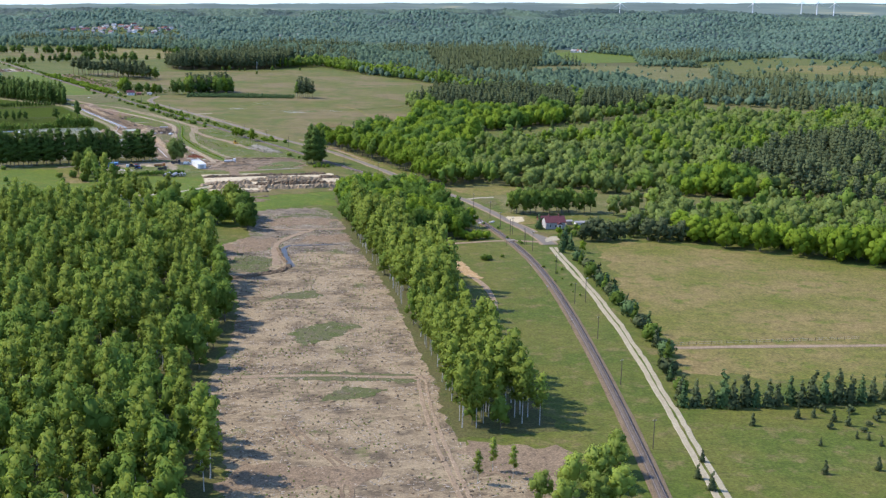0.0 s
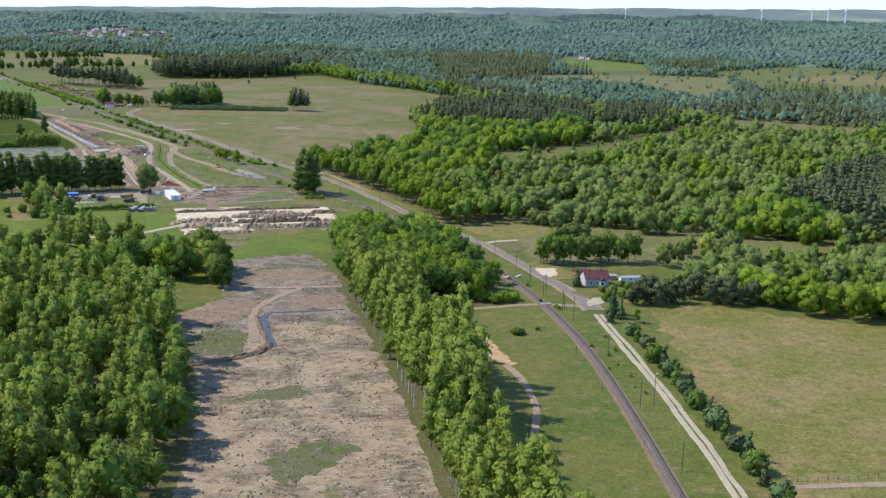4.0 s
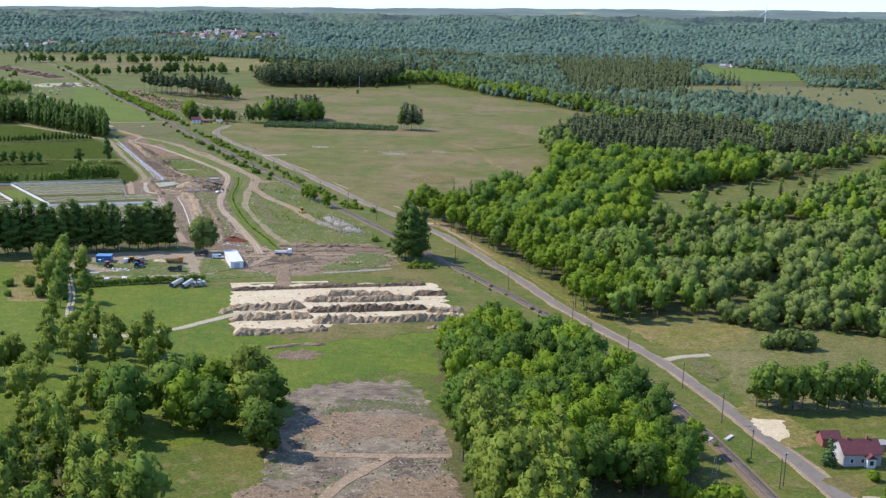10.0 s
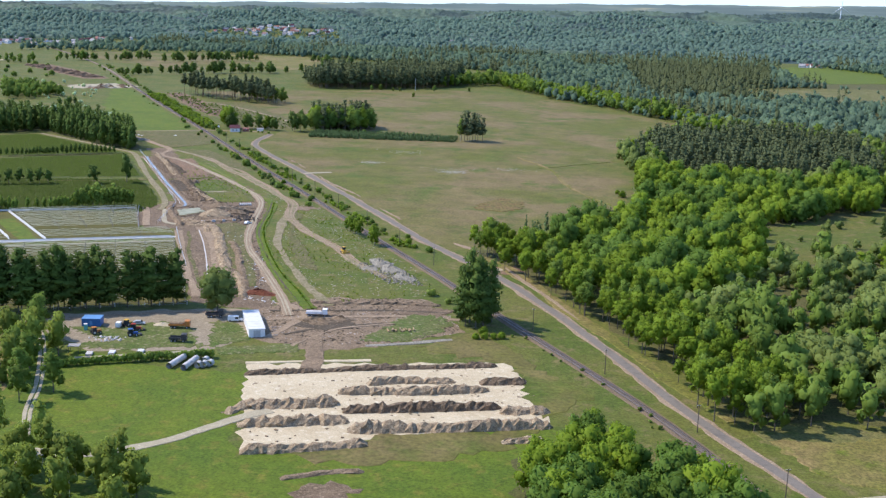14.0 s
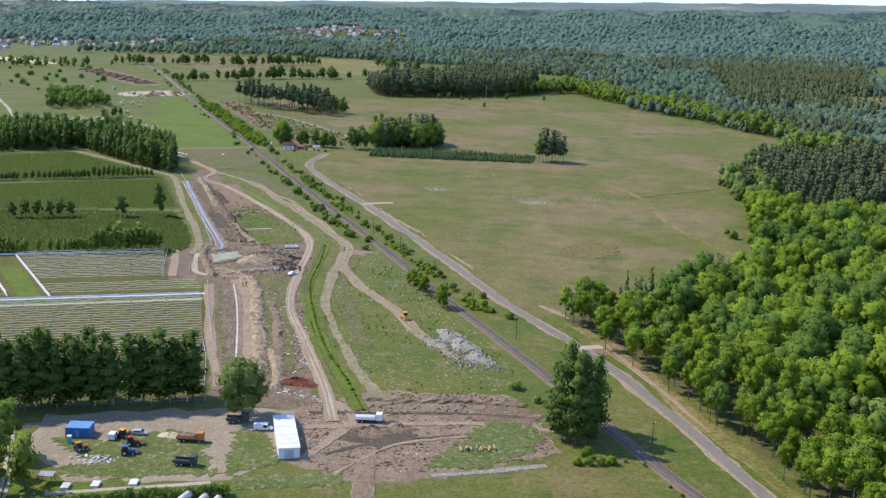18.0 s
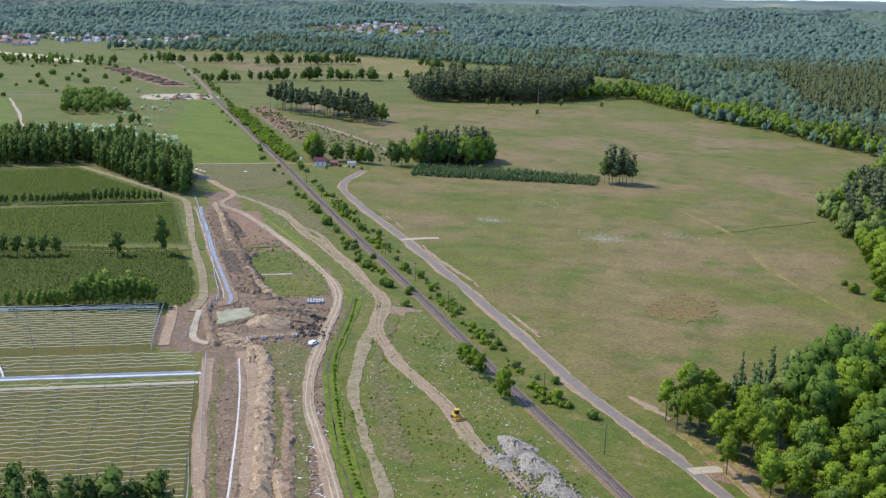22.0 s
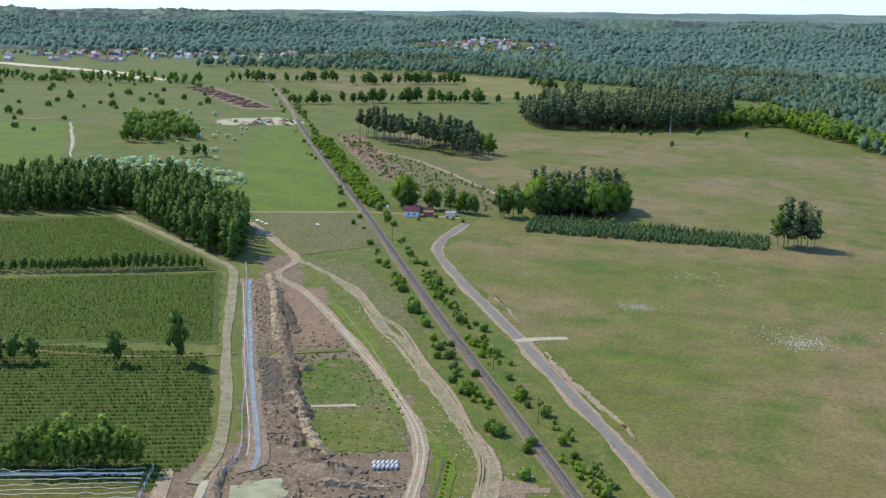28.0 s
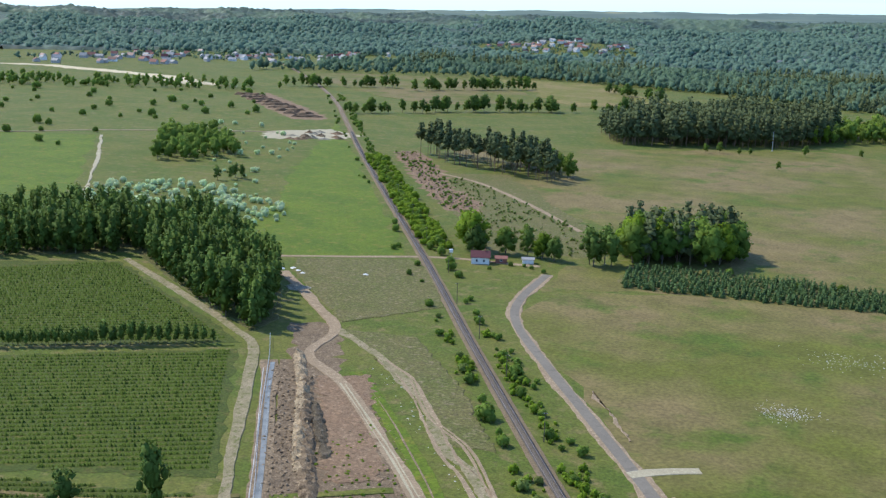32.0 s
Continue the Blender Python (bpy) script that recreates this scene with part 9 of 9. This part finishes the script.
for pts, w in (([(-237, 1112), (-228, 1097), (-220, 1084), (-211, 1072), (-203, 1061), (-194, 1046)], [0.4, 1.8, 0.9, 2.6, 1.6, 0.4]), ([(-275, 1176), (-264, 1158), (-255, 1142)], [0.3, 0.9, 0.3]),
               ([(-176, 1016), (-166, 1000), (-158, 988)], [0.3, 0.8, 0.3]), ([(-122, 938), (-117, 933), (-108, 922)], [0.5, 2.4, 0.8])):
    strip("sandy_verge", pts, w, 0.1, TRACK, "pale sandy patch on the road verge", "sand", 0.8, step=1.5)
# scrub between railway and road
LINE = smooth_line(RAIL, 1.6)
band = LINE[(LINE[:, 1] > 915) & (LINE[:, 1] < 1215)]
d = np.gradient(band, axis=0)
d /= np.linalg.norm(d, axis=1)[:, None]
side = np.stack([d[:, 1], -d[:, 0]], 1)
for off, mat, cut, seed in ((6.5, MAPLE_LEAF, 0.12, 1), (8.0, MAPLE_LEAF, 0.10, 2), (10.0, ALDER_LEAF, 0.2, 3), (-6.5, MAPLE_LEAF, 0.3, 4)):
    n = np.array([noise.noise((y / 17, seed * 3.3, 0.4)) for _, y in band])
    q = (band + side * (off + R.normal(0, 1.5, (len(band), 1))) + R.normal(0, 0.8, band.shape))[n > cut]
    wood("verge_scrub", LOWBUSH, q, [mat, BARK], "green scrub between railway and road", "shrubs", scale=(0.16, 0.52), seed=seed)
# sandy foot of the roadside wood
strip("sandy_edge", [(-104, 912), (-92, 894), (-76, 864), (-58, 824), (-38, 786), (-22, 752), (-8, 722)], [5, 7, 5, 6, 5, 4, 3], 0.07, STUBBLE, "dry sandy edge of the roadside wood", "ground", 1.0)
strip("sandy_edge", [(-92, 894), (-84, 876), (-72, 852), (-56, 818)], [0.8, 2.6, 2.0, 0.8], 0.1, TRACK, "worn sandy path at the wood edge", "path", 0.4)
area("russet_patch", [(-122, 1030), (-108, 1026), (-98, 1040), (-100, 1062), (-112, 1070), (-122, 1050)], 0.1, DRYRED, "faint reddish sorrel patch in the hayfield", 1.6, 2)
q = spots([(-548, 1612), (-538, 1626), (-490, 1556), (-450, 1484), (-418, 1448), (-406, 1412), (-432, 1428), (-478, 1500)], 2.8, R)
litter("red_brash", q, ((0.4, 2.2), (0.15, 0.5), (0.1, 0.4)), DARKWOOD, "dark roots and brash on red soil", 41)
q = q[R.random(len(q)) < 0.3]
wood("red_clearing_weeds", SMALL, q, [ALDER_LEAF, BARK], "weeds on the torn red soil", "shrubs", scale=(0.5, 1.2))
